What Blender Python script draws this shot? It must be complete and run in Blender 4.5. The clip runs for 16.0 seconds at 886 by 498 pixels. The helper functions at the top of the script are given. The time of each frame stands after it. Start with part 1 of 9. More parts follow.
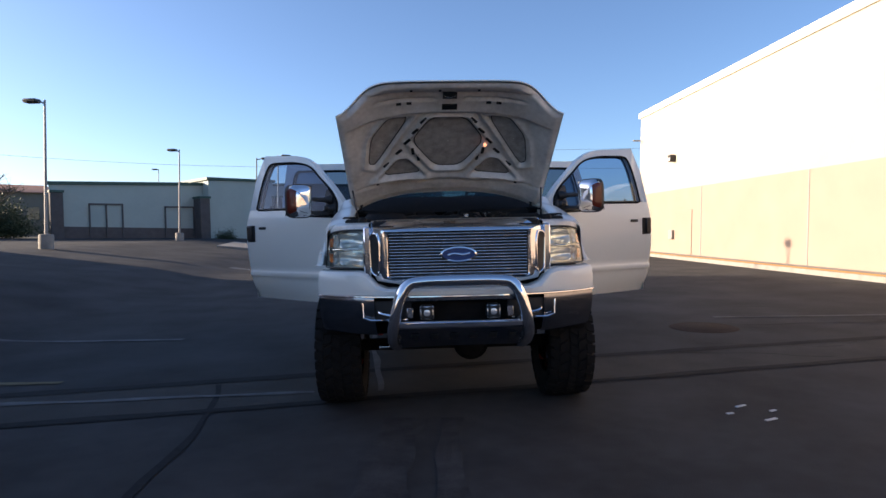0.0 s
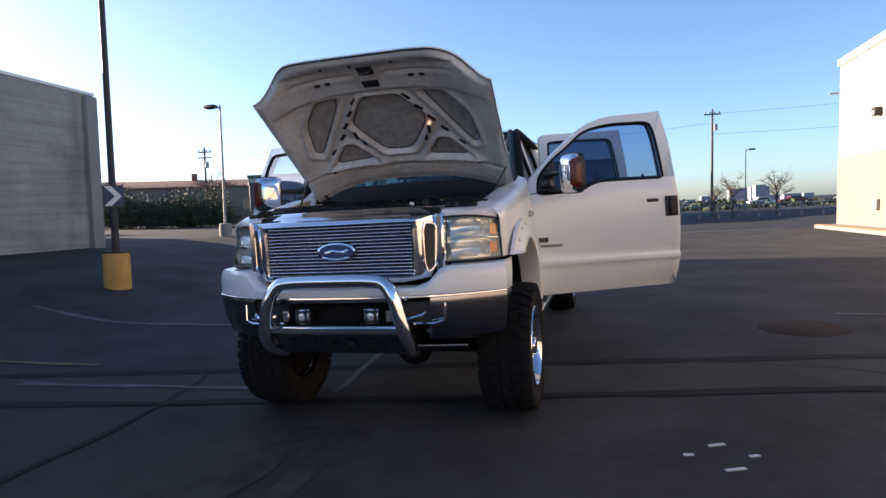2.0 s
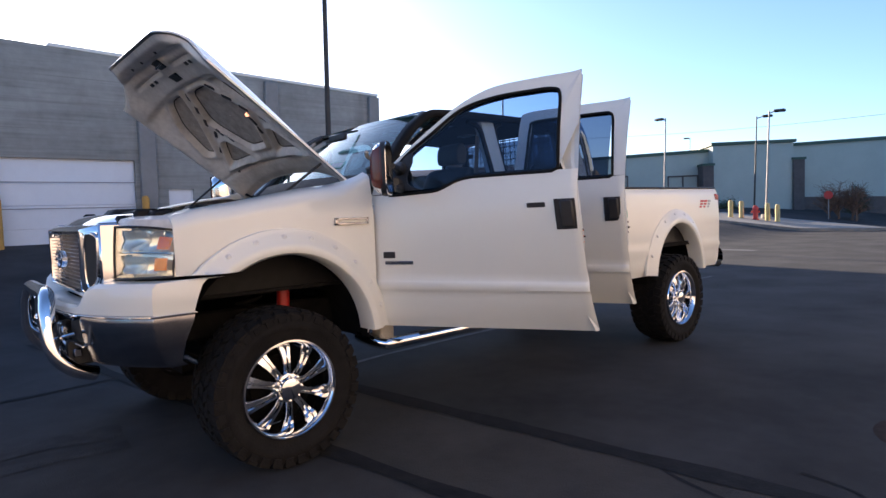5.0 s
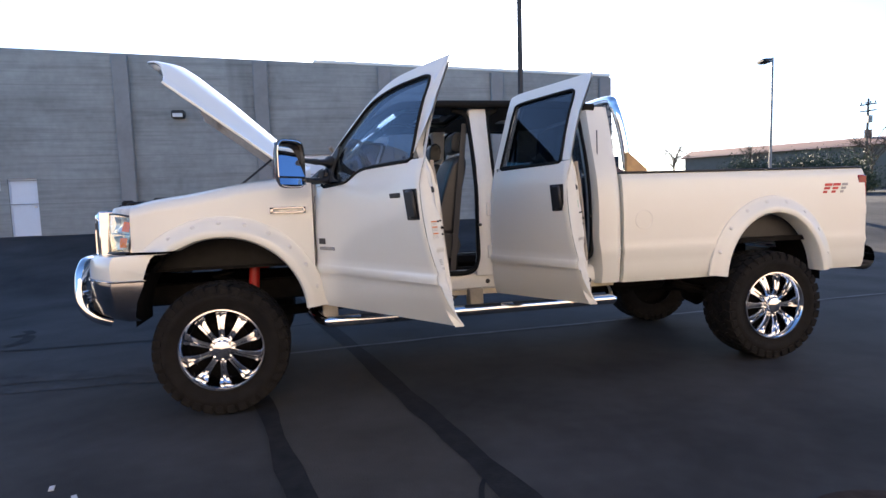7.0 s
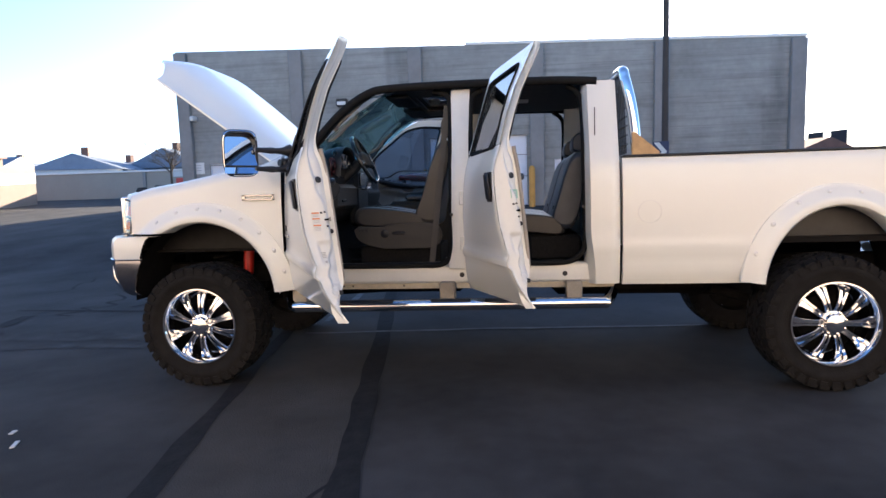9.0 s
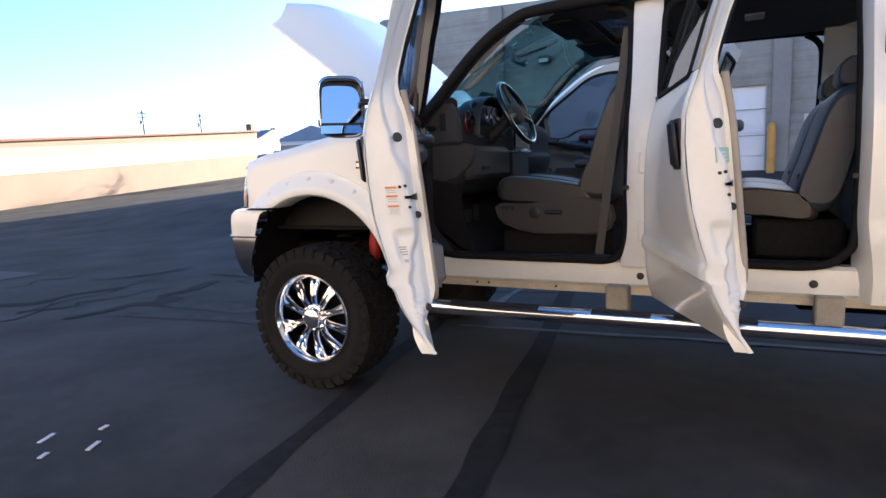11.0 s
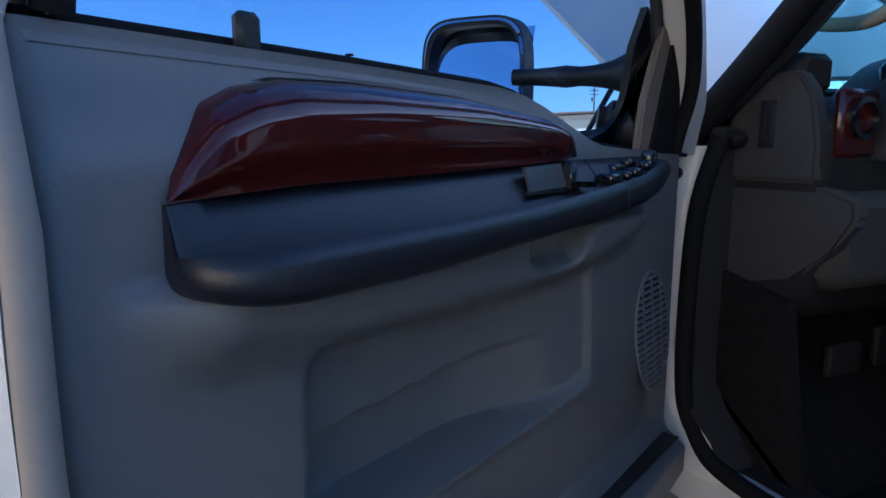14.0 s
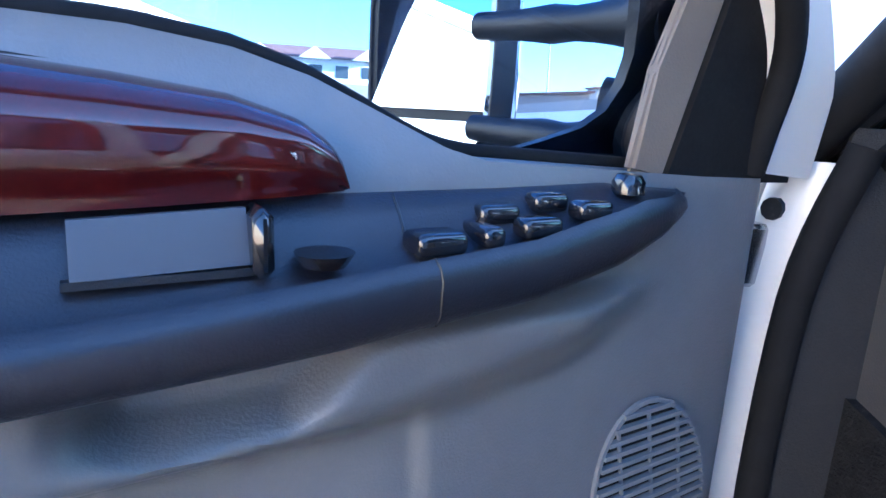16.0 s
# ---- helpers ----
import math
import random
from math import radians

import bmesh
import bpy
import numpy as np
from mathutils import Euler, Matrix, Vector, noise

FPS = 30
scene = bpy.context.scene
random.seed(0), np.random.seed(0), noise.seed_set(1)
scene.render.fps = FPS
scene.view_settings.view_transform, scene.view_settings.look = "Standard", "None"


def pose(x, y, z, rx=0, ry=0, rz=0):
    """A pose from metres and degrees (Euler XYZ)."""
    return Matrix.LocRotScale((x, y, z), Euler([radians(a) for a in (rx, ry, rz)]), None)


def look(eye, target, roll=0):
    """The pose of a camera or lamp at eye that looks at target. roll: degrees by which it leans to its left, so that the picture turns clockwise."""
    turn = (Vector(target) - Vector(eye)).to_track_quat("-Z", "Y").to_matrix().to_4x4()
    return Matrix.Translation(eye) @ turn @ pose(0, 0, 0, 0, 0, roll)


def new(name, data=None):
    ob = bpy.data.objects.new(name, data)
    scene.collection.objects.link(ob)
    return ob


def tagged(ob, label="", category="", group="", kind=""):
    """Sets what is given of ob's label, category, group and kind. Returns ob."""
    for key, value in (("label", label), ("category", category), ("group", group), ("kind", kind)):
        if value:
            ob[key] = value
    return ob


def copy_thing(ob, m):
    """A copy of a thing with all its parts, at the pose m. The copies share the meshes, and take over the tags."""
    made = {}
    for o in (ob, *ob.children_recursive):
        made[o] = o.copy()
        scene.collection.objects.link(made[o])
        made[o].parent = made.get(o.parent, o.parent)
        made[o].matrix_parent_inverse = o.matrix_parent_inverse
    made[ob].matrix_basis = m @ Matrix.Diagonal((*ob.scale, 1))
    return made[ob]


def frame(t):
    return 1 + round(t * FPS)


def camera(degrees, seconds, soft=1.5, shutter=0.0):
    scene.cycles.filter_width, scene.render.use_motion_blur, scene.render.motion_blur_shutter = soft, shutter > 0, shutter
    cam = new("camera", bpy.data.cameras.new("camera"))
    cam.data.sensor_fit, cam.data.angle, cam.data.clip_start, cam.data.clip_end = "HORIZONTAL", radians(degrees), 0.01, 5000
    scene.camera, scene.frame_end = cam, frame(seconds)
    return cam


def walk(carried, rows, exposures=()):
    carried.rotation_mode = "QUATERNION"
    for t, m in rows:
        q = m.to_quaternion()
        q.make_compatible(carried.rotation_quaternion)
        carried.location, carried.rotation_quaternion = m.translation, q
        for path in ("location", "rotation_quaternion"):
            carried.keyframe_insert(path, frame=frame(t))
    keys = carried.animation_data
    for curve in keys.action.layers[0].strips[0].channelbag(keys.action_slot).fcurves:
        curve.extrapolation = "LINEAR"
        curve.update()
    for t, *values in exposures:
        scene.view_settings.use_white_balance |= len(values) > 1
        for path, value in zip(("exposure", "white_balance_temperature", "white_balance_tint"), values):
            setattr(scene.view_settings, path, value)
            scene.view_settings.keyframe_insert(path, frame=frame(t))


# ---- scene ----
cam = camera(72.5, 16.0)

PATH = [
    (0, (-0.28, -5.009, 1.392), (-0.195, -3.012, 1.327), -1.2),
    (0.5, (0.11, -4.92, 1.395), (0.087, -2.923, 1.3), -2.1),
    (1, (0.536, -4.743, 1.402), (0.389, -2.752, 1.276), -2.8),
    (1.5, (1.121, -4.508, 1.409), (0.763, -2.545, 1.277), -3.5),
    (2, (1.603, -4.254, 1.412), (1.065, -2.331, 1.298), -3.0),
    (2.5, (2.133, -3.905, 1.422), (1.39, -2.051, 1.321), -2.7),
    (3, (2.587, -3.485, 1.417), (1.688, -1.7, 1.328), -2.6),
    (3.5, (2.98, -3.025, 1.416), (1.963, -1.305, 1.336), -2.4),
    (4, (3.344, -2.558, 1.414), (2.2, -0.92, 1.334), -2.0),
    (4.5, (3.78, -2.035, 1.414), (2.444, -0.549, 1.321), -1.9),
    (5, (4.184, -1.509, 1.415), (2.666, -0.212, 1.295), -2.0),
    (5.2, (4.295, -1.306, 1.386), (2.714, -0.087, 1.274), -2.0),
    (7.3, (5.429, 0.944, 1.364), (3.458, 1.249, 1.223), -1.8),
    (7.5, (5.462, 1.17, 1.362), (3.48, 1.392, 1.223), -1.6),
    (8, (5.51, 1.75, 1.339), (3.514, 1.765, 1.218), -1.6),
    (8.2, (5.452, 1.957, 1.359), (3.457, 1.902, 1.227), -1.6),
    (10.3, (4.633, 2.433, 1.371), (2.733, 1.858, 1.125), -1.6),
    (10.5, (4.47, 2.444, 1.359), (2.604, 1.772, 1.103), -1.6),
    (11, (3.942, 2.391, 1.354), (2.174, 1.496, 1.085), -2.1),
    (11.5, (3.415, 2.305, 1.357), (1.763, 1.213, 1.08), -2.6),
    (12, (2.946, 2.253, 1.37), (1.472, 0.93, 1.094), -2.4),
    (12.5, (2.533, 2.102, 1.4), (1.246, 0.6, 1.103), -1.8),
    (13, (2.257, 1.983, 1.45), (1.166, 0.335, 1.147), -1.4),
    (13.5, (2.071, 1.897, 1.506), (1.205, 0.12, 1.202), 0.5),
    (14, (1.935, 1.741, 1.549), (1.159, -0.075, 1.228), 0.0),
    (14.5, (1.803, 1.594, 1.579), (1.115, -0.244, 1.193), 1.0),
    (15, (1.67, 1.551, 1.584), (1.257, -0.365, 1.184), 1.7),
    (15.5, (1.509, 1.524, 1.589), (1.384, -0.432, 1.191), 1.7),
    (16, (1.385, 1.397, 1.59), (1.22, -0.548, 1.155), 3.2),
]
# the film brightens as it nears the shaded cab, and leans to blue
LIGHTING = [(0.0, 1.42, 7000, 16), (1.5, 1.52, 7000, 16), (2.5, 1.75, 6950, 16), (5.0, 1.8, 6700, 16), (7.5, 2.14, 6550, 12), (8.0, 2.19, 6550, 12), (10.5, 2.32, 6520, 11), (11.5, 2.38, 6470, 11), (12.5, 2.17, 6200, 11), (13.0, 2.32, 6000, 11), (13.5, 2.13, 5700, 10), (14.0, 2.13, 5480, 8), (14.5, 2.67, 5520, 9), (15.0, 3.55, 5520, 11), (15.5, 4.13, 5480, 11), (16.0, 4.45, 5350, 9)]
walk(cam, [(t, look(eye, target, roll)) for t, eye, target, roll in PATH], LIGHTING)

# ---- light: low sun behind the concrete warehouse, clear sky ----
SUN_AZ, SUN_EL = radians(80.5), radians(12.3)
to_sun = Vector((-math.sin(SUN_AZ) * math.cos(SUN_EL), math.cos(SUN_AZ) * math.cos(SUN_EL), math.sin(SUN_EL)))
world = bpy.data.worlds.new("sky")
scene.world = world
world.use_nodes = True
sky = world.node_tree.nodes.new("ShaderNodeTexSky")
sky.sky_type = "NISHITA"
sky.sun_disc = False
sky.sun_elevation = SUN_EL
sky.sun_rotation = -SUN_AZ
sky.air_density, sky.dust_density, sky.ozone_density = 0.75, 0.9, 3.6
back = world.node_tree.nodes["Background"]
world.node_tree.links.new(sky.outputs[0], back.inputs[0])
back.inputs[1].default_value = 0.11
sun = new("sun", bpy.data.lights.new("sun", "SUN"))
sun.data.energy, sun.data.angle, sun.data.color = 5.0, radians(0.53), (1.0, 0.86, 0.68)
sun.matrix_world = look((0, 0, 0), -to_sun)
scene.view_settings.exposure = 1.0

# ---- materials ----
def mat(name, color, rough=0.5, metal=0.0, vary=0.0, scale=8.0, bump=0.0, bump_scale=40.0, coat=0.0, spec=0.5, grime=None, grime_amount=0.0):
    """A principled surface with colour variation at two scales and fine relief, in metres."""
    m = bpy.data.materials.new(name)
    m.use_nodes = True
    nt = m.node_tree
    p = nt.nodes["Principled BSDF"]
    p.inputs["Roughness"].default_value, p.inputs["Metallic"].default_value = rough, metal
    p.inputs["Coat Weight"].default_value, p.inputs["Specular IOR Level"].default_value = coat, spec
    p.inputs["Coat Roughness"].default_value = 0.06
    p.inputs["Base Color"].default_value = (*color, 1)
    geo = nt.nodes.new("ShaderNodeNewGeometry")
    if vary or grime:
        a, b = nt.nodes.new("ShaderNodeTexNoise"), nt.nodes.new("ShaderNodeTexNoise")
        a.inputs["Scale"].default_value, b.inputs["Scale"].default_value = scale, scale * 7.3
        a.inputs["Detail"].default_value = 5
        for n in (a, b):
            nt.links.new(geo.outputs["Position"], n.inputs["Vector"])
        add = nt.nodes.new("ShaderNodeMath")
        add.operation = "MULTIPLY_ADD"
        add.inputs[1].default_value = 0.45
        nt.links.new(b.outputs["Fac"], add.inputs[0])
        nt.links.new(a.outputs["Fac"], add.inputs[2])
        ramp = nt.nodes.new("ShaderNodeMapRange")
        ramp.inputs["From Min"].default_value, ramp.inputs["From Max"].default_value = 0.45, 1.0
        nt.links.new(add.outputs[0], ramp.inputs["Value"])
        mix = nt.nodes.new("ShaderNodeMix")
        mix.data_type = "RGBA"
        lo = [c * (1 - vary) for c in color]
        hi = [min(1, c * (1 + vary)) for c in color]
        if grime:
            lo = [c * (1 - grime_amount) + g * grime_amount for c, g in zip(color, grime)]
        mix.inputs["A"].default_value, mix.inputs["B"].default_value = (*lo, 1), (*hi, 1)
        nt.links.new(ramp.outputs[0], mix.inputs["Factor"])
        nt.links.new(mix.outputs["Result"], p.inputs["Base Color"])
        rr = nt.nodes.new("ShaderNodeMapRange")
        k = 0.2 if vary > 0.05 else 0.03
        rr.inputs["To Min"].default_value, rr.inputs["To Max"].default_value = max(0.02, rough * (1 - k)), min(1, rough * (1 + k))
        nt.links.new(b.outputs["Fac"], rr.inputs["Value"])
        nt.links.new(rr.outputs[0], p.inputs["Roughness"])
    if bump:
        n, bp = nt.nodes.new("ShaderNodeTexNoise"), nt.nodes.new("ShaderNodeBump")
        n.inputs["Scale"].default_value, n.inputs["Detail"].default_value = bump_scale, 6
        bp.inputs["Strength"].default_value, bp.inputs["Distance"].default_value = min(1, bump), 0.01
        nt.links.new(geo.outputs["Position"], n.inputs["Vector"])
        nt.links.new(n.outputs["Fac"], bp.inputs["Height"])
        nt.links.new(bp.outputs[0], p.inputs["Normal"])
    return m


def pane(name, tint, gloss=1.5, rough=0.0):
    """Thin glass: tinted see-through, with reflections that grow at grazing angles."""
    m = bpy.data.materials.new(name)
    m.use_nodes = True
    nt = m.node_tree
    nt.nodes.remove(nt.nodes["Principled BSDF"])
    t, g, f, x = (nt.nodes.new("ShaderNode" + k) for k in ("BsdfTransparent", "BsdfGlossy", "LayerWeight", "MixShader"))
    t.inputs[0].default_value = (*tint, 1)
    g.inputs["Roughness"].default_value = rough
    f.inputs["Blend"].default_value = 0.5
    power, scale = nt.nodes.new("ShaderNodeMath"), nt.nodes.new("ShaderNodeMath")
    power.operation, scale.operation = "POWER", "MULTIPLY_ADD"
    power.inputs[1].default_value = 4.0
    scale.inputs[1].default_value, scale.inputs[2].default_value = 0.9, 0.022 * gloss
    nt.links.new(f.outputs["Facing"], power.inputs[0])
    nt.links.new(power.outputs[0], scale.inputs[0])
    nt.links.new(scale.outputs[0], x.inputs[0])
    nt.links.new(t.outputs[0], x.inputs[1])
    nt.links.new(g.outputs[0], x.inputs[2])
    nt.links.new(x.outputs[0], nt.nodes["Material Output"].inputs[0])
    return m


def glow(name, color, strength):
    m = mat(name, color, 0.4)
    p = m.node_tree.nodes["Principled BSDF"]
    p.inputs["Emission Color"].default_value, p.inputs["Emission Strength"].default_value = (*color, 1), strength
    return m


WHITE = mat("white_paint", (0.81, 0.81, 0.75), 0.30, vary=0.010, scale=1.1, coat=0.6)
WHITE_IN = mat("white_paint_inner", (0.755, 0.755, 0.715), 0.38, vary=0.04, scale=6, coat=0.25)
HOOD_IN = mat("dusty_hood_underside", (0.72, 0.70, 0.66), 0.34, vary=0.2, scale=3.5, coat=0.4, grime=(0.27, 0.24, 0.20), grime_amount=0.5)
PAD = mat("hood_insulation", (0.38, 0.36, 0.33), 0.95, vary=0.3, scale=18, bump=0.6, bump_scale=160)
CHROME = mat("chrome", (0.86, 0.87, 0.89), 0.07, 1.0, vary=0.04, scale=14)
CHROME_DULL = mat("satin_chrome", (0.55, 0.56, 0.58), 0.22, 1.0, vary=0.10, scale=9)
STEEL_DARK = mat("dark_bumper_chrome", (0.33, 0.34, 0.37), 0.16, 1.0, vary=0.12, scale=6)
BLACK = mat("black_plastic", (0.018, 0.018, 0.019), 0.45, vary=0.25, scale=20, bump=0.15, bump_scale=300)
BLACK_GLOSS = mat("gloss_black", (0.01, 0.01, 0.011), 0.15, coat=0.5)
# darker and duller than black_plastic, for the engine bay
BAY = mat("dull_bay_black", (0.008, 0.0078, 0.0078), 0.6, vary=0.35, scale=16, bump=0.2, bump_scale=120, spec=0.25)
RUBBER = mat("black_rubber", (0.02, 0.02, 0.02), 0.7, vary=0.2, scale=30)
TYRE = mat("tyre_rubber", (0.012, 0.011, 0.0105), 0.9, vary=0.35, scale=12, bump=0.4, bump_scale=90, spec=0.2)
UNDER = mat("underbody", (0.010, 0.009, 0.0085), 0.95, vary=0.4, scale=10, bump=0.3, spec=0.12)
RUSTY = mat("rusty_metal", (0.10, 0.06, 0.04), 0.8, vary=0.4, scale=14, bump=0.3)
RED = mat("red_shock", (0.42, 0.02, 0.015), 0.4)
AMBER = mat("amber_lens", (0.80, 0.17, 0.012), 0.15, coat=0.8)
REDLENS = mat("red_lens", (0.28, 0.010, 0.010), 0.25, coat=0.3)
REFLECTOR = mat("lamp_reflector", (0.88, 0.89, 0.88), 0.16, 0.6, vary=0.03, scale=30)
BLUE_OVAL = mat("blue_enamel", (0.02, 0.06, 0.19), 0.2, coat=0.7)
LENS = pane("clear_lens", (0.95, 0.96, 0.93), 1.45)
TINT = pane("tinted_glass", (0.52, 0.62, 0.74), 1.75)
TINT_DARK = pane("dark_tinted_glass", (0.33, 0.38, 0.45), 1.5)
WIND = pane("windscreen_glass", (0.56, 0.77, 0.78), 1.5)
MIRROR = mat("mirror", (0.92, 0.93, 0.94), 0.01, 1.0)
GREY_TRIM = mat("grey_door_plastic", (0.143, 0.149, 0.149), 0.38, vary=0.05, scale=30, bump=0.12, bump_scale=420)
GREY_LIGHT = mat("light_grey_plastic", (0.18, 0.186, 0.188), 0.6, vary=0.06, scale=20, bump=0.2, bump_scale=350)
NAVY = mat("dark_armrest_vinyl", (0.013, 0.0145, 0.020), 0.36, vary=0.10, scale=40, bump=0.12, bump_scale=500)
WOOD = mat("red_wood_veneer", (0.052, 0.0036, 0.0026), 0.5, vary=0.35, scale=22, coat=1.0, spec=0.08)
WOOD.node_tree.nodes["Principled BSDF"].inputs["Coat IOR"].default_value = 1.55
WOOD.node_tree.nodes["Principled BSDF"].inputs["Coat Roughness"].default_value = 0.05
SEAL = mat("seal_rubber", (0.011, 0.011, 0.011), 0.8, vary=0.2, scale=30, spec=0.15)
BELT = mat("taupe_webbing", (0.085, 0.077, 0.066), 0.8, vary=0.06, scale=60)
PILLAR = mat("tan_pillar_trim", (0.170, 0.136, 0.100), 0.65, vary=0.06, scale=20, bump=0.15, bump_scale=350)
PLATE = mat("smooth_grey_plate", (0.065, 0.073, 0.085), 0.45, vary=0.03, scale=20)
DASH = mat("dark_grey_dash_plastic", (0.024, 0.024, 0.0235), 0.7, vary=0.08, scale=24, bump=0.22, bump_scale=380, spec=0.25)
MARKER = mat("red_brown_marker", (0.13, 0.018, 0.008), 0.22, coat=0.4, spec=0.3)
LEATHER = mat("taupe_leather", (0.044, 0.041, 0.037), 0.33, vary=0.10, scale=14, bump=0.2, bump_scale=180)
LEATHER_BLUE = mat("grey_leather", (0.045, 0.052, 0.064), 0.4, vary=0.12, scale=14, bump=0.2, bump_scale=180)
GREY_DASH = mat("grey_dash_plastic", (0.058, 0.057, 0.054), 0.6, vary=0.08, scale=24, bump=0.2, bump_scale=380, spec=0.3)
SEAT_PLASTIC = mat("taupe_seat_plastic", (0.038, 0.035, 0.031), 0.5, vary=0.06, scale=20, bump=0.2, bump_scale=350)
BEIGE = mat("beige_trim", (0.33, 0.295, 0.25), 0.7, vary=0.08, scale=20)
CARPET = mat("dark_carpet", (0.017, 0.0165, 0.016), 1.0, vary=0.3, scale=60, bump=0.6, bump_scale=260, spec=0.1)
HEADLINER = mat("headliner", (0.10, 0.09, 0.08), 0.95, vary=0.1, scale=30, bump=0.3, bump_scale=300)
PAPER = mat("label_paper", (0.72, 0.72, 0.70), 0.6)
ORANGE = mat("orange_print", (0.70, 0.22, 0.06), 0.6)
GREYPRINT = mat("grey_print", (0.35, 0.35, 0.35), 0.6)
GREENPRINT = mat("green_label", (0.36, 0.60, 0.50), 0.6)
PLY = mat("bare_plywood", (0.52, 0.34, 0.17), 0.8, vary=0.2, scale=12)
ASPHALT = mat("asphalt", (0.042, 0.0412, 0.0417), 0.95, vary=0.5, scale=0.9, bump=0.35, bump_scale=110, spec=0.2)
STAIN = mat("oil_stain", (0.040, 0.039, 0.040), 0.95, vary=0.5, scale=4, bump=0.7, bump_scale=110, spec=0.2)
ASPHALT_LIGHT = mat("worn_asphalt", (0.058, 0.054, 0.050), 0.95, vary=0.3, scale=1.6, bump=0.7, bump_scale=120, spec=0.2)
ASPHALT_PALE = mat("pale_asphalt_patch", (0.088, 0.084, 0.086), 0.95, vary=0.2, scale=1.8, bump=0.7, bump_scale=120, spec=0.2)
TAR = mat("tar_sealant", (0.020, 0.020, 0.021), 0.95, vary=0.3, scale=9, bump=0.3, bump_scale=60, spec=0.15)
PAINT_W = mat("worn_white_line", (0.085, 0.085, 0.087), 0.8, vary=0.5, scale=7)
PAINT_Y = mat("worn_yellow_line", (0.12, 0.09, 0.035), 0.8, vary=0.5, scale=7)
PAINT_NEW = mat("white_mark", (0.62, 0.62, 0.62), 0.8, vary=0.15, scale=20)
YELLOW = mat("yellow_paint", (0.56, 0.28, 0.06), 0.7, vary=0.15, scale=5)
CONCRETE = mat("grey_concrete_wall", (0.285, 0.283, 0.265), 0.9, vary=0.28, scale=0.8, bump=0.3, bump_scale=25, grime=(0.16, 0.155, 0.145), grime_amount=0.4)


def streaks(m, layers):
    """Multiplies a surface by stretched noise: board marks and runs of water."""
    nt = m.node_tree
    p = nt.nodes["Principled BSDF"]
    for stretch, lo, hi, dark in layers:
        src = p.inputs["Base Color"].links[0].from_socket
        geo, mp = nt.nodes.new("ShaderNodeNewGeometry"), nt.nodes.new("ShaderNodeMapping")
        n, ramp, mul = nt.nodes.new("ShaderNodeTexNoise"), nt.nodes.new("ShaderNodeMapRange"), nt.nodes.new("ShaderNodeMix")
        mp.inputs["Scale"].default_value = stretch
        n.inputs["Scale"].default_value, n.inputs["Detail"].default_value = 1.0, 4
        ramp.inputs["From Min"].default_value, ramp.inputs["From Max"].default_value = lo, hi
        ramp.inputs["To Min"].default_value, ramp.inputs["To Max"].default_value = 1.0, dark
        mul.data_type, mul.blend_type = "RGBA", "MULTIPLY"
        mul.inputs["Factor"].default_value = 1.0
        nt.links.new(geo.outputs["Position"], mp.inputs["Vector"])
        nt.links.new(mp.outputs["Vector"], n.inputs["Vector"])
        nt.links.new(n.outputs["Fac"], ramp.inputs["Value"])
        nt.links.new(src, mul.inputs["A"])
        nt.links.new(ramp.outputs[0], mul.inputs["B"])
        nt.links.new(mul.outputs["Result"], p.inputs["Base Color"])


streaks(CONCRETE, (((0.35, 0.35, 7.0), 0.45, 0.68, 0.80), ((0.9, 0.9, 0.14), 0.60, 0.74, 0.58), ((0.8, 0.8, 22.0), 0.52, 0.70, 0.86)))
CONCRETE_P = mat("concrete_pilaster", (0.25, 0.24, 0.23), 0.9, vary=0.15, scale=1.1, bump=0.3, bump_scale=25)
KERB = mat("concrete_kerb", (0.25, 0.235, 0.21), 0.9, vary=0.2, scale=4)
CREAM = mat("cream_stucco", (0.38, 0.337, 0.284), 0.9, vary=0.05, scale=0.9, bump=0.25, bump_scale=60)
TAN = mat("tan_stucco", (0.295, 0.228, 0.182), 0.9, vary=0.06, scale=0.9, bump=0.25, bump_scale=60)
COPING = mat("white_coping", (0.80, 0.78, 0.74), 0.6)
ROLLUP = mat("white_door_panel", (0.72, 0.74, 0.78), 0.5, vary=0.03, scale=3)
TEAL = mat("grey_green_siding", (0.38, 0.43, 0.39), 0.8, vary=0.06, scale=0.7)
TEAL_D = mat("dark_brick_base", (0.10, 0.085, 0.08), 0.9, vary=0.2, scale=3)
GREEN_TRIM = mat("green_roof_trim", (0.035, 0.085, 0.065), 0.6)
POLE = mat("grey_pole", (0.28, 0.27, 0.26), 0.6, 0.3, vary=0.1, scale=6)
POLE_DARK = mat("dark_pole", (0.035, 0.032, 0.03), 0.6, 0.2, vary=0.2, scale=6)
WOODPOLE = mat("wood_pole", (0.09, 0.075, 0.065), 0.9, vary=0.2, scale=6)
HOUSE_TAN = mat("tan_house_siding", (0.17, 0.15, 0.125), 0.85, vary=0.1, scale=2)
ROOF_R = mat("red_brown_roof", (0.22, 0.10, 0.07), 0.8, vary=0.15, scale=2)
ROOF_B = mat("blue_grey_roof", (0.16, 0.20, 0.26), 0.7, vary=0.12, scale=2)
SIDING_W = mat("white_siding", (0.70, 0.70, 0.68), 0.8, vary=0.05, scale=2)
WIN = mat("far_window", (0.05, 0.06, 0.07), 0.1)
REDPAINT = mat("red_steel_door", (0.55, 0.05, 0.04), 0.5, vary=0.08, scale=4)
BARK = mat("bark", (0.10, 0.075, 0.055), 0.95, vary=0.3, scale=6, bump=0.5)
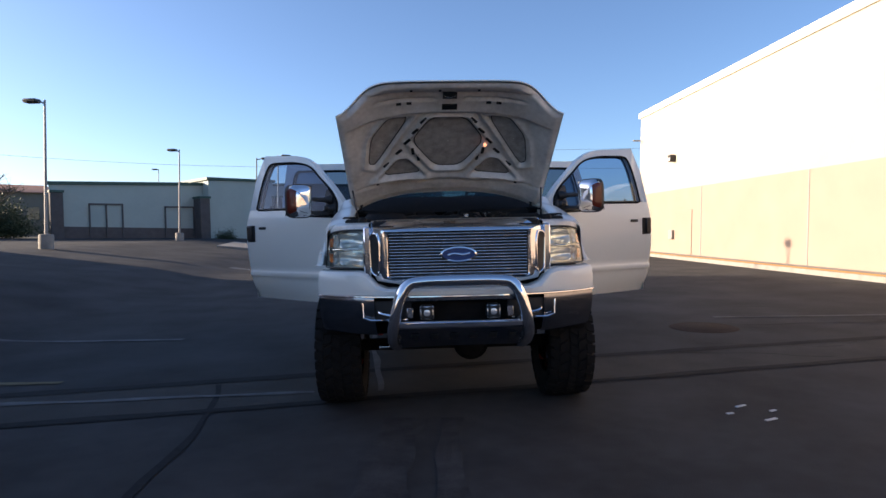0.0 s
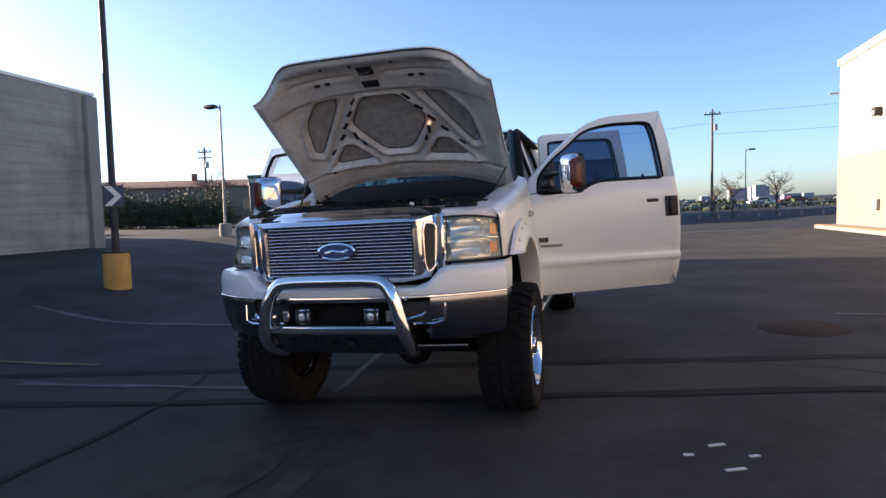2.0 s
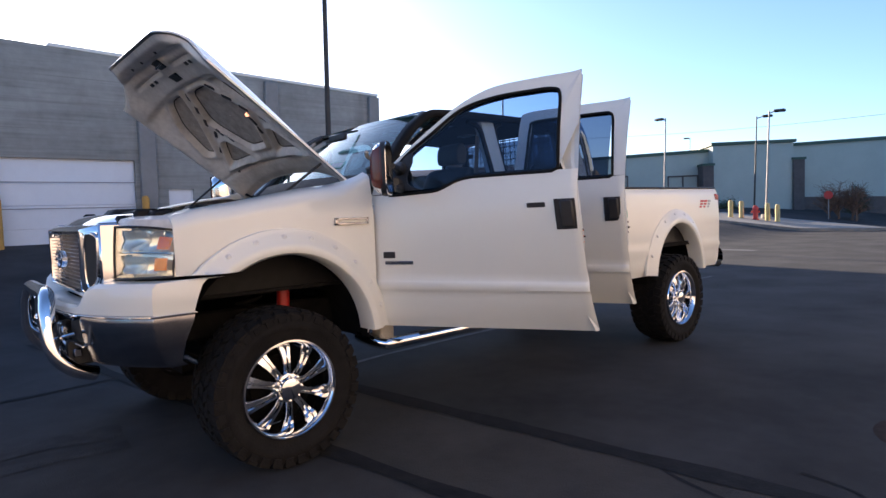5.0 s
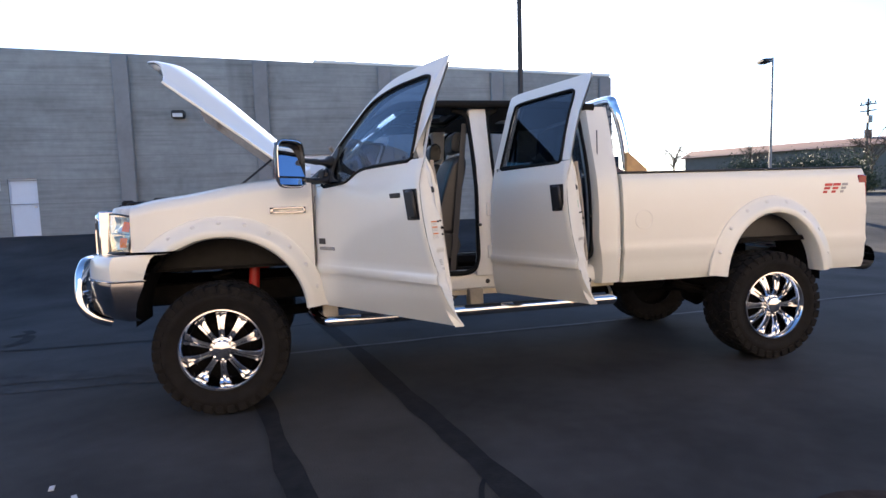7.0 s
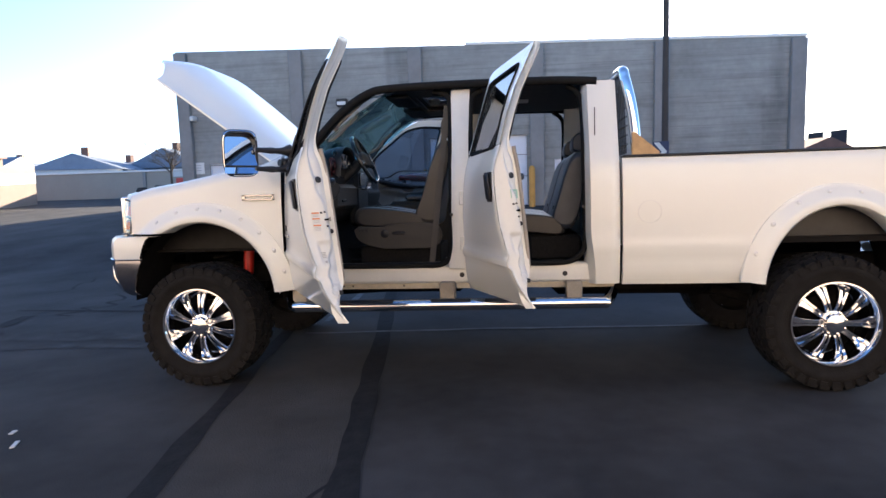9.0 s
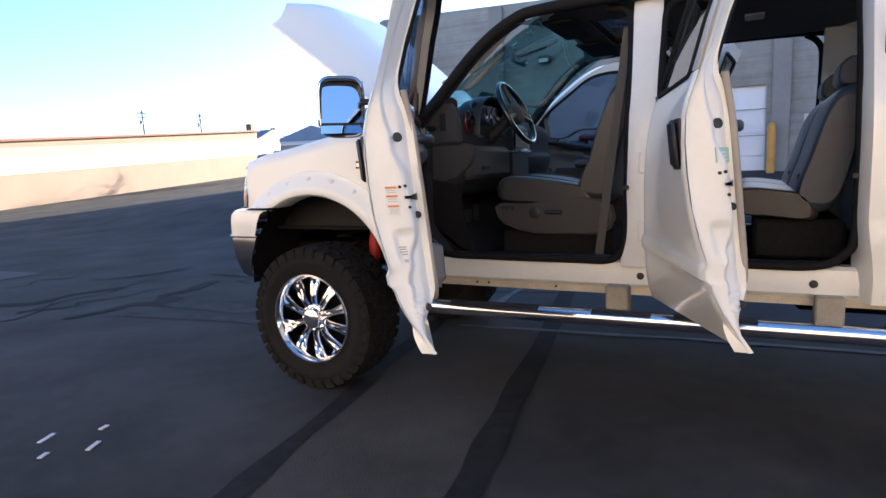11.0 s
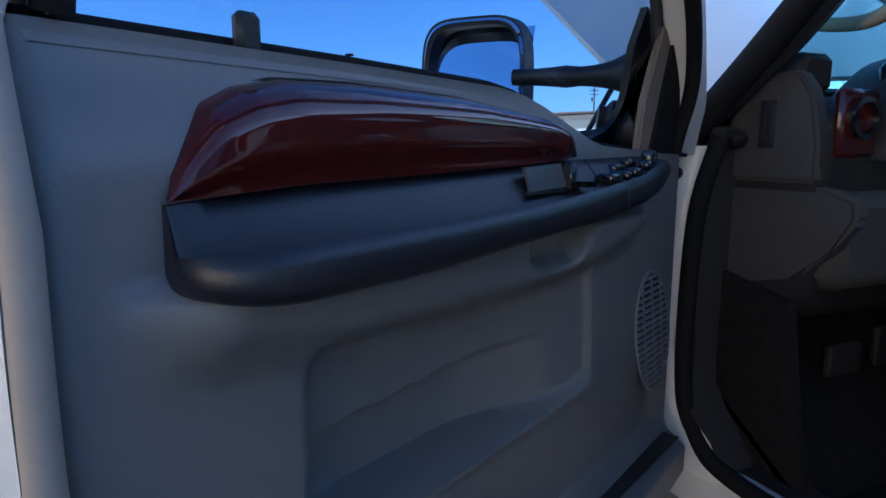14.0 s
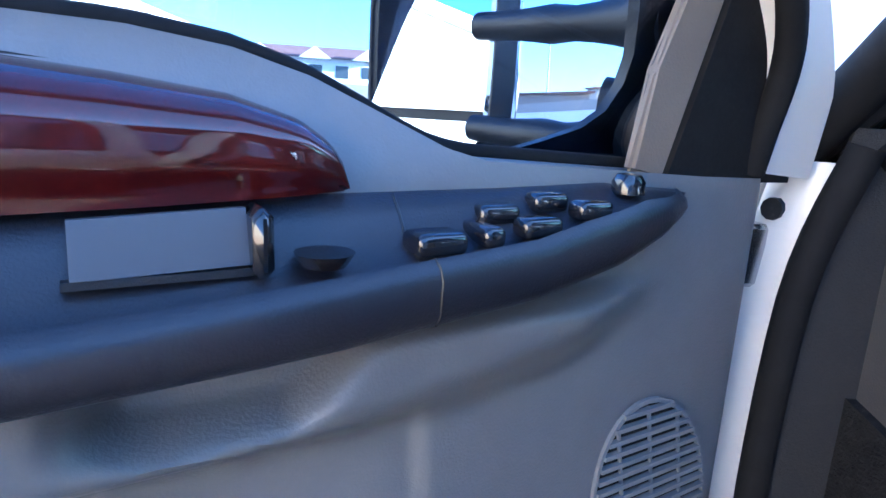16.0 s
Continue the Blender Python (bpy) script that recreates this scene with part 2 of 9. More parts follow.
LEAF = mat("dark_leaves", (0.045, 0.060, 0.028), 0.7, vary=0.4, scale=3)
TWIG = mat("bare_twigs", (0.16, 0.10, 0.07), 0.9, vary=0.3, scale=5)
FIR = mat("fir_needles", (0.03, 0.05, 0.028), 0.8, vary=0.4, scale=3)
DISTANT = mat("distant_haze_buildings", (0.30, 0.30, 0.33), 0.9, vary=0.2, scale=0.1)


# ---- building blocks ----
def part(name, bm, material, parent=None, label="", angle=38.0, flat=False):
    """Links a bmesh as one mesh object under a thing or under a part."""
    bmesh.ops.recalc_face_normals(bm, faces=bm.faces[:])
    me = bpy.data.meshes.new(name)
    bm.to_mesh(me)
    bm.free()
    me.materials.append(material)
    if not flat:
        me.shade_smooth()
        me.set_sharp_from_angle(angle=radians(angle))
    ob = new(name, me)
    if parent is not None:
        ob.parent = parent
    if label:
        tagged(ob, label)
    return ob


def thing(name, label, category, m=None, group="", kind=""):
    ob = new(name)
    ob.empty_display_size = 0.1
    if m is not None:
        ob.matrix_world = m
    return tagged(ob, label, category, group, kind)


def box(bm, x0, x1, y0, y1, z0, z1, bevel=0.0, m=None, seg=1):
    r = bmesh.ops.create_cube(bm, size=1.0)
    vs = r["verts"]
    t = Matrix.Translation(((x0 + x1) / 2, (y0 + y1) / 2, (z0 + z1) / 2)) @ Matrix.Diagonal((abs(x1 - x0), abs(y1 - y0), abs(z1 - z0), 1))
    bmesh.ops.transform(bm, matrix=t, verts=vs)
    if bevel:
        es = list({e for v in vs for e in v.link_edges})
        out = bmesh.ops.bevel(bm, geom=es, offset=bevel, segments=seg, affect="EDGES", profile=0.5)
        vs = list({v for f in out["faces"] for v in f.verts} | {v for v in vs if v.is_valid})
    if m is not None:
        bmesh.ops.transform(bm, matrix=m, verts=vs)
    return bm


def boxes(*rows, bevel=0.0):
    bm = bmesh.new()
    for r in rows:
        box(bm, *r, bevel=bevel)
    return bm


def smooth_line(pts, n=6, closed=False):
    """A Catmull-Rom line through points."""
    p = [Vector(q) for q in pts]
    out = []
    k = len(p)
    for i in range(k if closed else k - 1):
        a = p[(i - 1) % k] if closed or i else p[0]
        b, c = p[i], p[(i + 1) % k]
        d = p[(i + 2) % k] if closed or i + 2 < k else p[-1]
        for j in range(n):
            t = j / n
            out.append(0.5 * ((2 * b) + (c - a) * t + (2 * a - 5 * b + 4 * c - d) * t * t + (3 * b - a - 3 * c + d) * t ** 3))
    if not closed:
        out.append(p[-1])
    return out


def tube(bm, pts, r, seg=10, closed=False, cap=True):
    """A round bar along a line; r may be one radius or one for each point."""
    p = [Vector(q) for q in pts]
    k = len(p)
    rs = [r] * k if isinstance(r, (int, float)) else r
    rings = []
    up = None
    for i in range(k):
        a, b = p[(i - 1) % k] if closed or i else p[0], p[(i + 1) % k] if closed or i + 1 < k else p[-1]
        d = (b - a).normalized()
        if up is None:
            up = d.orthogonal().normalized()
        side = d.cross(up).normalized()
        up = side.cross(d).normalized()
        rings.append([bm.verts.new(p[i] + rs[i] * (math.cos(t) * side + math.sin(t) * up)) for t in (2 * math.pi * j / seg for j in range(seg))])
    for i in range(k if closed else k - 1):
        a, b = rings[i], rings[(i + 1) % k]
        for j in range(seg):
            bm.faces.new((a[j], a[(j + 1) % seg], b[(j + 1) % seg], b[j]))
    if cap and not closed:
        bm.faces.new(rings[0][::-1])
        bm.faces.new(rings[-1])
    return bm


def lathe(bm, profile, seg=32, m=None, closed=False):
    """A turned shape round the z axis from (radius, height) pairs."""
    rings = []
    for r, h in profile:
        rings.append([bm.verts.new((m @ Vector((r * math.cos(t), r * math.sin(t), h))) if m else (r * math.cos(t), r * math.sin(t), h)) for t in (2 * math.pi * j / seg for j in range(seg))])
    pairs = list(zip(rings, rings[1:])) + ([(rings[-1], rings[0])] if closed else [])
    for a, b in pairs:
        for j in range(seg):
            bm.faces.new((a[j], a[(j + 1) % seg], b[(j + 1) % seg], b[j]))
    if not closed:
        for ring, (r, h) in ((rings[0], profile[0]), (rings[-1], profile[-1])):
            if r > 1e-6:
                bm.faces.new(ring)
    return bm


def grid(bm, rows, back=None, wrap=False):
    """A surface through rows of points; back: a second set of rows that closes it to a thick sheet."""
    def lay(rr):
        vs = [[bm.verts.new(q) for q in row] for row in rr]
        for a, b in zip(vs, vs[1:]):
            for j in range(len(a) - (0 if wrap else 1)):
                bm.faces.new((a[j], a[(j + 1) % len(a)], b[(j + 1) % len(a)], b[j]))
        return vs
    f = lay(rows)
    if back is not None:
        g = lay(back)
        rim = lambda v: v[0][:-1] + [r[-1] for r in v][:-1] + v[-1][::-1][:-1] + [r[0] for r in v][::-1][:-1]
        a, b = rim(f), rim(g)
        for i in range(len(a)):
            bm.faces.new((a[i], a[(i + 1) % len(a)], b[(i + 1) % len(a)], b[i]))
    return bm


def slab(bm, pts, off):
    """A flat polygon pushed along off to a solid."""
    off = Vector(off)
    a = [bm.verts.new(Vector(q)) for q in pts]
    b = [bm.verts.new(Vector(q) + off) for q in pts]
    bm.faces.new(a)
    bm.faces.new(b[::-1])
    for i in range(len(a)):
        bm.faces.new((a[i], a[(i + 1) % len(a)], b[(i + 1) % len(a)], b[i]))
    return bm


def ring_slab(bm, outer, inner, off):
    """A flat frame between two outlines of the same length, pushed along off to a solid."""
    off = Vector(off)
    n = len(outer)
    A, B = [bm.verts.new(Vector(q)) for q in outer], [bm.verts.new(Vector(q)) for q in inner]
    C, D = [bm.verts.new(Vector(q) + off) for q in outer], [bm.verts.new(Vector(q) + off) for q in inner]
    for i in range(n):
        j = (i + 1) % n
        for q in ((A[i], A[j], B[j], B[i]), (C[j], C[i], D[i], D[j]), (A[j], A[i], C[i], C[j]), (B[i], B[j], D[j], D[i])):
            bm.faces.new(q)
    return bm


def lerp_table(table, v):
    """Straight-line interpolation in a list of (v, value)."""
    if v <= table[0][0]:
        return table[0][1]
    for (a, x), (b, y) in zip(table, table[1:]):
        if v <= b:
            return x + (y - x) * (v - a) / (b - a)
    return table[-1][1]


def sstep(a, b, v):
    t = max(0.0, min(1.0, (v - a) / (b - a)))
    return t * t * (3 - 2 * t)


def span(a, b, n):
    return [a + (b - a) * i / n for i in range(n + 1)]


# ---- ground ----
LEAN = Euler((0.0, 0.030, 0.0)).to_matrix().to_4x4()  # the lot slopes a little: true upright against the lot


def lift(x, y):
    """The lot rises towards the warehouse side."""
    s = max(0.0, -x - 4.6)
    rise = 0.115 * s * sstep(0, 4, s) if s < 9 else 1.035 + 0.03 * (s - 9)
    north = min(rise, 2.6) * (1 - 0.95 * sstep(20, 30, y) * (1 - sstep(-24, -14, -x)))
    south = min(2.0, 0.055 * max(0.0, -x - 5.5))
    k = sstep(-9, -20, y)
    return north + (south - north) * k


def ground_sheet():
    bm = bmesh.new()
    near = [-26 + 0.8 * i for i in range(60)]
    xs = [-2500, -900, -320, -140, -80, -50, -36] + near + [26, 40, 70, 140, 320, 900, 2500]
    ys = [-2500, -900, -320, -140, -80, -56, -44] + [-36 + 1.5 * i for i in range(56)] + [54, 70, 140, 320, 900, 2500]
    grid(bm, [[(x, y, lift(x, y)) for x in xs] for y in ys])
    return part("ground", bm, ASPHALT)


ground = tagged(ground_sheet(), "dark worn asphalt of an empty parking lot", "ground", kind="structure")


def strip(name, pts, width, material, z=0.005, label="", wobble=0.0):
    """A thin band on the ground along a line."""
    line = smooth_line([(x, y, 0) for x, y in pts], 8)
    bm = bmesh.new()
    rows = []
    for i, p in enumerate(line):
        a, b = line[max(0, i - 1)], line[min(len(line) - 1, i + 1)]
        d = (b - a).normalized()
        s = Vector((-d.y, d.x, 0))
        w = width * (1 + wobble * noise.noise(Vector((p.x * 2.1, p.y * 2.1, 3.3))))
        o = s * wobble * 0.05 * noise.noise(Vector((p.x * 1.3, p.y * 1.3, 9.1)))
        rows.append([(*(p + o + s * w / 2).xy, lift(p.x, p.y) + z), (*(p + o - s * w / 2).xy, lift(p.x, p.y) + z)])
    grid(bm, rows)
    ob = part(name, bm, material, flat=True)
    return tagged(ob, label, "marking", kind="structure")


def lane():
    bm = bmesh.new()
    rows = []
    for x in span(-5.0, 8.6, 30):
        y0, y1 = 0.10 + 0.165 * x, 1.09 + 0.152 * x
        rows.append([(x, y, lift(x, y) + 0.003) for y in span(y0, y1, 4)])
    grid(bm, rows)
    return part("pavement_patch", bm, ASPHALT_LIGHT, flat=True)


tagged(lane(), "strip of paler worn asphalt between two tar seams", "pavement", kind="structure")
strip("tar_seam", [(-4.5, -0.62), (-1.5, -0.15), (0.65, 0.19), (2.56, 0.535), (4.5, 0.86), (8.5, 1.5)], 0.13, TAR, 0.007, "black tar sealant band on asphalt", 0.4)
strip("tar_seam", [(-4.5, 0.35), (-0.2, 1.06), (1.1, 1.26), (2.3, 1.45), (4.5, 1.78), (8.5, 2.4)], 0.15, TAR, 0.007, "black tar sealant band on asphalt", 0.4)
strip("tar_seam", [(-2.15, 0.6), (-1.93, -0.26), (-1.84, -1.77), (-1.95, -4.2)], 0.06, TAR, 0.006, "narrow black tar line on asphalt", 0.6)
strip("tar_seam", [(-0.38, -0.57), (-0.5, -1.6), (-0.42, -3.5)], 0.30, STAIN, 0.004, "dark tyre-wide oil stain on asphalt", 0.5)
strip("tar_seam", [(-0.05, -0.6), (-0.12, -1.9), (0.1, -3.3)], 0.16, STAIN, 0.004, "dark oil stain on asphalt", 0.6)
strip("parking_line", [(-0.62, 0.2), (-0.75, 1.6), (-0.85, 2.7), (-1.12, 6.7), (-1.3, 10)], 0.06, PAINT_W, 0.008, "faded white parking line on asphalt", 0.7)
strip("parking_line", [(-3.9, 0.15), (-2.0, 0.20), (-1.2, 0.23)], 0.09, PAINT_W, 0.008, "faded white parking line on asphalt", 0.8)
strip("parking_line", [(-7.2, 1.05), (-5.85, 0.97), (-3.7, 0.86)], 0.10, PAINT_Y, 0.008, "faded yellow parking line on asphalt", 0.5)
strip("parking_line", [(-7.5, 3.4), (-5.2, 3.2), (-3.4, 3.1)], 0.10, PAINT_W, 0.008, "faded white parking line on asphalt", 0.8)
strip("parking_line", [(4.1, 3.75), (6.4, 3.55), (8.8, 3.4)], 0.09, PAINT_W, 0.008, "faded white parking line on asphalt", 0.8)
strip("parking_line", [(-7.0, 17.0), (-5.0, 16.8), (-3.2, 16.7)], 0.5, PAINT_W, 0.008, "faded white parking mark on asphalt", 0.5)
strip("parking_line", [(4.0, 26.0), (6.5, 25.6), (9.0, 25.4)], 0.35, PAINT_W, 0.008, "faded white parking mark on asphalt", 0.5)
bm = bmesh.new()
grid(bm, [[(x0 + (x1 - x0) * t, y, lift(x0 + (x1 - x0) * t, y) + 0.006) for t in span(0, 1, 10)] for x0, x1, y in ((-0.75, 2.9, -14.0), (-1.0, 2.75, -10.5), (-1.3, 2.6, -6.95))])
tagged(part("pavement_patch", bm, ASPHALT_PALE, flat=True), "pale rectangular patch on the asphalt", "pavement", kind="structure")
# cracked and oil-darkened asphalt south of the truck
rng_c = random.Random(21)
for k in range(16):
    x, y = rng_c.uniform(-5.5, 0.5), rng_c.uniform(-6.6, -2.2)
    L, a = rng_c.uniform(0.4, 1.8), rng_c.uniform(-0.5, 0.5)
    pts_ = [(x + L * t * math.cos(a) + rng_c.uniform(-0.1, 0.1), y + L * t * math.sin(a) + rng_c.uniform(-0.16, 0.16)) for t in span(0, 1, 5)]
    strip("crack", pts_, rng_c.choice((0.03, 0.05, 0.12)), TAR, 0.004 + 0.0002 * k, "dark irregular crack in the asphalt", 0.9)
for k in range(14):
    x, y = rng_c.uniform(2.2, 6.5), rng_c.uniform(-3.0, 9.0)
    L, a = rng_c.uniform(0.5, 2.2), rng_c.uniform(-0.6, 0.9)
    pts_ = [(x + L * t * math.cos(a) + rng_c.uniform(-0.06, 0.06), y + L * t * math.sin(a) + rng_c.uniform(-0.06, 0.06)) for t in span(0, 1, 6)]
    strip("crack", pts_, rng_c.choice((0.012, 0.02, 0.03)), TAR, 0.004 + 0.0002 * k, "thin dark crack in the asphalt", 0.9)
for a, b in (((1.93, -0.74), (2.02, -0.72)), ((2.27, -0.72), (2.36, -0.68)), ((2.07, -0.60), (2.22, -0.53)), ((2.10, -0.93), (2.27, -0.86))):
    bm = bmesh.new()
    a, b = Vector(a).lerp(Vector(b), 0.2), Vector(a).lerp(Vector(b), 0.8)
    d = (b - a).normalized()
    s = Vector((-d.y, d.x)) * 0.012
    slab(bm, [(*(Vector(a) + s), 0.003), (*(Vector(b) + s), 0.003), (*(Vector(b) - s), 0.003), (*(Vector(a) - s), 0.003)], (0, 0, 0.006))
    tagged(part("white_tape_mark", bm, PAINT_NEW), "short strip of white tape on the asphalt", "tape mark", "tape marks on the asphalt")

bm = bmesh.new()
lathe(bm, [(0.0, 0.012), (0.33, 0.012), (0.36, 0.004), (0.40, 0.010), (0.44, 0.0)], 28, Matrix.Translation((3.54, 2.92, 0.0)))
tagged(part("manhole_cover", bm, mat("rusty_iron", (0.046, 0.031, 0.024), 0.9, vary=0.3, scale=20, bump=0.4, spec=0.1)), "rusty brown round iron manhole cover", "manhole cover")


# ---- concrete warehouse whose shadow covers the lot ----
def wall_panel(bm, x, y0, y1, z0, z1, holes, t=0.35):
    """A wall in a plane of constant x, with openings cut through it."""
    ys = sorted({y0, y1, *[h for a, b, c, d in holes for h in (a, b)]})
    zs = sorted({z0, z1, *[h for a, b, c, d in holes for h in (c, d)]})
    made = {}

    def v(k, i, j):
        if (k, i, j) not in made:
            made[k, i, j] = bm.verts.new((x - t * k, ys[i], zs[j]))
        return made[k, i, j]

    def full(i, j):
        if not (0 <= i < len(ys) - 1 and 0 <= j < len(zs) - 1):
            return False
        a, b, c, d = ys[i], ys[i + 1], zs[j], zs[j + 1]
        return not any(h[0] <= a and b <= h[1] and h[2] <= c and d <= h[3] for h in holes)
    for i in range(len(ys) - 1):
        for j in range(len(zs) - 1):
            if not full(i, j):
                continue
            for k in (0, 1):
                bm.faces.new((v(k, i, j), v(k, i + 1, j), v(k, i + 1, j + 1), v(k, i, j + 1)))
            for di, dj, p, q in ((-1, 0, (i, j), (i, j + 1)), (1, 0, (i + 1, j), (i + 1, j + 1)), (0, -1, (i, j), (i + 1, j)), (0, 1, (i, j + 1), (i + 1, j + 1))):
                if not full(i + di, j + dj):
                    bm.faces.new((v(0, *p), v(0, *q), v(1, *q), v(1, *p)))


def warehouse():
    w = thing("warehouse", "windowless grey concrete warehouse with pilasters and white doors", "building", Matrix.Translation((-13.1, 0, 0)) @ LEAN)
    H0, H1, B = 5.42, 5.98, 0.2
    bm = bmesh.new()
    holes = [(-0.15, 2.75, B, 3.05), (-7.15, -6.45, B, 2.52), (3.55, 4.2, B, 2.3)]
    wall_panel(bm, 0, -8.0, 10.4, B, 5.0, holes)
    part("wall", bm, CONCRETE, w)
    bm = bmesh.new()
    slab(bm, [(0, -8.0, 5.0), (0, 10.4, 5.0), (0, 10.4, H0), (0, -8.0, H1)], (-0.35, 0, 0))
    part("parapet", bm, CONCRETE, w)
    bm = bmesh.new()
    slab(bm, [(-0.35, 10.05, B), (-0.35, 10.4, B), (-0.35, 10.4, H0), (-0.35, 10.05, H0)], (-22, 0, 0))
    part("wall", bm, CONCRETE, w)
    bm = bmesh.new()
    slab(bm, [(-0.35, -8.0, B), (-0.35, -7.65, B), (-0.35, -7.65, H1), (-0.35, -8.0, H1)], (-22, 0, 0))
    part("wall", bm, CONCRETE, w)
    bm = bmesh.new()
    slab(bm, [(-0.4, -7.6, 5.55), (-0.4, 10.0, 5.05), (-22.3, 10.0, 5.05), (-22.3, -7.6, 5.55)], (0, 0, -0.2))
    part("roof", bm, POLE, w)
    bm = bmesh.new()
    slab(bm, [(0.03, 1.0, 5.70), (0.03, 10.43, 5.42), (0.03, 10.43, 5.50), (0.03, 1.0, 5.78)], (-0.42, 0, 0))
    part("coping", bm, COPING, w, "pale metal coping")
    for y in (-7.8, -4.15, -0.5, 3.05, 6.55, 10.2):
        z1 = H1 + (H0 - H1) * (y + 8) / 18.4 - 0.06
        part("pilaster", boxes((0.0, 0.16, y - 0.2, y + 0.2, B, z1), bevel=0.02), CONCRETE_P, w)
    for y0, y1, z1 in ((-0.15, 2.75, 3.05),):
        door = part("roll_up_door", boxes((-0.20, -0.14, y0, y1, B, z1)), ROLLUP, w, "white sectional roll-up door")
        for z in span(B + 0.02, z1 - 0.02, 5)[:-1]:
            part("door_section", boxes((-0.14, -0.115, y0 + 0.01, y1 - 0.01, z + 0.01, z + (z1 - B) / 5 - 0.015), bevel=0.006), ROLLUP, door)
        for y in (y0 - 0.1, y1 + 0.12):
            bm = bmesh.new()
            lathe(bm, [(0.09, B), (0.09, 2.05), (0.06, 2.12), (0.0, 2.14)], 14, Matrix.Translation((0.35, y, 0)))
            part("bollard", bm, YELLOW, w, "yellow steel guard post")
    for y0, y1, z1 in ((-7.15, -6.45, 2.52), (3.55, 4.2, 2.3)):
        d = part("door", boxes((-0.16, -0.08, y0 + 0.03, y1 - 0.03, B, z1 - 0.03), bevel=0.005), ROLLUP, w, "plain white steel door")
        part("door_frame", boxes((-0.18, -0.05, y0, y0 + 0.03, B, z1), (-0.18, -0.05, y1 - 0.03, y1, B, z1), (-0.18, -0.05, y0 + 0.03, y1 - 0.03, z1 - 0.03, z1)), ROLLUP, d)
        part("door_handle", boxes((-0.08, -0.04, y1 - 0.12, y1 - 0.07, 1.75, 1.78), bevel=0.004), CHROME_DULL, d)
    sign = part("sign", boxes((0.01, 0.03, -7.72, -7.32, 2.22, 2.58), bevel=0.004), SIDING_W, w, "small white notice")
    for z in (2.50, 2.42, 2.34):
        part("print_line", boxes((0.03, 0.034, -7.66, -7.42, z - 0.015, z)), GREYPRINT, sign)
    for y, z in ((-2.75, 4.2), (5.2, 4.15)):
        b = part("wall_lamp", boxes((0.0, 0.2, y - 0.17, y + 0.17, z - 0.1, z + 0.12), bevel=0.03), POLE_DARK, w, "dark wall-pack lamp")
        part("lens", boxes((0.2, 0.215, y - 0.13, y + 0.13, z - 0.07, z + 0.03), bevel=0.004), SIDING_W, b)
    part("camera_housing", boxes((0.0, 0.3, -7.55, -7.43, 3.85, 4.0), bevel=0.03), SIDING_W, w, "white camera housing")
    for z in span(1.2, 5.0, 6)[1:]:
        part("joint_line", boxes((0.0, 0.006, -7.6, 10.0, z, z + 0.02)), CONCRETE_P, w)
    # small annexe behind
    bm = bmesh.new()
    slab(bm, [(-9, 10.45, 0.5), (-9, 14.5, 0.5), (-9, 14.5, 3.9), (-9, 12.4, 4.6), (-9, 10.45, 5.0)], (-9, 0, 0))
    part("annexe", bm, CONCRETE, w)
    return w


warehouse()
# unseen block behind the warehouse, added only to carry its shadow further
unseen_block = thing("unseen_shadow_block", "unseen concrete block added to lengthen the warehouse shadow", "building")
part("wall", boxes((-47, -35.7, -12.4, 18.1, 0.0, 9.7)), CONCRETE, unseen_block)
part("coping", boxes((-47.1, -35.6, -12.5, 18.2, 9.7, 9.85)), COPING, unseen_block)


# ---- cream store along the other side ----
def cream_store():
    w = thing("store_building", "long sunlit stucco building, cream above and tan below", "building", Matrix.Translation((10.9, 0, 0)) @ LEAN)
    B = -0.6
    for (y0, y1, H) in ((-8.0, 25.2, 6.75), (-38.0, -8.0, 4.75)):
        d = 30 if H > 6 else 18
        part("wall", boxes((0.0, d, y0, y1, B, 2.9)), TAN, w, "tan lower wall")
        part("wall", boxes((0.03, d - 0.03, y0 + 0.03, y1 - 0.03, 2.9, H)), CREAM, w, "cream upper wall")
        part("coping", boxes((-0.06, d, y0 - 0.05, y1 + 0.06, H, H + 0.28), bevel=0.02), COPING, w, "white metal coping")
        for y in span(y0 + 0.2, y1 - 0.2, 5 if H > 6 else 4)[1:-1]:
            part("joint_strip", boxes((-0.012, 0.0, y - 0.03, y + 0.03, B, 2.9)), CONCRETE_P, w)
    for y, z in ((21.1, 4.3), (4.0, 4.3), (-16.0, 3.6)):
        l = part("wall_lamp", boxes((-0.22, 0.03, y - 0.16, y + 0.16, z - 0.16, z + 0.14), bevel=0.03), POLE_DARK, w, "dark wall-pack lamp")
        part("lens", boxes((-0.235, -0.22, y - 0.12, y + 0.12, z - 0.12, z), bevel=0.004), SIDING_W, l)
    part("electrical_box", boxes((-0.12, 0.0, 20.9, 21.3, 0.75, 1.15), bevel=0.02), POLE, w, "grey metal box")
    d = part("door", boxes((-0.03, 0.0, 19.2, 20.3, -0.1, 2.0), bevel=0.01), TAN, w, "tan flush steel door")
    part("camera_arm", boxes((-0.4, -0.05, 25.0, 25.1, 5.6, 5.66)), POLE, w)
    return w


cream_store()
bm = bmesh.new()
prof = [(10.0, -0.05), (10.0, 0.13), (10.03, 0.15), (10.25, 0.15), (10.25, -0.05)]
grid(bm, [[(x, y, z) for x, z in prof] for y in span(-8, 25, 30)])
kerb = tagged(part("kerb", bm, KERB), "concrete kerb with worn yellow paint along the cream wall", "kerb", kind="structure")
part("yellow_edge", boxes((9.985, 10.2, 6.0, 24.9, 0.155, 0.16)), YELLOW, kerb, "worn yellow paint")
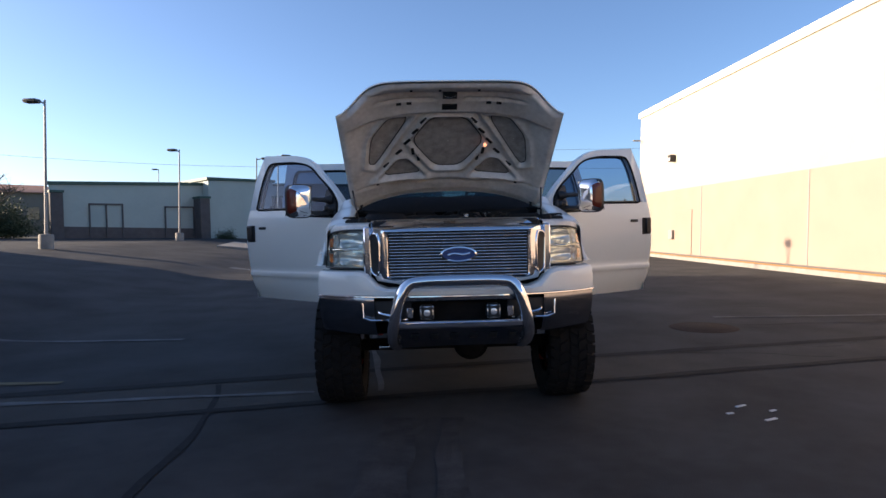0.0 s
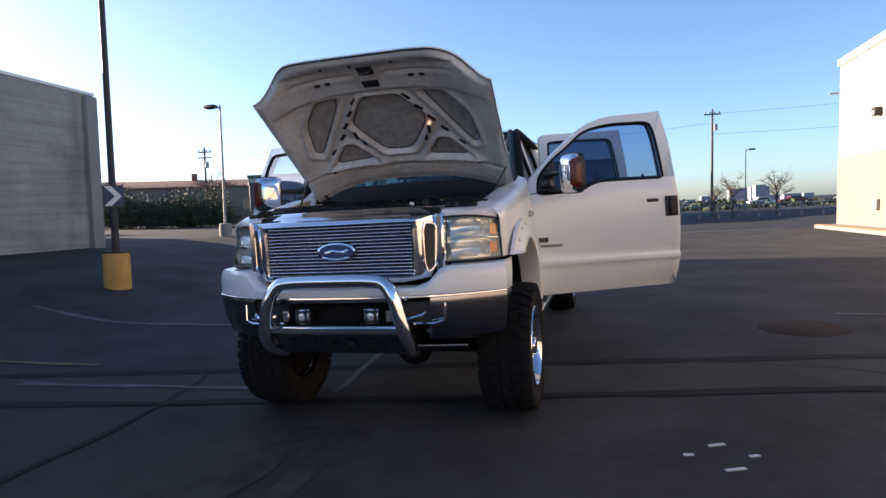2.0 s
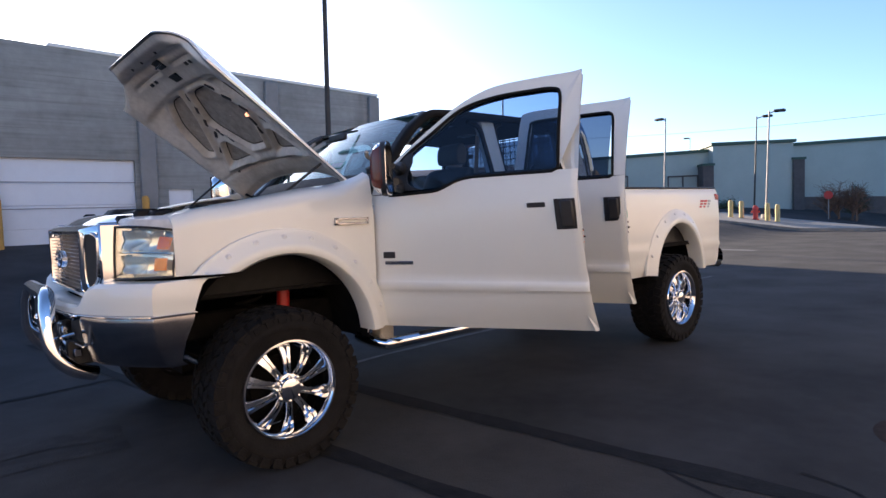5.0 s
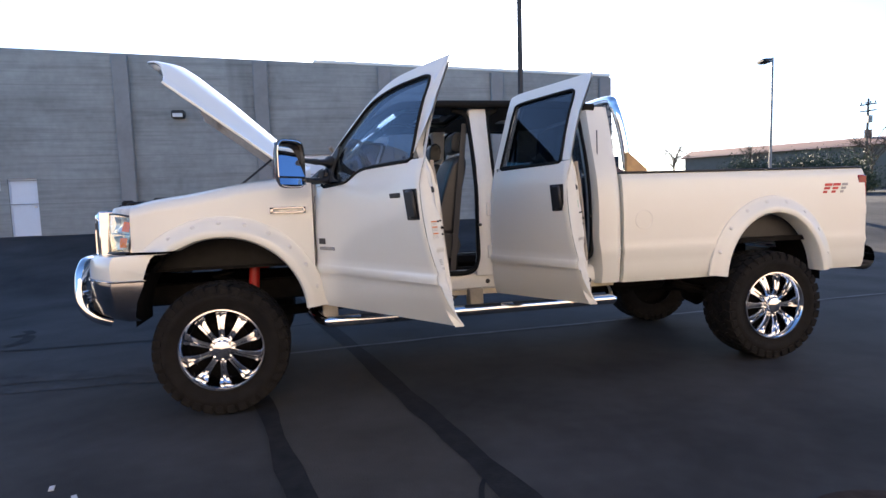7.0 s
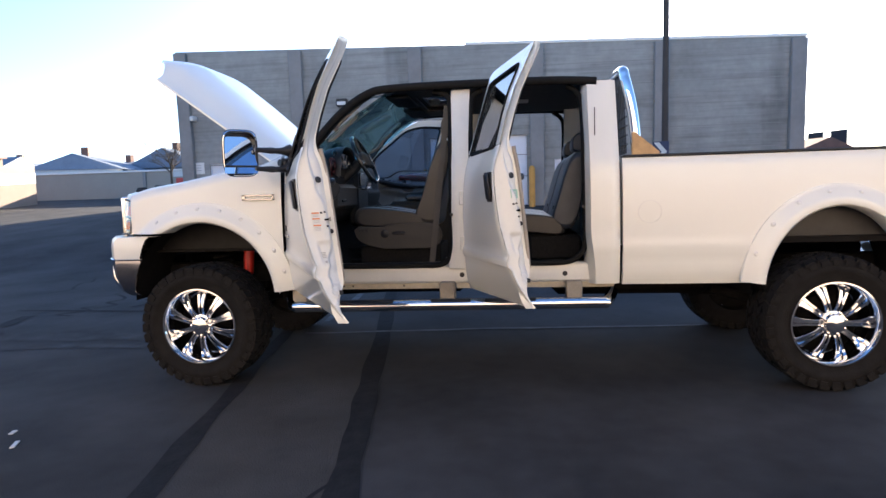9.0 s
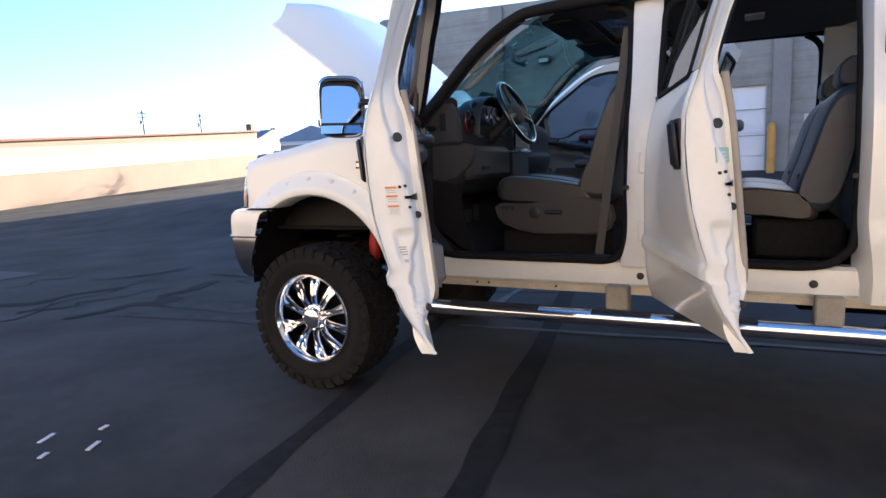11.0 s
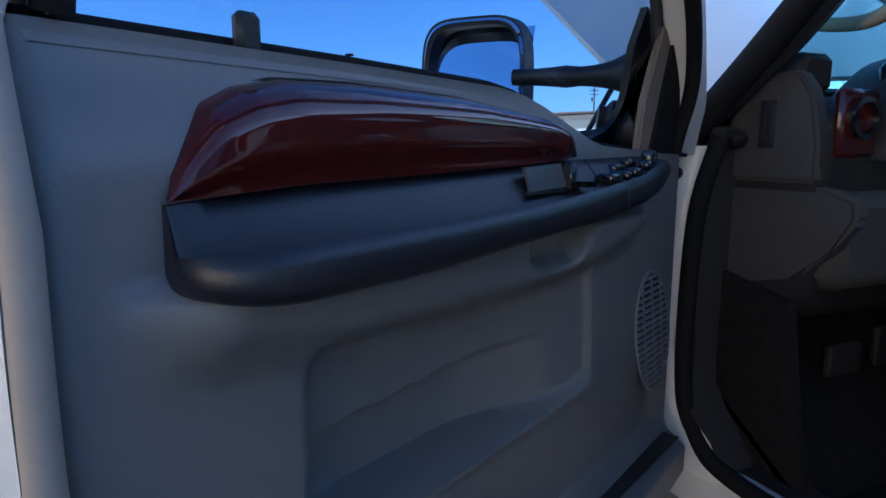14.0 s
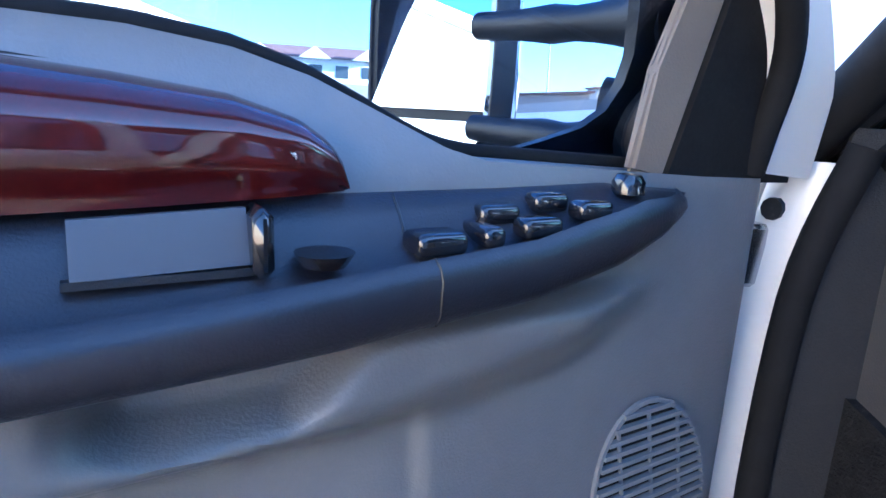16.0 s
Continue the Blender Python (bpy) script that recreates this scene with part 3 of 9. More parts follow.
part("walkway", boxes((10.25, 10.85, -8, 25, -0.05, 0.14)), KERB, kerb, "pale concrete walkway")


# ---- far store to the north ----
def far_store():
    p0, p1 = Vector((-23.38, 34.14, 0)), Vector((2.45, 57.5, 0))
    d = (p1 - p0).normalized()
    m = Matrix.Translation(p0) @ Matrix.Rotation(math.atan2(d.y, d.x), 4, "Z")
    w = thing("far_store_building", "long low grey-green vacant store with dark brick piers", "building", m)
    L = (p1 - p0).length
    zt = lambda u: 4.72 + 1.02 * u / L
    zb = lambda u: 1.35 - 1.0 * u / L
    bm = bmesh.new()
    slab(bm, [(0, 0, -0.2), (L, 0, -0.2), (L, 0, zt(L)), (0, 0, zt(0))], (10, 25, 0))
    part("wall", bm, TEAL, w)
    bm = bmesh.new()
    slab(bm, [(-0.1, -0.12, zt(0)), (L + 0.15, -0.12, zt(L)), (L + 0.15, -0.12, zt(L) + 0.22), (-0.1, -0.12, zt(0) + 0.22)], (10, 25.2, 0))
    part("roof_trim", bm, GREEN_TRIM, w, "dark green metal roof edge")
    bm = bmesh.new()
    slab(bm, [(0, -0.05, -0.2), (L, -0.05, -0.2), (L, -0.05, zb(L) + 0.75), (0, -0.05, zb(0) + 0.75)], (0, 0.05, 0))
    part("plinth", bm, TEAL_D, w, "dark brick base")
    bm = bmesh.new()
    slab(bm, [(9.8, -1.0, 0), (15.0, -1.0, 0), (15.0, -1.0, 5.40), (9.8, -1.0, 5.32)], (0, 6, 0))
    t = part("entrance_block", bm, TEAL, w, "raised grey-green entrance block")
    part("roof_trim", boxes((9.65, 15.15, -1.15, 5, 5.36, 5.56)), GREEN_TRIM, t)
    for u in (0.35, 9.45, 15.3, 24.4, 32.0):
        part("pier", boxes((u - 0.36, u + 0.36, -0.35 if u < 9 or u > 16 else -1.2, 0.0, 0, zt(u) - 1.0 if u > 9 else zt(u) - 0.5), bevel=0.03), TEAL_D, w, "dark brick pier")
        part("pier_cap", boxes((u - 0.42, u + 0.42, -0.42 if u < 9 or u > 16 else -1.27, 0.0, zt(u) - (1.0 if u > 9 else 0.5), zt(u) - (0.85 if u > 9 else 0.35))), GREEN_TRIM, w)
    for u in (2.2, 7.0):
        f = part("door_frame", boxes((u, u + 0.08, -0.12, -0.05, zb(u), zb(u) + 2.2), (u + 1.0, u + 1.08, -0.12, -0.05, zb(u), zb(u) + 2.2), (u + 2.0, u + 2.08, -0.12, -0.05, zb(u), zb(u) + 2.2), (u, u + 2.08, -0.12, -0.05, zb(u) + 2.2, zb(u) + 2.3)), TEAL_D, w)
    return w


far_store()


# ---- stucco shop to the south-west ----
def south_store():
    w = thing("south_store_building", "low stucco store with a white band over tan walls", "building")
    A, C, D = Vector((-7.0, -24.2, 0)), Vector((-32, -29.3, 0)), Vector((0.3, -45.0, 0))
    for p, q, lo, hi in ((A, C, 0.1, 1.5), (A, D, 0.1, -0.85)):
        n = Vector((-(q - p).y, (q - p).x, 0)).normalized()
        if n.y > 0:
            n = -n
        for za, zb_, m, lab, out in ((-1.2, 1.38, TAN, "tan lower wall", 0.0), (1.38, 2.03, COPING, "white band", 0.02), (2.03, 2.48, CREAM, "cream parapet", 0.0)):
            bm = bmesh.new()
            o = -n * out
            slab(bm, [p + o + Vector((0, 0, za + lo)), q + o + Vector((0, 0, za + hi)), q + o + Vector((0, 0, zb_ + hi)), p + o + Vector((0, 0, zb_ + lo))], n * 0.4)
            part("wall", bm, m, w, lab)
    bm = bmesh.new()
    slab(bm, [(-8.3, -28.4, 1.0), (-34, -33.4, 1.0), (-34, -33.4, 4.75), (-8.3, -28.4, 2.98)], (4, -14, 0))
    part("rear_block", bm, TAN, w, "tan rear block")
    bm = bmesh.new()
    slab(bm, [(-8.1, -28.2, 2.98), (-34.2, -33.2, 4.75), (-34.2, -33.2, 4.87), (-8.1, -28.2, 3.10)], (4, -14.4, 0))
    part("roof_edge", bm, ROOF_R, w, "red-brown roof edge")
    part("roof_box", boxes((-9.5, -8.1, -29.6, -28.0, 2.5, 3.20), bevel=0.03), CREAM, w)
    part("roof_edge", boxes((-9.6, -8.0, -29.7, -27.9, 3.20, 3.28)), ROOF_R, w)
    return w


south_store()


# ---- poles, fences, trees and far houses ----
def light_pole(x, y, h, arm, label, z=None, base=True, twin=False, mtl=None, group="parking lot lights"):
    mtl = mtl or POLE
    z = lift(x, y) if z is None else z
    w = thing("light_pole", label, "light pole", Matrix.Translation((x, y, z)) @ LEAN, group)
    b0 = 0.0
    if base:
        bm = lathe(bmesh.new(), [(0.24, -0.3), (0.24, 0.42), (0.21, 0.46), (0.0, 0.47)], 20)
        part("base", bm, KERB, w, "round concrete base")
        b0 = 0.46
    bm = bmesh.new()
    tube(bm, [(0, 0, b0), (0, 0, h)], [0.055, 0.035], 10)
    part("shaft", bm, mtl, w)
    for sg in ((1, -1) if twin else (1,)):
        bm = bmesh.new()
        tube(bm, [(0, 0, h - 0.12), (sg * arm[0] * 0.5, sg * arm[1] * 0.5, h - 0.05)], 0.03, 8)
        part("arm", bm, mtl, w)
        a = math.atan2(sg * arm[1], sg * arm[0])
        m = Matrix.Translation((sg * arm[0], sg * arm[1], h - 0.03)) @ Matrix.Rotation(a, 4, "Z")
        bm = bmesh.new()
        box(bm, -0.27, 0.27, -0.17, 0.17, -0.07, 0.07, bevel=0.05, m=m)
        part("lamp_head", bm, POLE_DARK, w, "dark box lamp head")
    return w


light_pole(-13.3, 16.8, 5.15, (-0.5, 0.1), "grey parking lot light on a concrete base", z=1.05)
light_pole(-14.4, 31.6, 5.4, (-0.45, 0.1), "grey parking lot light on a concrete base", z=1.05)
light_pole(-27.3, 59.6, 6.3, (-0.4, 0.0), "grey parking lot light far off", z=2.0)
light_pole(-10.9, 35.46, 6.0, (0.55, 0.1), "dark parking lot light near bollards", z=0.35, mtl=POLE_DARK)
light_pole(-8.5, 31.03, 5.65, (0.45, 0.1), "grey parking lot light among the bollards", z=0.30)
light_pole(13.2, 55.1, 5.6, (0.5, 0), "grey street light beside a bare tree", z=0.2)
light_pole(-7.9, -36.9, 7.1, (-0.45, 0.2), "grey parking lot light behind a wire fence", z=0.4)


def chevron_pole():
    x, y = -7.75, 5.4
    w = thing("chevron_pole", "dark lamp post on a yellow concrete base with a chevron sign", "light pole", Matrix.Translation((x, y, lift(x, y))) @ LEAN)
    bm = lathe(bmesh.new(), [(0.245, -0.4), (0.245, 0.64), (0.23, 0.67), (0.0, 0.68)], 28)
    part("base", bm, YELLOW, w, "yellow painted concrete base")
    bm = bmesh.new()
    tube(bm, [(0, 0, 0.68), (0, 0, 4.0), (0, 0, 9.5)], [0.07, 0.058, 0.042], 12)
    part("shaft", bm, POLE_DARK, w)
    part("base_plate", boxes((-0.17, 0.17, -0.17, 0.17, 0.68, 0.71), bevel=0.01), POLE_DARK, w)
    m = Matrix.Translation((0.10, -0.10, 1.78)) @ Matrix.Rotation(radians(45), 4, "Z")
    bm = bmesh.new()
    box(bm, -0.18, 0.18, -0.012, 0.0, -0.21, 0.21, bevel=0.004, m=m)
    b = part("sign_board", bm, mat("sign_blue_black", (0.03, 0.04, 0.09), 0.5), w, "dark sign board")
    bm = bmesh.new()
    slab(bm, [m @ Vector(q) for q in ((-0.15, -0.014, 0.19), (-0.03, -0.014, 0.19), (0.15, -0.014, 0.0), (-0.03, -0.014, -0.19), (-0.15, -0.014, -0.19), (0.03, -0.014, 0.0))], m.to_3x3() @ Vector((0, -0.004, 0)))
    part("chevron", bm, SIDING_W, b, "white chevron")
    m = Matrix.Translation((0.45, 0.05, 9.45))
    bm = bmesh.new()
    box(bm, -0.4, 0.4, -0.2, 0.2, -0.09, 0.09, bevel=0.05, m=m)
    part("lamp_head", bm, POLE_DARK, w)


chevron_pole()


def utility_pole(x, y, z, h, arms=2):
    w = thing("utility_pole", "wooden utility pole with crossarms", "utility pole", Matrix.Translation((x, y, z)) @ LEAN, "utility poles")
    bm = bmesh.new()
    tube(bm, [(0, 0, -0.5), (0, 0, h)], [0.13, 0.08], 10)
    part("pole", bm, WOODPOLE, w)
    for k in range(arms):
        part("crossarm", boxes((-0.7, 0.7, -0.06, 0.06, h - 0.5 - 0.5 * k, h - 0.40 - 0.5 * k)), WOODPOLE, w)
    part("transformer", lathe(bmesh.new(), [(0.0, h - 1.9), (0.17, h - 1.88), (0.17, h - 1.35), (0.0, h - 1.3)], 14, Matrix.Translation((0.26, -0.05, 0))), POLE, w, "grey pole transformer")
    for k in (-0.6, -0.2, 0.2, 0.6):
        part("insulator", boxes((k - 0.05, k + 0.05, -0.05, 0.05, h - 0.38, h - 0.22), bevel=0.02), POLE, w)


for q in ((-34.3, 43.9, 2.0, 6.7), (10.5, 55.5, 0.3, 9.3, 1), (-58, -66, 2.0, 8.0), (-52, -70, 2.0, 8.3)):
    utility_pole(*q)


def wire(a, b, sag):
    bm = bmesh.new()
    a, b = Vector(a), Vector(b)
    tube(bm, [a.lerp(b, t) - Vector((0, 0, sag * 4 * t * (1 - t))) for t in span(0, 1, 14)], 0.012, 5)
    tagged(part("power_line", bm, WOODPOLE), "thin black overhead power line", "power line", "overhead power lines")


wire((10.5, 55.5, 9.2), (60, 40, 9.6), 0.8)
wire((10.5, 55.5, 8.4), (-34.3, 43.9, 8.1), 1.0)
wire((10.5, 55.5, 7.4), (60, 40, 7.7), 0.9)


def leaf_card(bm, p, r, rng):
    u = Vector((rng.gauss(0, 1), rng.gauss(0, 1), rng.gauss(0, 1))).normalized()
    v = u.orthogonal().normalized()
    w = u.cross(v)
    bm.faces.new([bm.verts.new(p + r * (a * v + b * w)) for a, b in ((-1, -0.4), (0, -0.75), (1, -0.3), (0.7, 0.5), (-0.4, 0.7))])


def tree(x, y, z, h, r, seed, leafy=True, mtl=None, label="", trunk=0.3):
    rng = random.Random(seed)
    w = thing("tree", label, "tree", Matrix.Translation((x, y, z)), "trees round the lot")
    bm = bmesh.new()
    tube(bm, [(0, 0, -0.4), (0.05, 0, h * trunk), (0.0, 0.08, h * 0.62)], [0.05 * h * 0.5, 0.035 * h * 0.5, 0.012 * h * 0.5], 8)
    tips = []
    for k in range(9 if leafy else 26 if trunk < 0.06 else 16):
        a, e = rng.uniform(0, 6.28), rng.uniform(0.35, 1.15)
        z0 = h * rng.uniform(trunk * 0.8, 0.55 if trunk > 0.06 else 0.35)
        L = r * rng.uniform(0.7, 1.15)
        q = Vector((L * math.cos(a) * math.cos(e), L * math.sin(a) * math.cos(e), z0 + L * math.sin(e)))
        mid = Vector((q.x * 0.45, q.y * 0.45, z0 + (q.z - z0) * 0.6))
        tube(bm, [(0, 0, z0), tuple(mid), tuple(q)], [0.010 * h, 0.006 * h, 0.002 * h], 6)
        tips += [mid, q]
        if not leafy:
            for _ in range(14):
                b = mid.lerp(q, rng.random())
                t = b + Vector((rng.gauss(0, 1), rng.gauss(0, 1), abs(rng.gauss(0.4, 0.8)))) * r * 0.22
                tube(bm, [tuple(b), tuple(b.lerp(t, 0.5) + Vector((rng.gauss(0, 0.03), rng.gauss(0, 0.03), 0)) * r), tuple(t)], [0.0035 * h, 0.0025 * h, 0.001 * h], 4)
    part("trunk", bm, mtl if not leafy and mtl else BARK, w)
    if leafy:
        bm = bmesh.new()
        for k in range(9000):
            c = rng.choice(tips)
            p = c + Vector((rng.gauss(0, 0.24), rng.gauss(0, 0.24), rng.gauss(0, 0.18))) * r
            p.z = max(p.z * (0.25 + 0.75 * rng.random()) if trunk < 0.15 else p.z, h * 0.05)
            leaf_card(bm, p, rng.uniform(0.018, 0.042) * r, rng)
        part("crown", bm, mtl or LEAF, w, flat=True)
    return w


def fir(x, y, z, h, seed):
    rng = random.Random(seed)
    w = thing("fir_tree", "dark pointed fir tree", "tree", Matrix.Translation((x, y, z)), "firs behind the stores")
    bm = bmesh.new()
    tube(bm, [(0, 0, -0.3), (0, 0, h)], [0.02 * h, 0.003 * h], 6)
    part("trunk", bm, BARK, w)
    bm = bmesh.new()
    for k in range(1100):
        t = rng.random() ** 0.7
        rr = (1 - t) * 0.24 * h * rng.uniform(0.4, 1.0)
        a = rng.uniform(0, 6.28)
        leaf_card(bm, Vector((rr * math.cos(a), rr * math.sin(a), h * (0.08 + 0.92 * t) - 0.3 * rr)), 0.026 * h, rng)
    part("crown", bm, FIR, w, flat=True)


for k, (x, y, z, h, r) in enumerate(((-27.0, 31.5, 1.3, 2.9, 1.7), (-29.0, 30.4, 1.3, 2.8, 1.7), (-25.6, 33.0, 1.3, 2.6, 1.6), (-31.0, 29.5, 1.4, 2.5, 1.6), (-32.5, 31.5, 1.6, 2.7, 1.7), (-28.0, 32.5, 1.3, 2.5, 1.7))):
    tree(x, y, z, h, r, 11 + k, True, None, "round dark evergreen tree", 0.1)
for k, (x, y, z, h, r) in enumerate(((-32.6, 42.6, 2.0, 4.9, 2.2), (10.4, 45.4, 0.4, 3.2, 1.3), (14.5, 50.0, 0.3, 3.6, 1.6), (8.9, 43.5, 0.2, 2.6, 1.0), (-37.5, 36.0, 2.3, 4.0, 1.8), (-33.0, 16.0, 2.3, 3.6, 1.4), (-36.0, -22.0, 2.4, 4.0, 2.0), (-40.5, 31.0, 2.3, 4.6, 2.0))):
    tree(x, y, z, h, r, 40 + k, False, BARK, "bare leafless winter tree beyond the lot", 0.3)
for k, (x, y, z, h, r) in enumerate(((-7.5, 38.6, 0.30, 2.9, 1.15), (-6.9, 38.9, 0.30, 3.3, 1.0), (-7.9, 38.3, 0.30, 2.5, 1.2), (-6.6, 38.5, 0.30, 2.9, 0.9), (1.62, 42.4, 0.05, 3.6, 1.5), (1.3, 42.8, 0.05, 3.2, 1.4))):
    tree(x, y, z, h, r, 60 + k, False, TWIG, "reddish leafless shrub beside the far store", 0.04)
tree(-7.0, 40.2, 0.3, 2.9, 0.7, 91, True, None, "narrow dark evergreen beside a bare shrub", 0.1)
tree(-13.6, 38.6, 0.55, 0.9, 0.8, 92, True, None, "low dark evergreen bush near the far store", 0.1)
for k, (x, y, z, h) in enumerate(((-16.3, -65, 1.5, 2.2), (-13.6, -58, 1.5, 2.3), (-24, -68, 2, 2.6), (-4, -80, 0.5, 6.5), (-2.0, -82, 0.5, 5.5))):
    fir(x, y, z, h, 80 + k)

# bollards, hydrant and stop sign by the far store
for k, (x, y) in enumerate(((-9.62, 29.56), (-9.17, 29.76), (-8.04, 30.03), (-7.63, 30.18))):
    bm = lathe(bmesh.new(), [(0.11, 0.0), (0.11, 0.85), (0.08, 0.93), (0.0, 0.95)], 14, Matrix.Translation((x, y, lift(x, y) + 0.02)))
    tagged(part("bollard", bm, mat("pale_yellow_post", (0.55, 0.42, 0.18), 0.7) if k == 0 else bpy.data.materials["pale_yellow_post"]), "pale yellow steel bollard on the island", "bollard", "bollards on the island")
hyd = thing("fire_hydrant", "small red fire hydrant on the island", "fire hydrant", Matrix.Translation((-8.53, 29.84, lift(-8.53, 29.84) + 0.06)))
part("barrel", lathe(bmesh.new(), [(0.17, 0), (0.17, 0.05), (0.11, 0.07), (0.11, 0.5), (0.15, 0.52), (0.13, 0.62), (0.05, 0.72), (0.0, 0.74)], 16), REDPAINT, hyd)
part("outlet", boxes((-0.2, 0.2, -0.05, 0.05, 0.36, 0.46), bevel=0.02), REDPAINT, hyd)
stop = thing("stop_sign", "red octagonal stop sign on a thin post", "sign", Matrix.Translation((-7.6, 37.3, 0.2)))
bm = bmesh.new()
tube(bm, [(0, 0, 0), (0, 0, 1.75)], 0.03, 8)
part("post", bm, POLE, stop)
bm = bmesh.new()
slab(bm, [(0.24 * math.cos(math.pi / 8 + k * math.pi / 4), -0.04, 1.45 + 0.24 * math.sin(math.pi / 8 + k * math.pi / 4)) for k in range(8)], (0, 0.02, 0))
part("plate", bm, REDPAINT, stop, "red octagonal plate")
isl = bmesh.new()
slab(isl, [(x, y, lift(x, y) - 0.12) for x, y in ((-10.6, 26.6), (-8.84, 27.0), (-6.0, 28.3), (-3.5, 29.3), (-3.1, 29.9), (-4.4, 31.4), (-8.0, 32.6), (-11.5, 32.8))], (0, 0, 0.24))
tagged(part("kerb_island", isl, KERB), "raised concrete traffic island", "traffic island", kind="structure")


# rail along the far road and parked cars beyond
def far_rail():
    w = thing("rail_fence", "long low grey rail fence along the road", "fence")
    for k in range(24):
        x = 4.2 + 1.35 * k
        part("post", boxes((x - 0.06, x + 0.06, 46.9 - 0.22 * k, 47.02 - 0.22 * k, 0.0, 1.05)), POLE, w)
    for k in range(7):
        x = -5.25 + 1.35 * k
        part("post", boxes((x - 0.05, x + 0.05, 43.6 + 0.47 * k, 43.70 + 0.47 * k, 0.0, 0.72)), SIDING_W, w, "white painted post")
    for z in (0.45, 0.95):
        bm = bmesh.new()
        tube(bm, [(4.2, 46.9, z), (35.5, 41.8, z)], 0.05, 6)
        part("rail", bm, POLE, w)


far_rail()


def far_car(x, y, z, rz, color, label):
    w = thing("parked_car", label, "car", pose(x, y, z, 0, 0, rz), "cars parked beyond the rail")
    bm = bmesh.new()
    prof = [(-2.1, 0.35), (-2.1, 0.75), (-1.9, 0.88), (-1.1, 0.95), (-0.6, 1.40), (0.7, 1.42), (1.3, 0.95), (2.0, 0.82), (2.15, 0.6), (2.1, 0.35)]
    slab(bm, [(a, -0.85, b) for a, b in prof], (0, 1.7, 0))
    bmesh.ops.bevel(bm, geom=bm.edges[:], offset=0.06, segments=2, affect="EDGES")
    part("body", bm, color, w)
    for sy in (-0.86, 0.86):
        bm = bmesh.new()
        slab(bm, [(-0.95, sy, 0.97), (-0.55, sy, 1.34), (0.65, sy, 1.36), (1.12, sy, 0.97)], (0, 0.02 if sy > 0 else -0.02, 0))
        part("side_window", bm, WIN, w)
        for sx in (-1.35, 1.35):
            part("wheel", lathe(bmesh.new(), [(0.0, -0.1), (0.32, -0.1), (0.32, 0.1), (0.0, 0.1)], 16, Matrix.Translation((sx, sy * 0.95, 0.32)) @ Euler((radians(90), 0, 0)).to_matrix().to_4x4()), TYRE, w)


cols = [mat("car_silver", (0.4, 0.41, 0.43), 0.3, 0.5), mat("car_dark", (0.05, 0.055, 0.07), 0.25), SIDING_W, mat("car_maroon", (0.12, 0.02, 0.02), 0.3)]
rngc = random.Random(5)
for k in range(14):
    far_car(-4 + 5.0 * k, 112 + rngc.uniform(-9, 9) - 0.6 * k, 0.1, 8 + rngc.uniform(-6, 6), cols[k % 4], ("silver car parked far off", "dark car parked far off", "white car parked far off", "maroon car parked far off")[k % 4])


# ---- far houses ----
def house(x, y, z, w, d, h, rise, rz, wall, roof, label, cols_=3, rows_=1):
    t = thing("house", label, "house", pose(x, y, z, 0, 0, rz), "houses beyond the lot")
    part("wall", boxes((-w / 2, w / 2, -d / 2, d / 2, -1, h)), wall, t)
    bm = bmesh.new()
    slab(bm, [(-w / 2 - 0.4, -d / 2 - 0.5, h), (-w / 2 - 0.4, d / 2 + 0.5, h), (-w / 2 - 0.4, 0, h + rise)], (w + 0.8, 0, 0))
    part("roof", bm, roof, t)
    for sy in (-1, 1):
        for r in range(rows_):
            for c in range(cols_):
                cx = -w / 2 + (c + 0.5) * w / cols_
                zz = 0.9 + r * 2.8
                part("window", boxes((cx - 0.5, cx + 0.5, sy * d / 2 - 0.03, sy * d / 2 + 0.03, zz, zz + 1.2)), WIN, t)
    if w > 5:
        part("chimney", boxes((w * 0.2, w * 0.2 + 0.6, -0.3, 0.3, h, h + rise + 0.7)), ROOF_R, t)
    return t


house(-33, 18.6, 2.3, 4.5, 4, 0.8, 0.8, 25, TAN, ROOF_R, "small tan house with a brown roof")
house(-46, 50, 2.2, 22, 8, 3.4, 1.0, 40, HOUSE_TAN, ROOF_R, "long tan two-storey house with a brown roof", 8, 1)
house(-57, -42.0, 2.6, 13, 8, 2.1, 1.2, 90, SIDING_W, ROOF_B, "white house with a blue-grey roof")
house(-58, -33.0, 2.6, 9, 8, 2.3, 2.0, 0, ROOF_B, ROOF_B, "grey house with a gabled roof")
house(-60, -26.0, 2.6, 9, 8, 2.3, 1.6, 90, SIDING_W, ROOF_R, "pale house with a brown roof")
house(-46, -48.0, 2.5, 9, 7, 2.0, 1.5, 100, SIDING_W, ROOF_B, "white house with a blue roof")
house(-56, -50.0, 2.5, 9, 7, 2.0, 1.6, 15, SIDING_W, ROOF_B, "white house with a blue-grey roof")
house(-48, -36.5, 2.5, 9, 7, 1.9, 1.4, 15, SIDING_W, ROOF_B, "white house with a grey-blue roof")


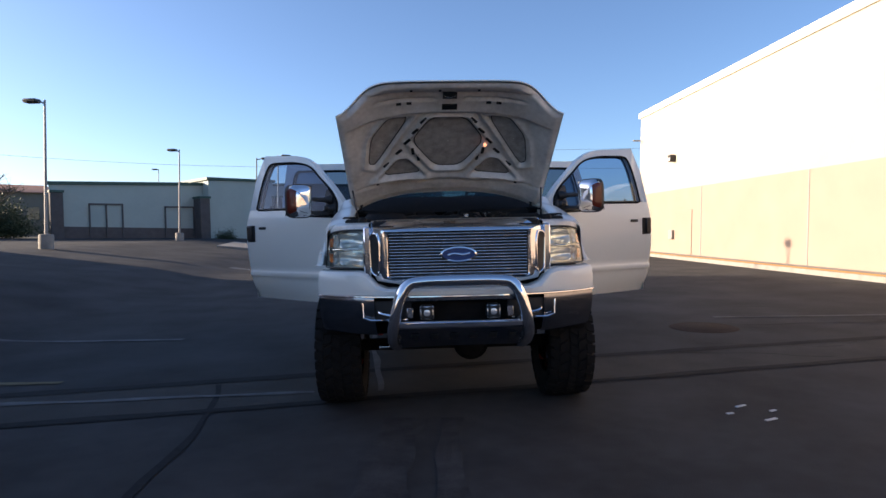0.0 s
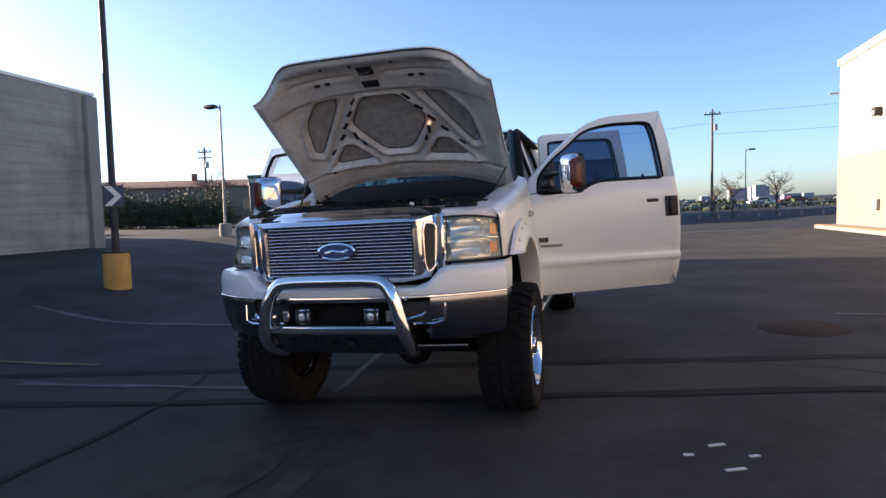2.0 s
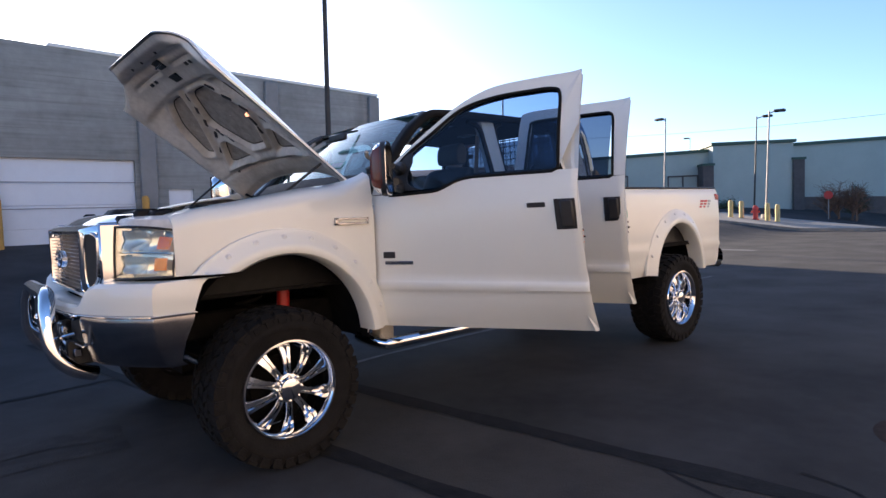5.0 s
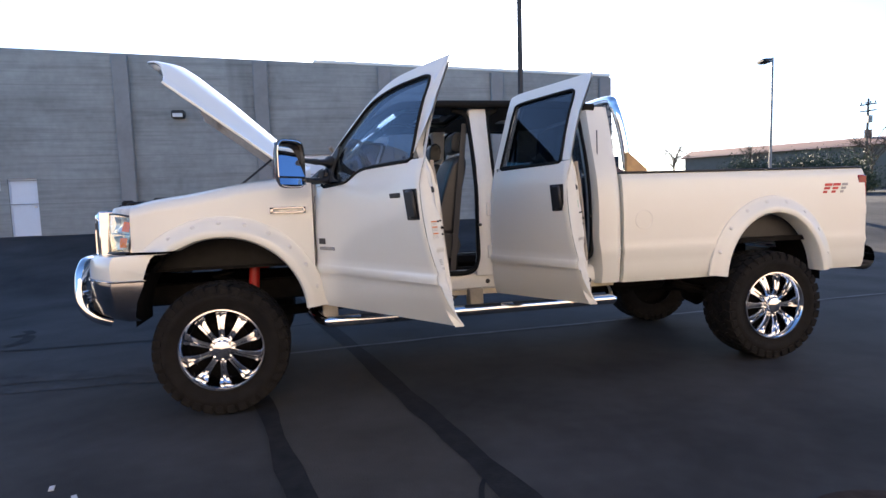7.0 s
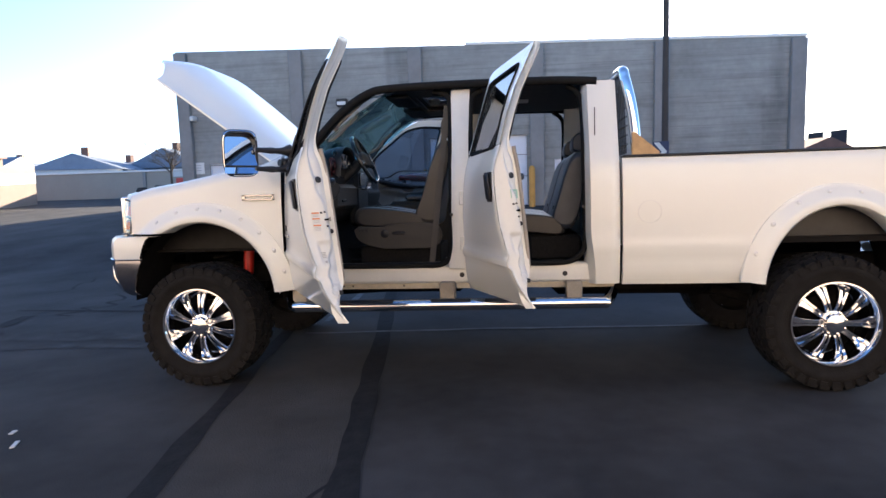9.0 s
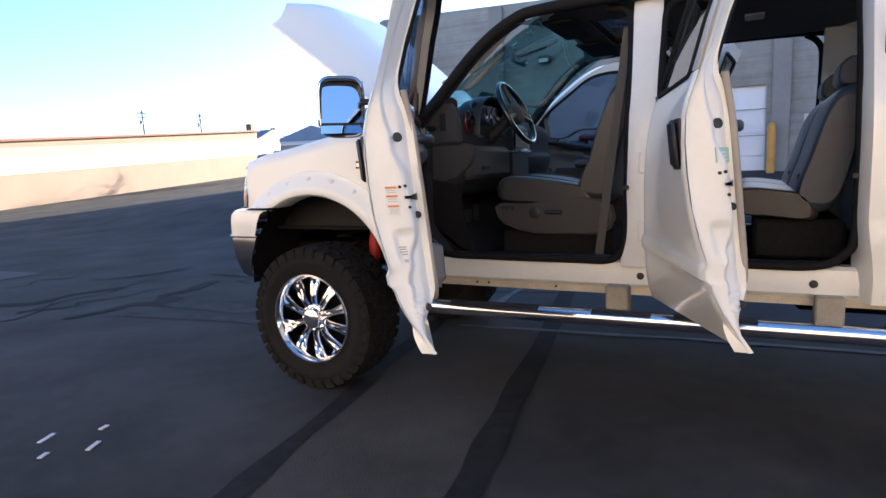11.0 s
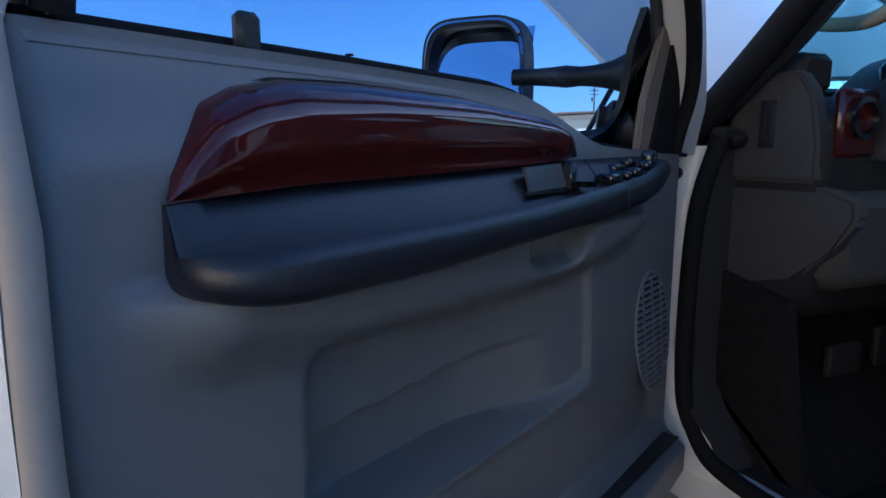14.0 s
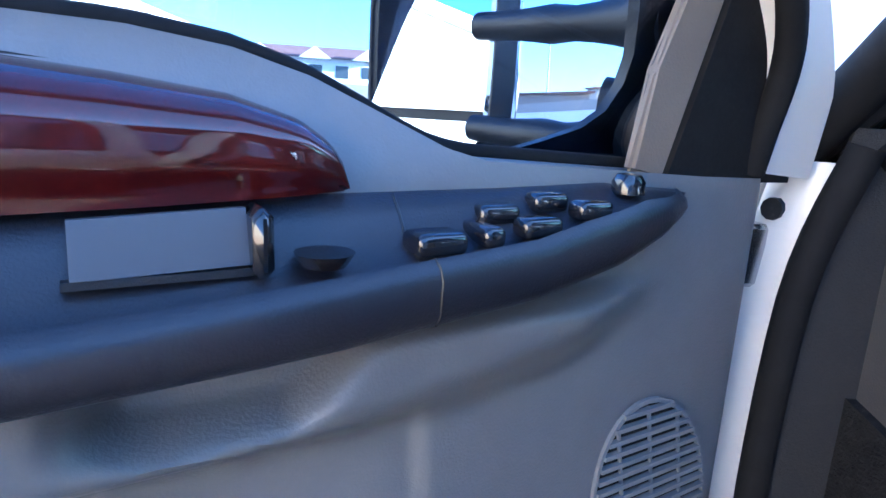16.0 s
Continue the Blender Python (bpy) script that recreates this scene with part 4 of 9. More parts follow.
def apartments(x, y, z, w, h, rz, n, label):
    t = thing("apartment_building", label, "apartment building", pose(x, y, z, 0, 0, rz))
    part("wall", boxes((-w / 2, w / 2, -6, 6, -1, h)), SIDING_W, t)
    bm = bmesh.new()
    slab(bm, [(-w / 2 - 0.5, -6.6, h), (-w / 2 - 0.5, 6.6, h), (-w / 2 - 0.5, 0, h + 1.7)], (w + 1, 0, 0))
    part("roof", bm, ROOF_R, t, "red-brown pitched roof")
    for c in range(n):
        cx = -w / 2 + (c + 0.5) * w / n
        if c % 2:
            bm = bmesh.new()
            slab(bm, [(cx - 1.7, 6.05, h - 0.1), (cx + 1.7, 6.05, h - 0.1), (cx, 6.05, h + 1.1)], (0, 1.3, 0))
            part("gable", bm, SIDING_W, t)
        for f in range(3):
            zz = h - 2.0 - f * 2.5
            p = part("window", boxes((cx - 0.7, cx + 0.7, 5.97, 6.04, zz, zz + 1.3)), WIN, t)
            if c % 2:
                b = part("balcony", boxes((cx - 1.6, cx + 1.6, 6.0, 7.2, zz - 0.9, zz - 0.75)), SIDING_W, t)
                part("balcony_rail", boxes((cx - 1.6, cx + 1.6, 7.12, 7.2, zz - 0.1, zz)), SIDING_W, b)
                for k in range(9):
                    bx = cx - 1.55 + k * 0.385
                    part("baluster", boxes((bx, bx + 0.06, 7.13, 7.19, zz - 0.75, zz - 0.1)), SIDING_W, b)


apartments(9.5, -74, -0.6, 17, 7.4, 4, 6, "white three-storey apartment building with red-brown roof")

# self-storage row beside the warehouse
st = thing("storage_row", "low cream storage row with red roll-up doors", "building", pose(-40.0, 0, 0))
part("wall", boxes((-6, 0, -62, -14, 1.0, 3.82)), CREAM, st)
part("roof", boxes((-6.2, 0.15, -62.2, -13.8, 3.82, 3.95)), COPING, st)
part("fascia", boxes((0.0, 0.06, -24.2, -14, 3.35, 3.80)), SIDING_W, st, "pale red and white fascia")
for k in range(8):
    y0 = -24.0 + k * 0.97
    part("roll_door", boxes((0.0, 0.05, y0, y0 + 0.82, 2.02, 3.24), bevel=0.01), REDPAINT, st, "red roll-up door")
part("downpipe", boxes((0.0, 0.12, -26.75, -26.5, 1.7, 3.82)), POLE, st, "grey downpipe")
rl = thing("railing", "thin steel railing on the raised walk", "railing")
for k in range(7):
    y0 = -24.4 + k * 1.7
    bm = bmesh.new()
    tube(bm, [(-36, y0, 1.3), (-36, y0, 2.15)], 0.03, 6)
    part("post", bm, POLE, rl)
for z in (1.75, 2.15):
    bm = bmesh.new()
    tube(bm, [(-36, -24.4, z), (-36, -14.2, z)], 0.025, 6)
    part("rail", bm, POLE, rl)
walk_slab = part("raised_walk", boxes((-40, -35.5, -62, -14, 0.8, 1.42)), KERB)
tagged(walk_slab, "raised grey concrete walk before the storage row", "pavement", kind="structure")

# wire fence with white posts in front of the south store
fn = thing("wire_fence", "wire fence with white steel posts and rails", "fence")
pts = [(1.4, -25.3), (0.1, -25.3), (-1.0, -25.1), (-1.95, -24.2), (-3.3, -25.2), (-3.95, -24.1), (-5.8, -24.9)]
for k, (x, y) in enumerate(pts):
    bm = bmesh.new()
    tube(bm, [(x, y, -0.2), (x, y, 1.55)], 0.06 if k in (3, 5) else 0.04, 8)
    part("post", bm, SIDING_W, fn, "white steel post")
for (a, b), (c, d) in zip(pts, pts[1:]):
    for z in (0.15, 1.48):
        bm = bmesh.new()
        tube(bm, [(a, b, z), (c, d, z)], 0.018, 6)
        part("rail", bm, POLE, fn)
    for k in range(1, 6):
        bm = bmesh.new()
        zz = 0.15 + k * 0.222
        tube(bm, [(a, b, zz), (c, d, zz)], 0.004, 4)
        part("wire", bm, POLE, fn)
for k in range(4):
    bm = lathe(bmesh.new(), [(0.12, 0), (0.12, 0.95), (0.0, 1.0)], 12, Matrix.Translation((3.4 + 1.1 * k, -36.5, 0.0)))
    tagged(part("bollard", bm, YELLOW), "yellow steel bollard before the wall", "bollard", "bollards before the wall")
part_wall = part("yard_wall", boxes((1.8, 10.8, -38.4, -38.0, -0.3, 3.1)), CREAM)
tagged(part_wall, "plain cream yard wall behind bollards", "wall", kind="structure")

# low dark scrub beyond the road
rng_s = random.Random(33)
bm = bmesh.new()
for k in range(5200):
    x = rng_s.uniform(-45, 75)
    y = 88 + 40 * rng_s.random() - 0.15 * x
    h_ = 0.5 + 2.2 * max(0.0, noise.noise(Vector((x * 0.11, y * 0.08, 1.7)))) + 0.4 * noise.noise(Vector((x * 0.5, y * 0.5, 4.0)))
    leaf_card(bm, Vector((x, y, 0.1 + max(0.2, h_) * rng_s.random())), rng_s.uniform(0.18, 0.4), rng_s)
tagged(part("far_scrub", bm, LEAF, flat=True), "low dark scrub and hedges beyond the road", "shrubs", kind="stuff")

# pale town on the skyline
rngb = random.Random(9)
town = thing("distant_town", "pale distant town blocks on the horizon", "buildings", kind="structure")
for k in range(22):
    a = radians(rngb.uniform(-16, 6))
    r = rngb.uniform(300, 480)
    x, y, w_, h_ = r * math.sin(-a), r * math.cos(a), rngb.uniform(2, 6), rngb.choice((2.5, 3.0, 4.0, 5.0, 8.0))
    part("block", boxes((x - w_, x + w_, y - 4, y + 4, -2, h_)), DISTANT, town)


# ---- the pickup truck: front axle at y 0, rear axle at y 4.38, driver's side at +x ----
truck = thing("pickup_truck", "lifted white crew-cab pickup truck, hood and all doors open", "pickup truck")
REAR_Y = 4.38
SIDE = [(0.68, 0.945), (0.74, 0.970), (0.82, 0.985), (0.925, 0.990), (0.945, 1.004), (0.985, 1.008), (1.01, 0.996), (1.25, 1.000), (1.42, 0.990), (1.52, 0.975), (1.60, 0.955), (1.64, 0.940), (2.18, 0.775)]


def side_x(z):
    return lerp_table(SIDE, z)


def arch(y, cy, a, b, cz):
    """Height of a wheel opening's edge at y, or None beside it."""
    t = (y - cy) / a
    return cz + b * math.sqrt(1 - t * t) if abs(t) < 1 else None


def fender(s):
    stations = [-0.548, -0.538] + [-0.53 + 1e-4] + [0.03 - 0.56 * math.cos(math.pi * i / 28) for i in range(1, 28)] + [0.5899] + span(0.60, 0.648, 2)
    top = [(-0.62, 1.400), (-0.55, 1.445), (-0.40, 1.480), (-0.20, 1.504), (0.0, 1.540), (0.22, 1.580), (0.40, 1.600), (0.50, 1.622), (0.58, 1.650), (0.65, 1.682)]
    out = [(-0.60, 0.93), (-0.548, 0.948), (-0.45, 0.968), (-0.2, 0.985), (0.1, 1.0), (0.65, 1.0)]
    rows, back = [], []
    for y in stations:
        a = arch(y, 0.03, 0.56, 0.56, 0.66)
        z0 = a if a else (1.135 if y < 0 else 0.70)
        if y < 0:
            z0 = max(z0, 1.135)
        zt, xo = lerp_table(top, y), lerp_table(out, y)
        r = 0.085 - 0.035 * sstep(0.40, 0.62, y)
        row = [(xo + min(0, side_x(z) - 1.0) * 0.6, z) for z in span(z0, zt - r, 12)]
        x1 = row[-1][0]
        row += [(x1 - r * (1 - math.cos(t)), zt - r + r * math.sin(t)) for t in span(0.2, 1.45, 5)]
        fin = sstep(0.35, 0.62, y)
        row += [(x1 - 0.16 + 0.085 * fin, zt + 0.012), (x1 - 0.20 + 0.105 * fin, zt + 0.004 - 0.05 * fin)]
        rows.append([(s * x, y, z) for x, z in row])
        back.append([(s * (x - 0.006), y, z - (0.012 if k > 14 else 0)) for k, (x, z) in enumerate(row)])
    bm = bmesh.new()
    grid(bm, rows, back)
    f = part("front_fender", bm, WHITE, truck)
    part("fender_badge", boxes(*[(s * 1.0, s * 1.012, 0.36, 0.60, z, z + 0.013) for z in (1.362, 1.392)], (s * 1.0, s * 1.012, 0.36, 0.385, 1.362, 1.405), (s * 1.0, s * 1.012, 0.585, 0.60, 1.362, 1.405), bevel=0.002), CHROME_DULL, f, "chrome fender badge frame")
    return f


def flare(s, cy, a, b, cz, ends, width=0.135, floor_z=0.0):
    """Bolt-on wheel-arch flare."""
    prof = [(-0.012, 0.90), (-0.012, 1.035), (0.0, 1.052), (0.02, 1.058), (0.055, 1.050), (width - 0.03, 1.012), (width, 1.006), (width + 0.004, 0.985)]
    bm = bmesh.new()
    rows = []
    t0, t1 = ends
    for t in span(t0, t1, 44):
        c, sn = math.cos(t), math.sin(t)
        rows.append([(s * x, cy + (a + r) * c, max(cz + (b + r) * sn, floor_z if c < 0 else 0.0)) for r, x in prof])
    grid(bm, rows)
    f = part("wheel_flare", bm, WHITE, truck, "white bolt-on wheel flare")
    for t in span(t0 + 0.22, t1 - 0.30, 7):
        bm = bmesh.new()
        r = width - 0.045
        m = Matrix.Translation((s * 1.022, cy + (a + r) * math.cos(t), cz + (b + r) * math.sin(t))) @ Euler((0, s * radians(78), 0)).to_matrix().to_4x4()
        lathe(bm, [(0.016, -0.004), (0.016, 0.004), (0.010, 0.009), (0.0, 0.010)], 10, m)
        part("flare_bolt", bm, WHITE_IN, f)
    return f


def bed_side(s):
    cy, a, b, cz = 4.41, 0.47, 0.57, 0.66
    stations = span(3.045, cy - a - 0.004, 10) + [cy - a * math.cos(math.pi * i / 28) for i in range(1, 28)] + span(cy + a + 0.004, 5.36, 5)
    rows, back = [], []
    for y in stations:
        ar = arch(y, cy, a, b, cz)
        z0 = ar if ar else 0.715
        z0 = max(z0, 0.715)
        row = [(side_x(z) + 0.0, z) for z in span(z0, 1.50, 16)] + [(side_x(1.53), 1.535), (side_x(1.56) - 0.004, 1.562), (0.95, 1.578), (0.90, 1.58)]
        row[0] = (row[0][0] - 0.006, row[0][1])
        rows.append([(s * x, y, z) for x, z in row])
        back.append([(s * (x - 0.05 if k < len(row) - 1 else x), y, z - (0.03 if k > 16 else 0)) for k, (x, z) in enumerate(row)])
    bm = bmesh.new()
    grid(bm, rows, back)
    o = part("bed_side", bm, WHITE, truck)
    part("rail_cap", boxes((s * 0.86, s * 0.965, 3.05, 5.35, 1.582, 1.598), bevel=0.006), BLACK, o, "black plastic bed rail cap")
    if s > 0:
        bm = bmesh.new()
        m = Matrix.Translation((1.001, 3.22, 1.212)) @ Euler((0, radians(90), 0)).to_matrix().to_4x4()
        lathe(bm, [(0.078, -0.003), (0.078, 0.0015), (0.073, 0.0015), (0.073, -0.003)], 32, m, closed=True)
        part("fuel_door_seam", bm, WHITE_IN, o)
    # decal of slanted bars behind the wheel
    for k, (y, w, c) in enumerate(((4.94, 0.075, REDPAINT), (5.025, 0.075, REDPAINT), (5.115, 0.06, GREYPRINT))):
        bm = bmesh.new()
        for z, h, f in ((1.432, 0.022, 1.0), (1.402, 0.020, 0.8), (1.372, 0.020, 0.55)):
            slab(bm, [(s * (side_x(z) + 0.001), y + (z - 1.43) * 0.4, z), (s * (side_x(z) + 0.001), y + w * f + (z - 1.43) * 0.4, z), (s * (side_x(z + h) + 0.001), y + w * f + (z + h - 1.43) * 0.4, z + h), (s * (side_x(z + h) + 0.001), y + (z + h - 1.43) * 0.4, z + h)], (s * 0.002, 0, 0))
        part("decal_bar", bm, c, o, "red and grey slanted decal bars")
    return o


for s in (1, -1):
    fender(s)
    flare(s, 0.03, 0.56, 0.56, 0.66, (0.07, math.pi - 0.74), floor_z=1.138)
    bed_side(s)
    flare(s, 4.41, 0.47, 0.57, 0.66, (0.10, math.pi - 0.10))

# bed box
part("bed_floor", boxes((-0.94, 0.94, 3.06, 5.34, 0.98, 1.02)), UNDER, truck)
part("bed_front_wall", boxes((-0.93, 0.93, 3.05, 3.09, 0.98, 1.57), bevel=0.01), WHITE, truck)
for s in (1, -1):
    part("bed_inner_wall", boxes((s * 0.86, s * 0.885, 3.09, 5.33, 1.0, 1.575), bevel=0.005), BLACK, truck)
tg = part("tailgate", boxes((-0.86, 0.86, 5.33, 5.39, 0.86, 1.575), bevel=0.015), WHITE, truck)
part("tailgate_handle", boxes((-0.12, 0.12, 5.39, 5.41, 1.36, 1.46), bevel=0.01), BLACK, tg)
for s in (1, -1):
    tl = part("tail_light", boxes((s * 0.875, s * 0.985, 5.28, 5.395, 1.10, 1.53), bevel=0.02), REDLENS, truck, "tall red tail light")
    part("lens_strip", boxes((s * 0.90, s * 0.97, 5.395, 5.40, 1.18, 1.26), bevel=0.002), PAPER, tl, "white reversing lens")
bm = bmesh.new()
grid(bm, [[(x, 5.40 + 0.12 * math.cos(t) - 0.05 * (x / 1.0) ** 2, 0.80 + 0.11 * math.sin(t)) for t in span(-1.9, 1.9, 10)] for x in span(-0.99, 0.99, 16)])
part("rear_bumper", bm, CHROME, truck, "chrome step bumper")


# ---- front of the truck ----
def grille():
    y = -0.925
    o = [(-0.60, 1.415), (0.60, 1.415), (0.628, 1.385), (0.622, 1.15), (0.56, 1.045), (0.40, 1.018), (-0.40, 1.018), (-0.56, 1.045), (-0.622, 1.15), (-0.628, 1.385)]
    i = [(-0.47, 1.378), (0.47, 1.378), (0.475, 1.37), (0.475, 1.15), (0.474, 1.075), (0.46, 1.062), (-0.46, 1.062), (-0.474, 1.075), (-0.475, 1.15), (-0.475, 1.37)]
    dense = lambda p: [tuple(q) for a, b in zip(p, p[1:] + p[:1]) for q in (Vector(a).lerp(Vector(b), k / 6) for k in range(6))]
    shell = lambda x: 0.088 * max(0.0, (abs(x) - 0.470) / 0.158) ** 2.0
    loops = []
    for t, dy in ((0.0, 0.075), (0.0, 0.0), (0.04, -0.014), (0.14, -0.020), (0.30, -0.019), (0.50, -0.013), (0.70, -0.004), (0.88, 0.006), (0.97, 0.018), (1.0, 0.035), (1.0, 0.10)):
        loops.append([(a[0] + (b[0] - a[0]) * t, y + dy + shell(a[0] + (b[0] - a[0]) * t), a[1] + (b[1] - a[1]) * t) for a, b in zip(dense(i), dense(o))])
    bm = bmesh.new()
    grid(bm, loops, wrap=True)
    g = part("grille_surround", bm, CHROME, truck, "polished chrome grille surround")
    g.location.y = 0.045
    bm = bmesh.new()
    grid(bm, [[(x, -0.90 + 0.16 * (abs(x) / 0.62) ** 3 + t * 0.13, 1.415 + 0.055 * math.sin(t * 1.6)) for t in span(0, 1, 5)] for x in span(-0.61, 0.61, 14)])
    part("top_cap", bm, CHROME, g)
    part("grille_backing", boxes((-0.47, 0.47, -0.850, -0.840, 1.065, 1.375)), BLACK, g, "black mesh behind the bars")
    for k in range(15):
        z = 1.075 + k * 0.0207
        bm = bmesh.new()
        arc = [(-0.930 - 0.0034 * math.cos(a), z + 0.0034 * math.sin(a)) for a in span(-1.45, 1.45, 9)]
        grid(bm, [[(x, yy, zz_) for yy, zz_ in [(-0.916, z - 0.0030)] + arc + [(-0.916, z + 0.0030)]] for x in (-0.472, -0.24, 0.0, 0.24, 0.472)])
        part("billet_bar", bm, CHROME, g, "polished rounded horizontal billet bar", angle=60)
    for s in (1, -1):
        bm = bmesh.new()
        zz = span(0, 1, 18)
        left = lambda t: 0.541 + 0.016 * (2 * t - 1) ** 4
        right = lambda t: 0.607 - 0.010 * (1 - t) ** 2 - 0.030 * max(0.0, 1 - t / 0.16) ** 2 - 0.022 * max(0.0, (t - 0.9) / 0.1) ** 2
        skin = lambda x: y - 0.013 + shell(x)
        rows = [[(s * x, skin(x) - 0.004, 1.085 + 0.285 * t) for x in (left(t) + (right(t) - left(t)) * k / 5 for k in range(6))] for t in zz]
        grid(bm, rows)
        inlet = part("side_inlet", bm, BLACK, g, "black side inlet")
        bm = bmesh.new()
        rim = [r[0] for r in rows] + rows[-1][1:-1] + [r[-1] for r in rows[::-1]] + rows[0][1:-1][::-1]
        tube(bm, rim, 0.0075, 8, closed=True)
        part("inlet_rim", bm, CHROME, inlet, "polished rim")
    bm = bmesh.new()
    ov = lambda a, b, y0: [(a * math.cos(t), y0, 1.222 + b * math.sin(t)) for t in (2 * math.pi * j / 40 for j in range(40))]
    ring_slab(bm, ov(0.124, 0.052, -0.965), ov(0.112, 0.042, -0.968), (0, 0.025, 0))
    e = part("emblem_rim", bm, CHROME, g, "chrome oval rim")
    bm = bmesh.new()
    slab(bm, ov(0.113, 0.043, -0.960), (0, 0.02, 0))
    part("emblem_field", bm, BLUE_OVAL, e, "blue enamel oval")
    bm = bmesh.new()
    tube(bm, smooth_line([(-0.075, -0.963, 1.216), (-0.03, -0.963, 1.226), (0.03, -0.963, 1.219), (0.078, -0.963, 1.229)], 5), 0.0075, 6)
    part("emblem_scroll", bm, CHROME, e, "plain chrome scroll")


def headlight(s):
    z0, z1 = 1.128, 1.398
    rows = []
    for u in span(0, 1, 14):
        x = 0.645 + 0.315 * u - 0.02 * u ** 6
        y = -0.765 + 0.205 * u ** 2.3
        rows.append([(s * (x - 0.015 * (v - 0.5) * u), y + 0.05 * (v ** 2) * (0.3 + u), z0 + 0.008 * u + (z1 - z0 - 0.04 * u ** 3) * v) for v in span(0, 1, 8)])
    inset = lambda rr, d: [[(s * (s * x - d * 0.25), y + d, z) for x, y, z in row] for row in rr]
    bm = bmesh.new()
    grid(bm, inset(rows, 0.085))
    h = part("headlight", bm, REFLECTOR, truck, "clear headlight with chrome reflector and amber marker")
    bm = bmesh.new()
    rim = rows[0] + [r[-1] for r in rows[1:]] + rows[-1][::-1][1:] + [r[0] for r in rows[::-1]][1:-1]
    grid(bm, [rim, [(x - s * 0.004, y + 0.030, z) for x, y, z in rim], [(x - s * 0.018, y + 0.086, z) for x, y, z in rim]], wrap=True)
    part("housing", bm, REFLECTOR, h, "bright lamp housing")
    bm = bmesh.new()
    grid(bm, rows, inset(rows, 0.004))
    lens = part("lens", bm, LENS, h, "clear plastic lens")
    lens.visible_shadow = False
    bm = bmesh.new()
    rim = rows[0] + [r[-1] for r in rows[1:]] + rows[-1][::-1][1:] + [r[0] for r in rows[::-1]][1:-1]
    tube(bm, rim, [0.009] * 9 + [0.0065] * (len(rim) - 9), 8, closed=True)
    part("bezel", bm, BLACK, h)
    for v0, v1, u0, u1, m, lab, d in ((0.54, 0.92, 0.08, 0.62, REFLECTOR, "upper reflector bowl", 0.02), (0.08, 0.42, 0.08, 0.62, REFLECTOR, "lower reflector bowl", 0.02), (0.54, 0.92, 0.65, 0.80, REFLECTOR, "side reflector", 0.012), (0.08, 0.42, 0.65, 0.80, REFLECTOR, "side reflector", 0.012), (0.58, 0.84, 0.80, 0.93, AMBER, "amber marker", -0.006), (0.14, 0.40, 0.80, 0.93, AMBER, "amber marker", -0.006)):
        bm = bmesh.new()
        rr = []
        for u in span(u0, u1, 12):
            x = 0.645 + 0.315 * u - 0.02 * u ** 6
            y = -0.765 + 0.205 * u ** 2.3
            row = []
            for v in span(v0, v1, 10):
                a, b = (u - u0) / (u1 - u0) - 0.5, (v - v0) / (v1 - v0) - 0.5
                bowl = (0.05 * max(0, 1 - 3.2 * (a * a + b * b)) + 0.004 * abs(math.sin(a * 16))) if m is REFLECTOR else 0.0
                row.append((s * (x - 0.004), y + d + 0.012 + bowl + 0.05 * v * v * (0.3 + u), z0 + 0.008 * u + (z1 - z0 - 0.04 * u ** 3) * v))
            rr.append(row)
        grid(bm, rr)
        part("reflector" if m is REFLECTOR else "marker_light", bm, m, h, lab)
    bm = bmesh.new()
    tube(bm, [rows[i][4] for i in range(1, 14)], 0.005, 8)
    bmesh.ops.translate(bm, vec=(0, 0.02, 0), verts=bm.verts[:])
    part("divider", bm, CHROME, h)


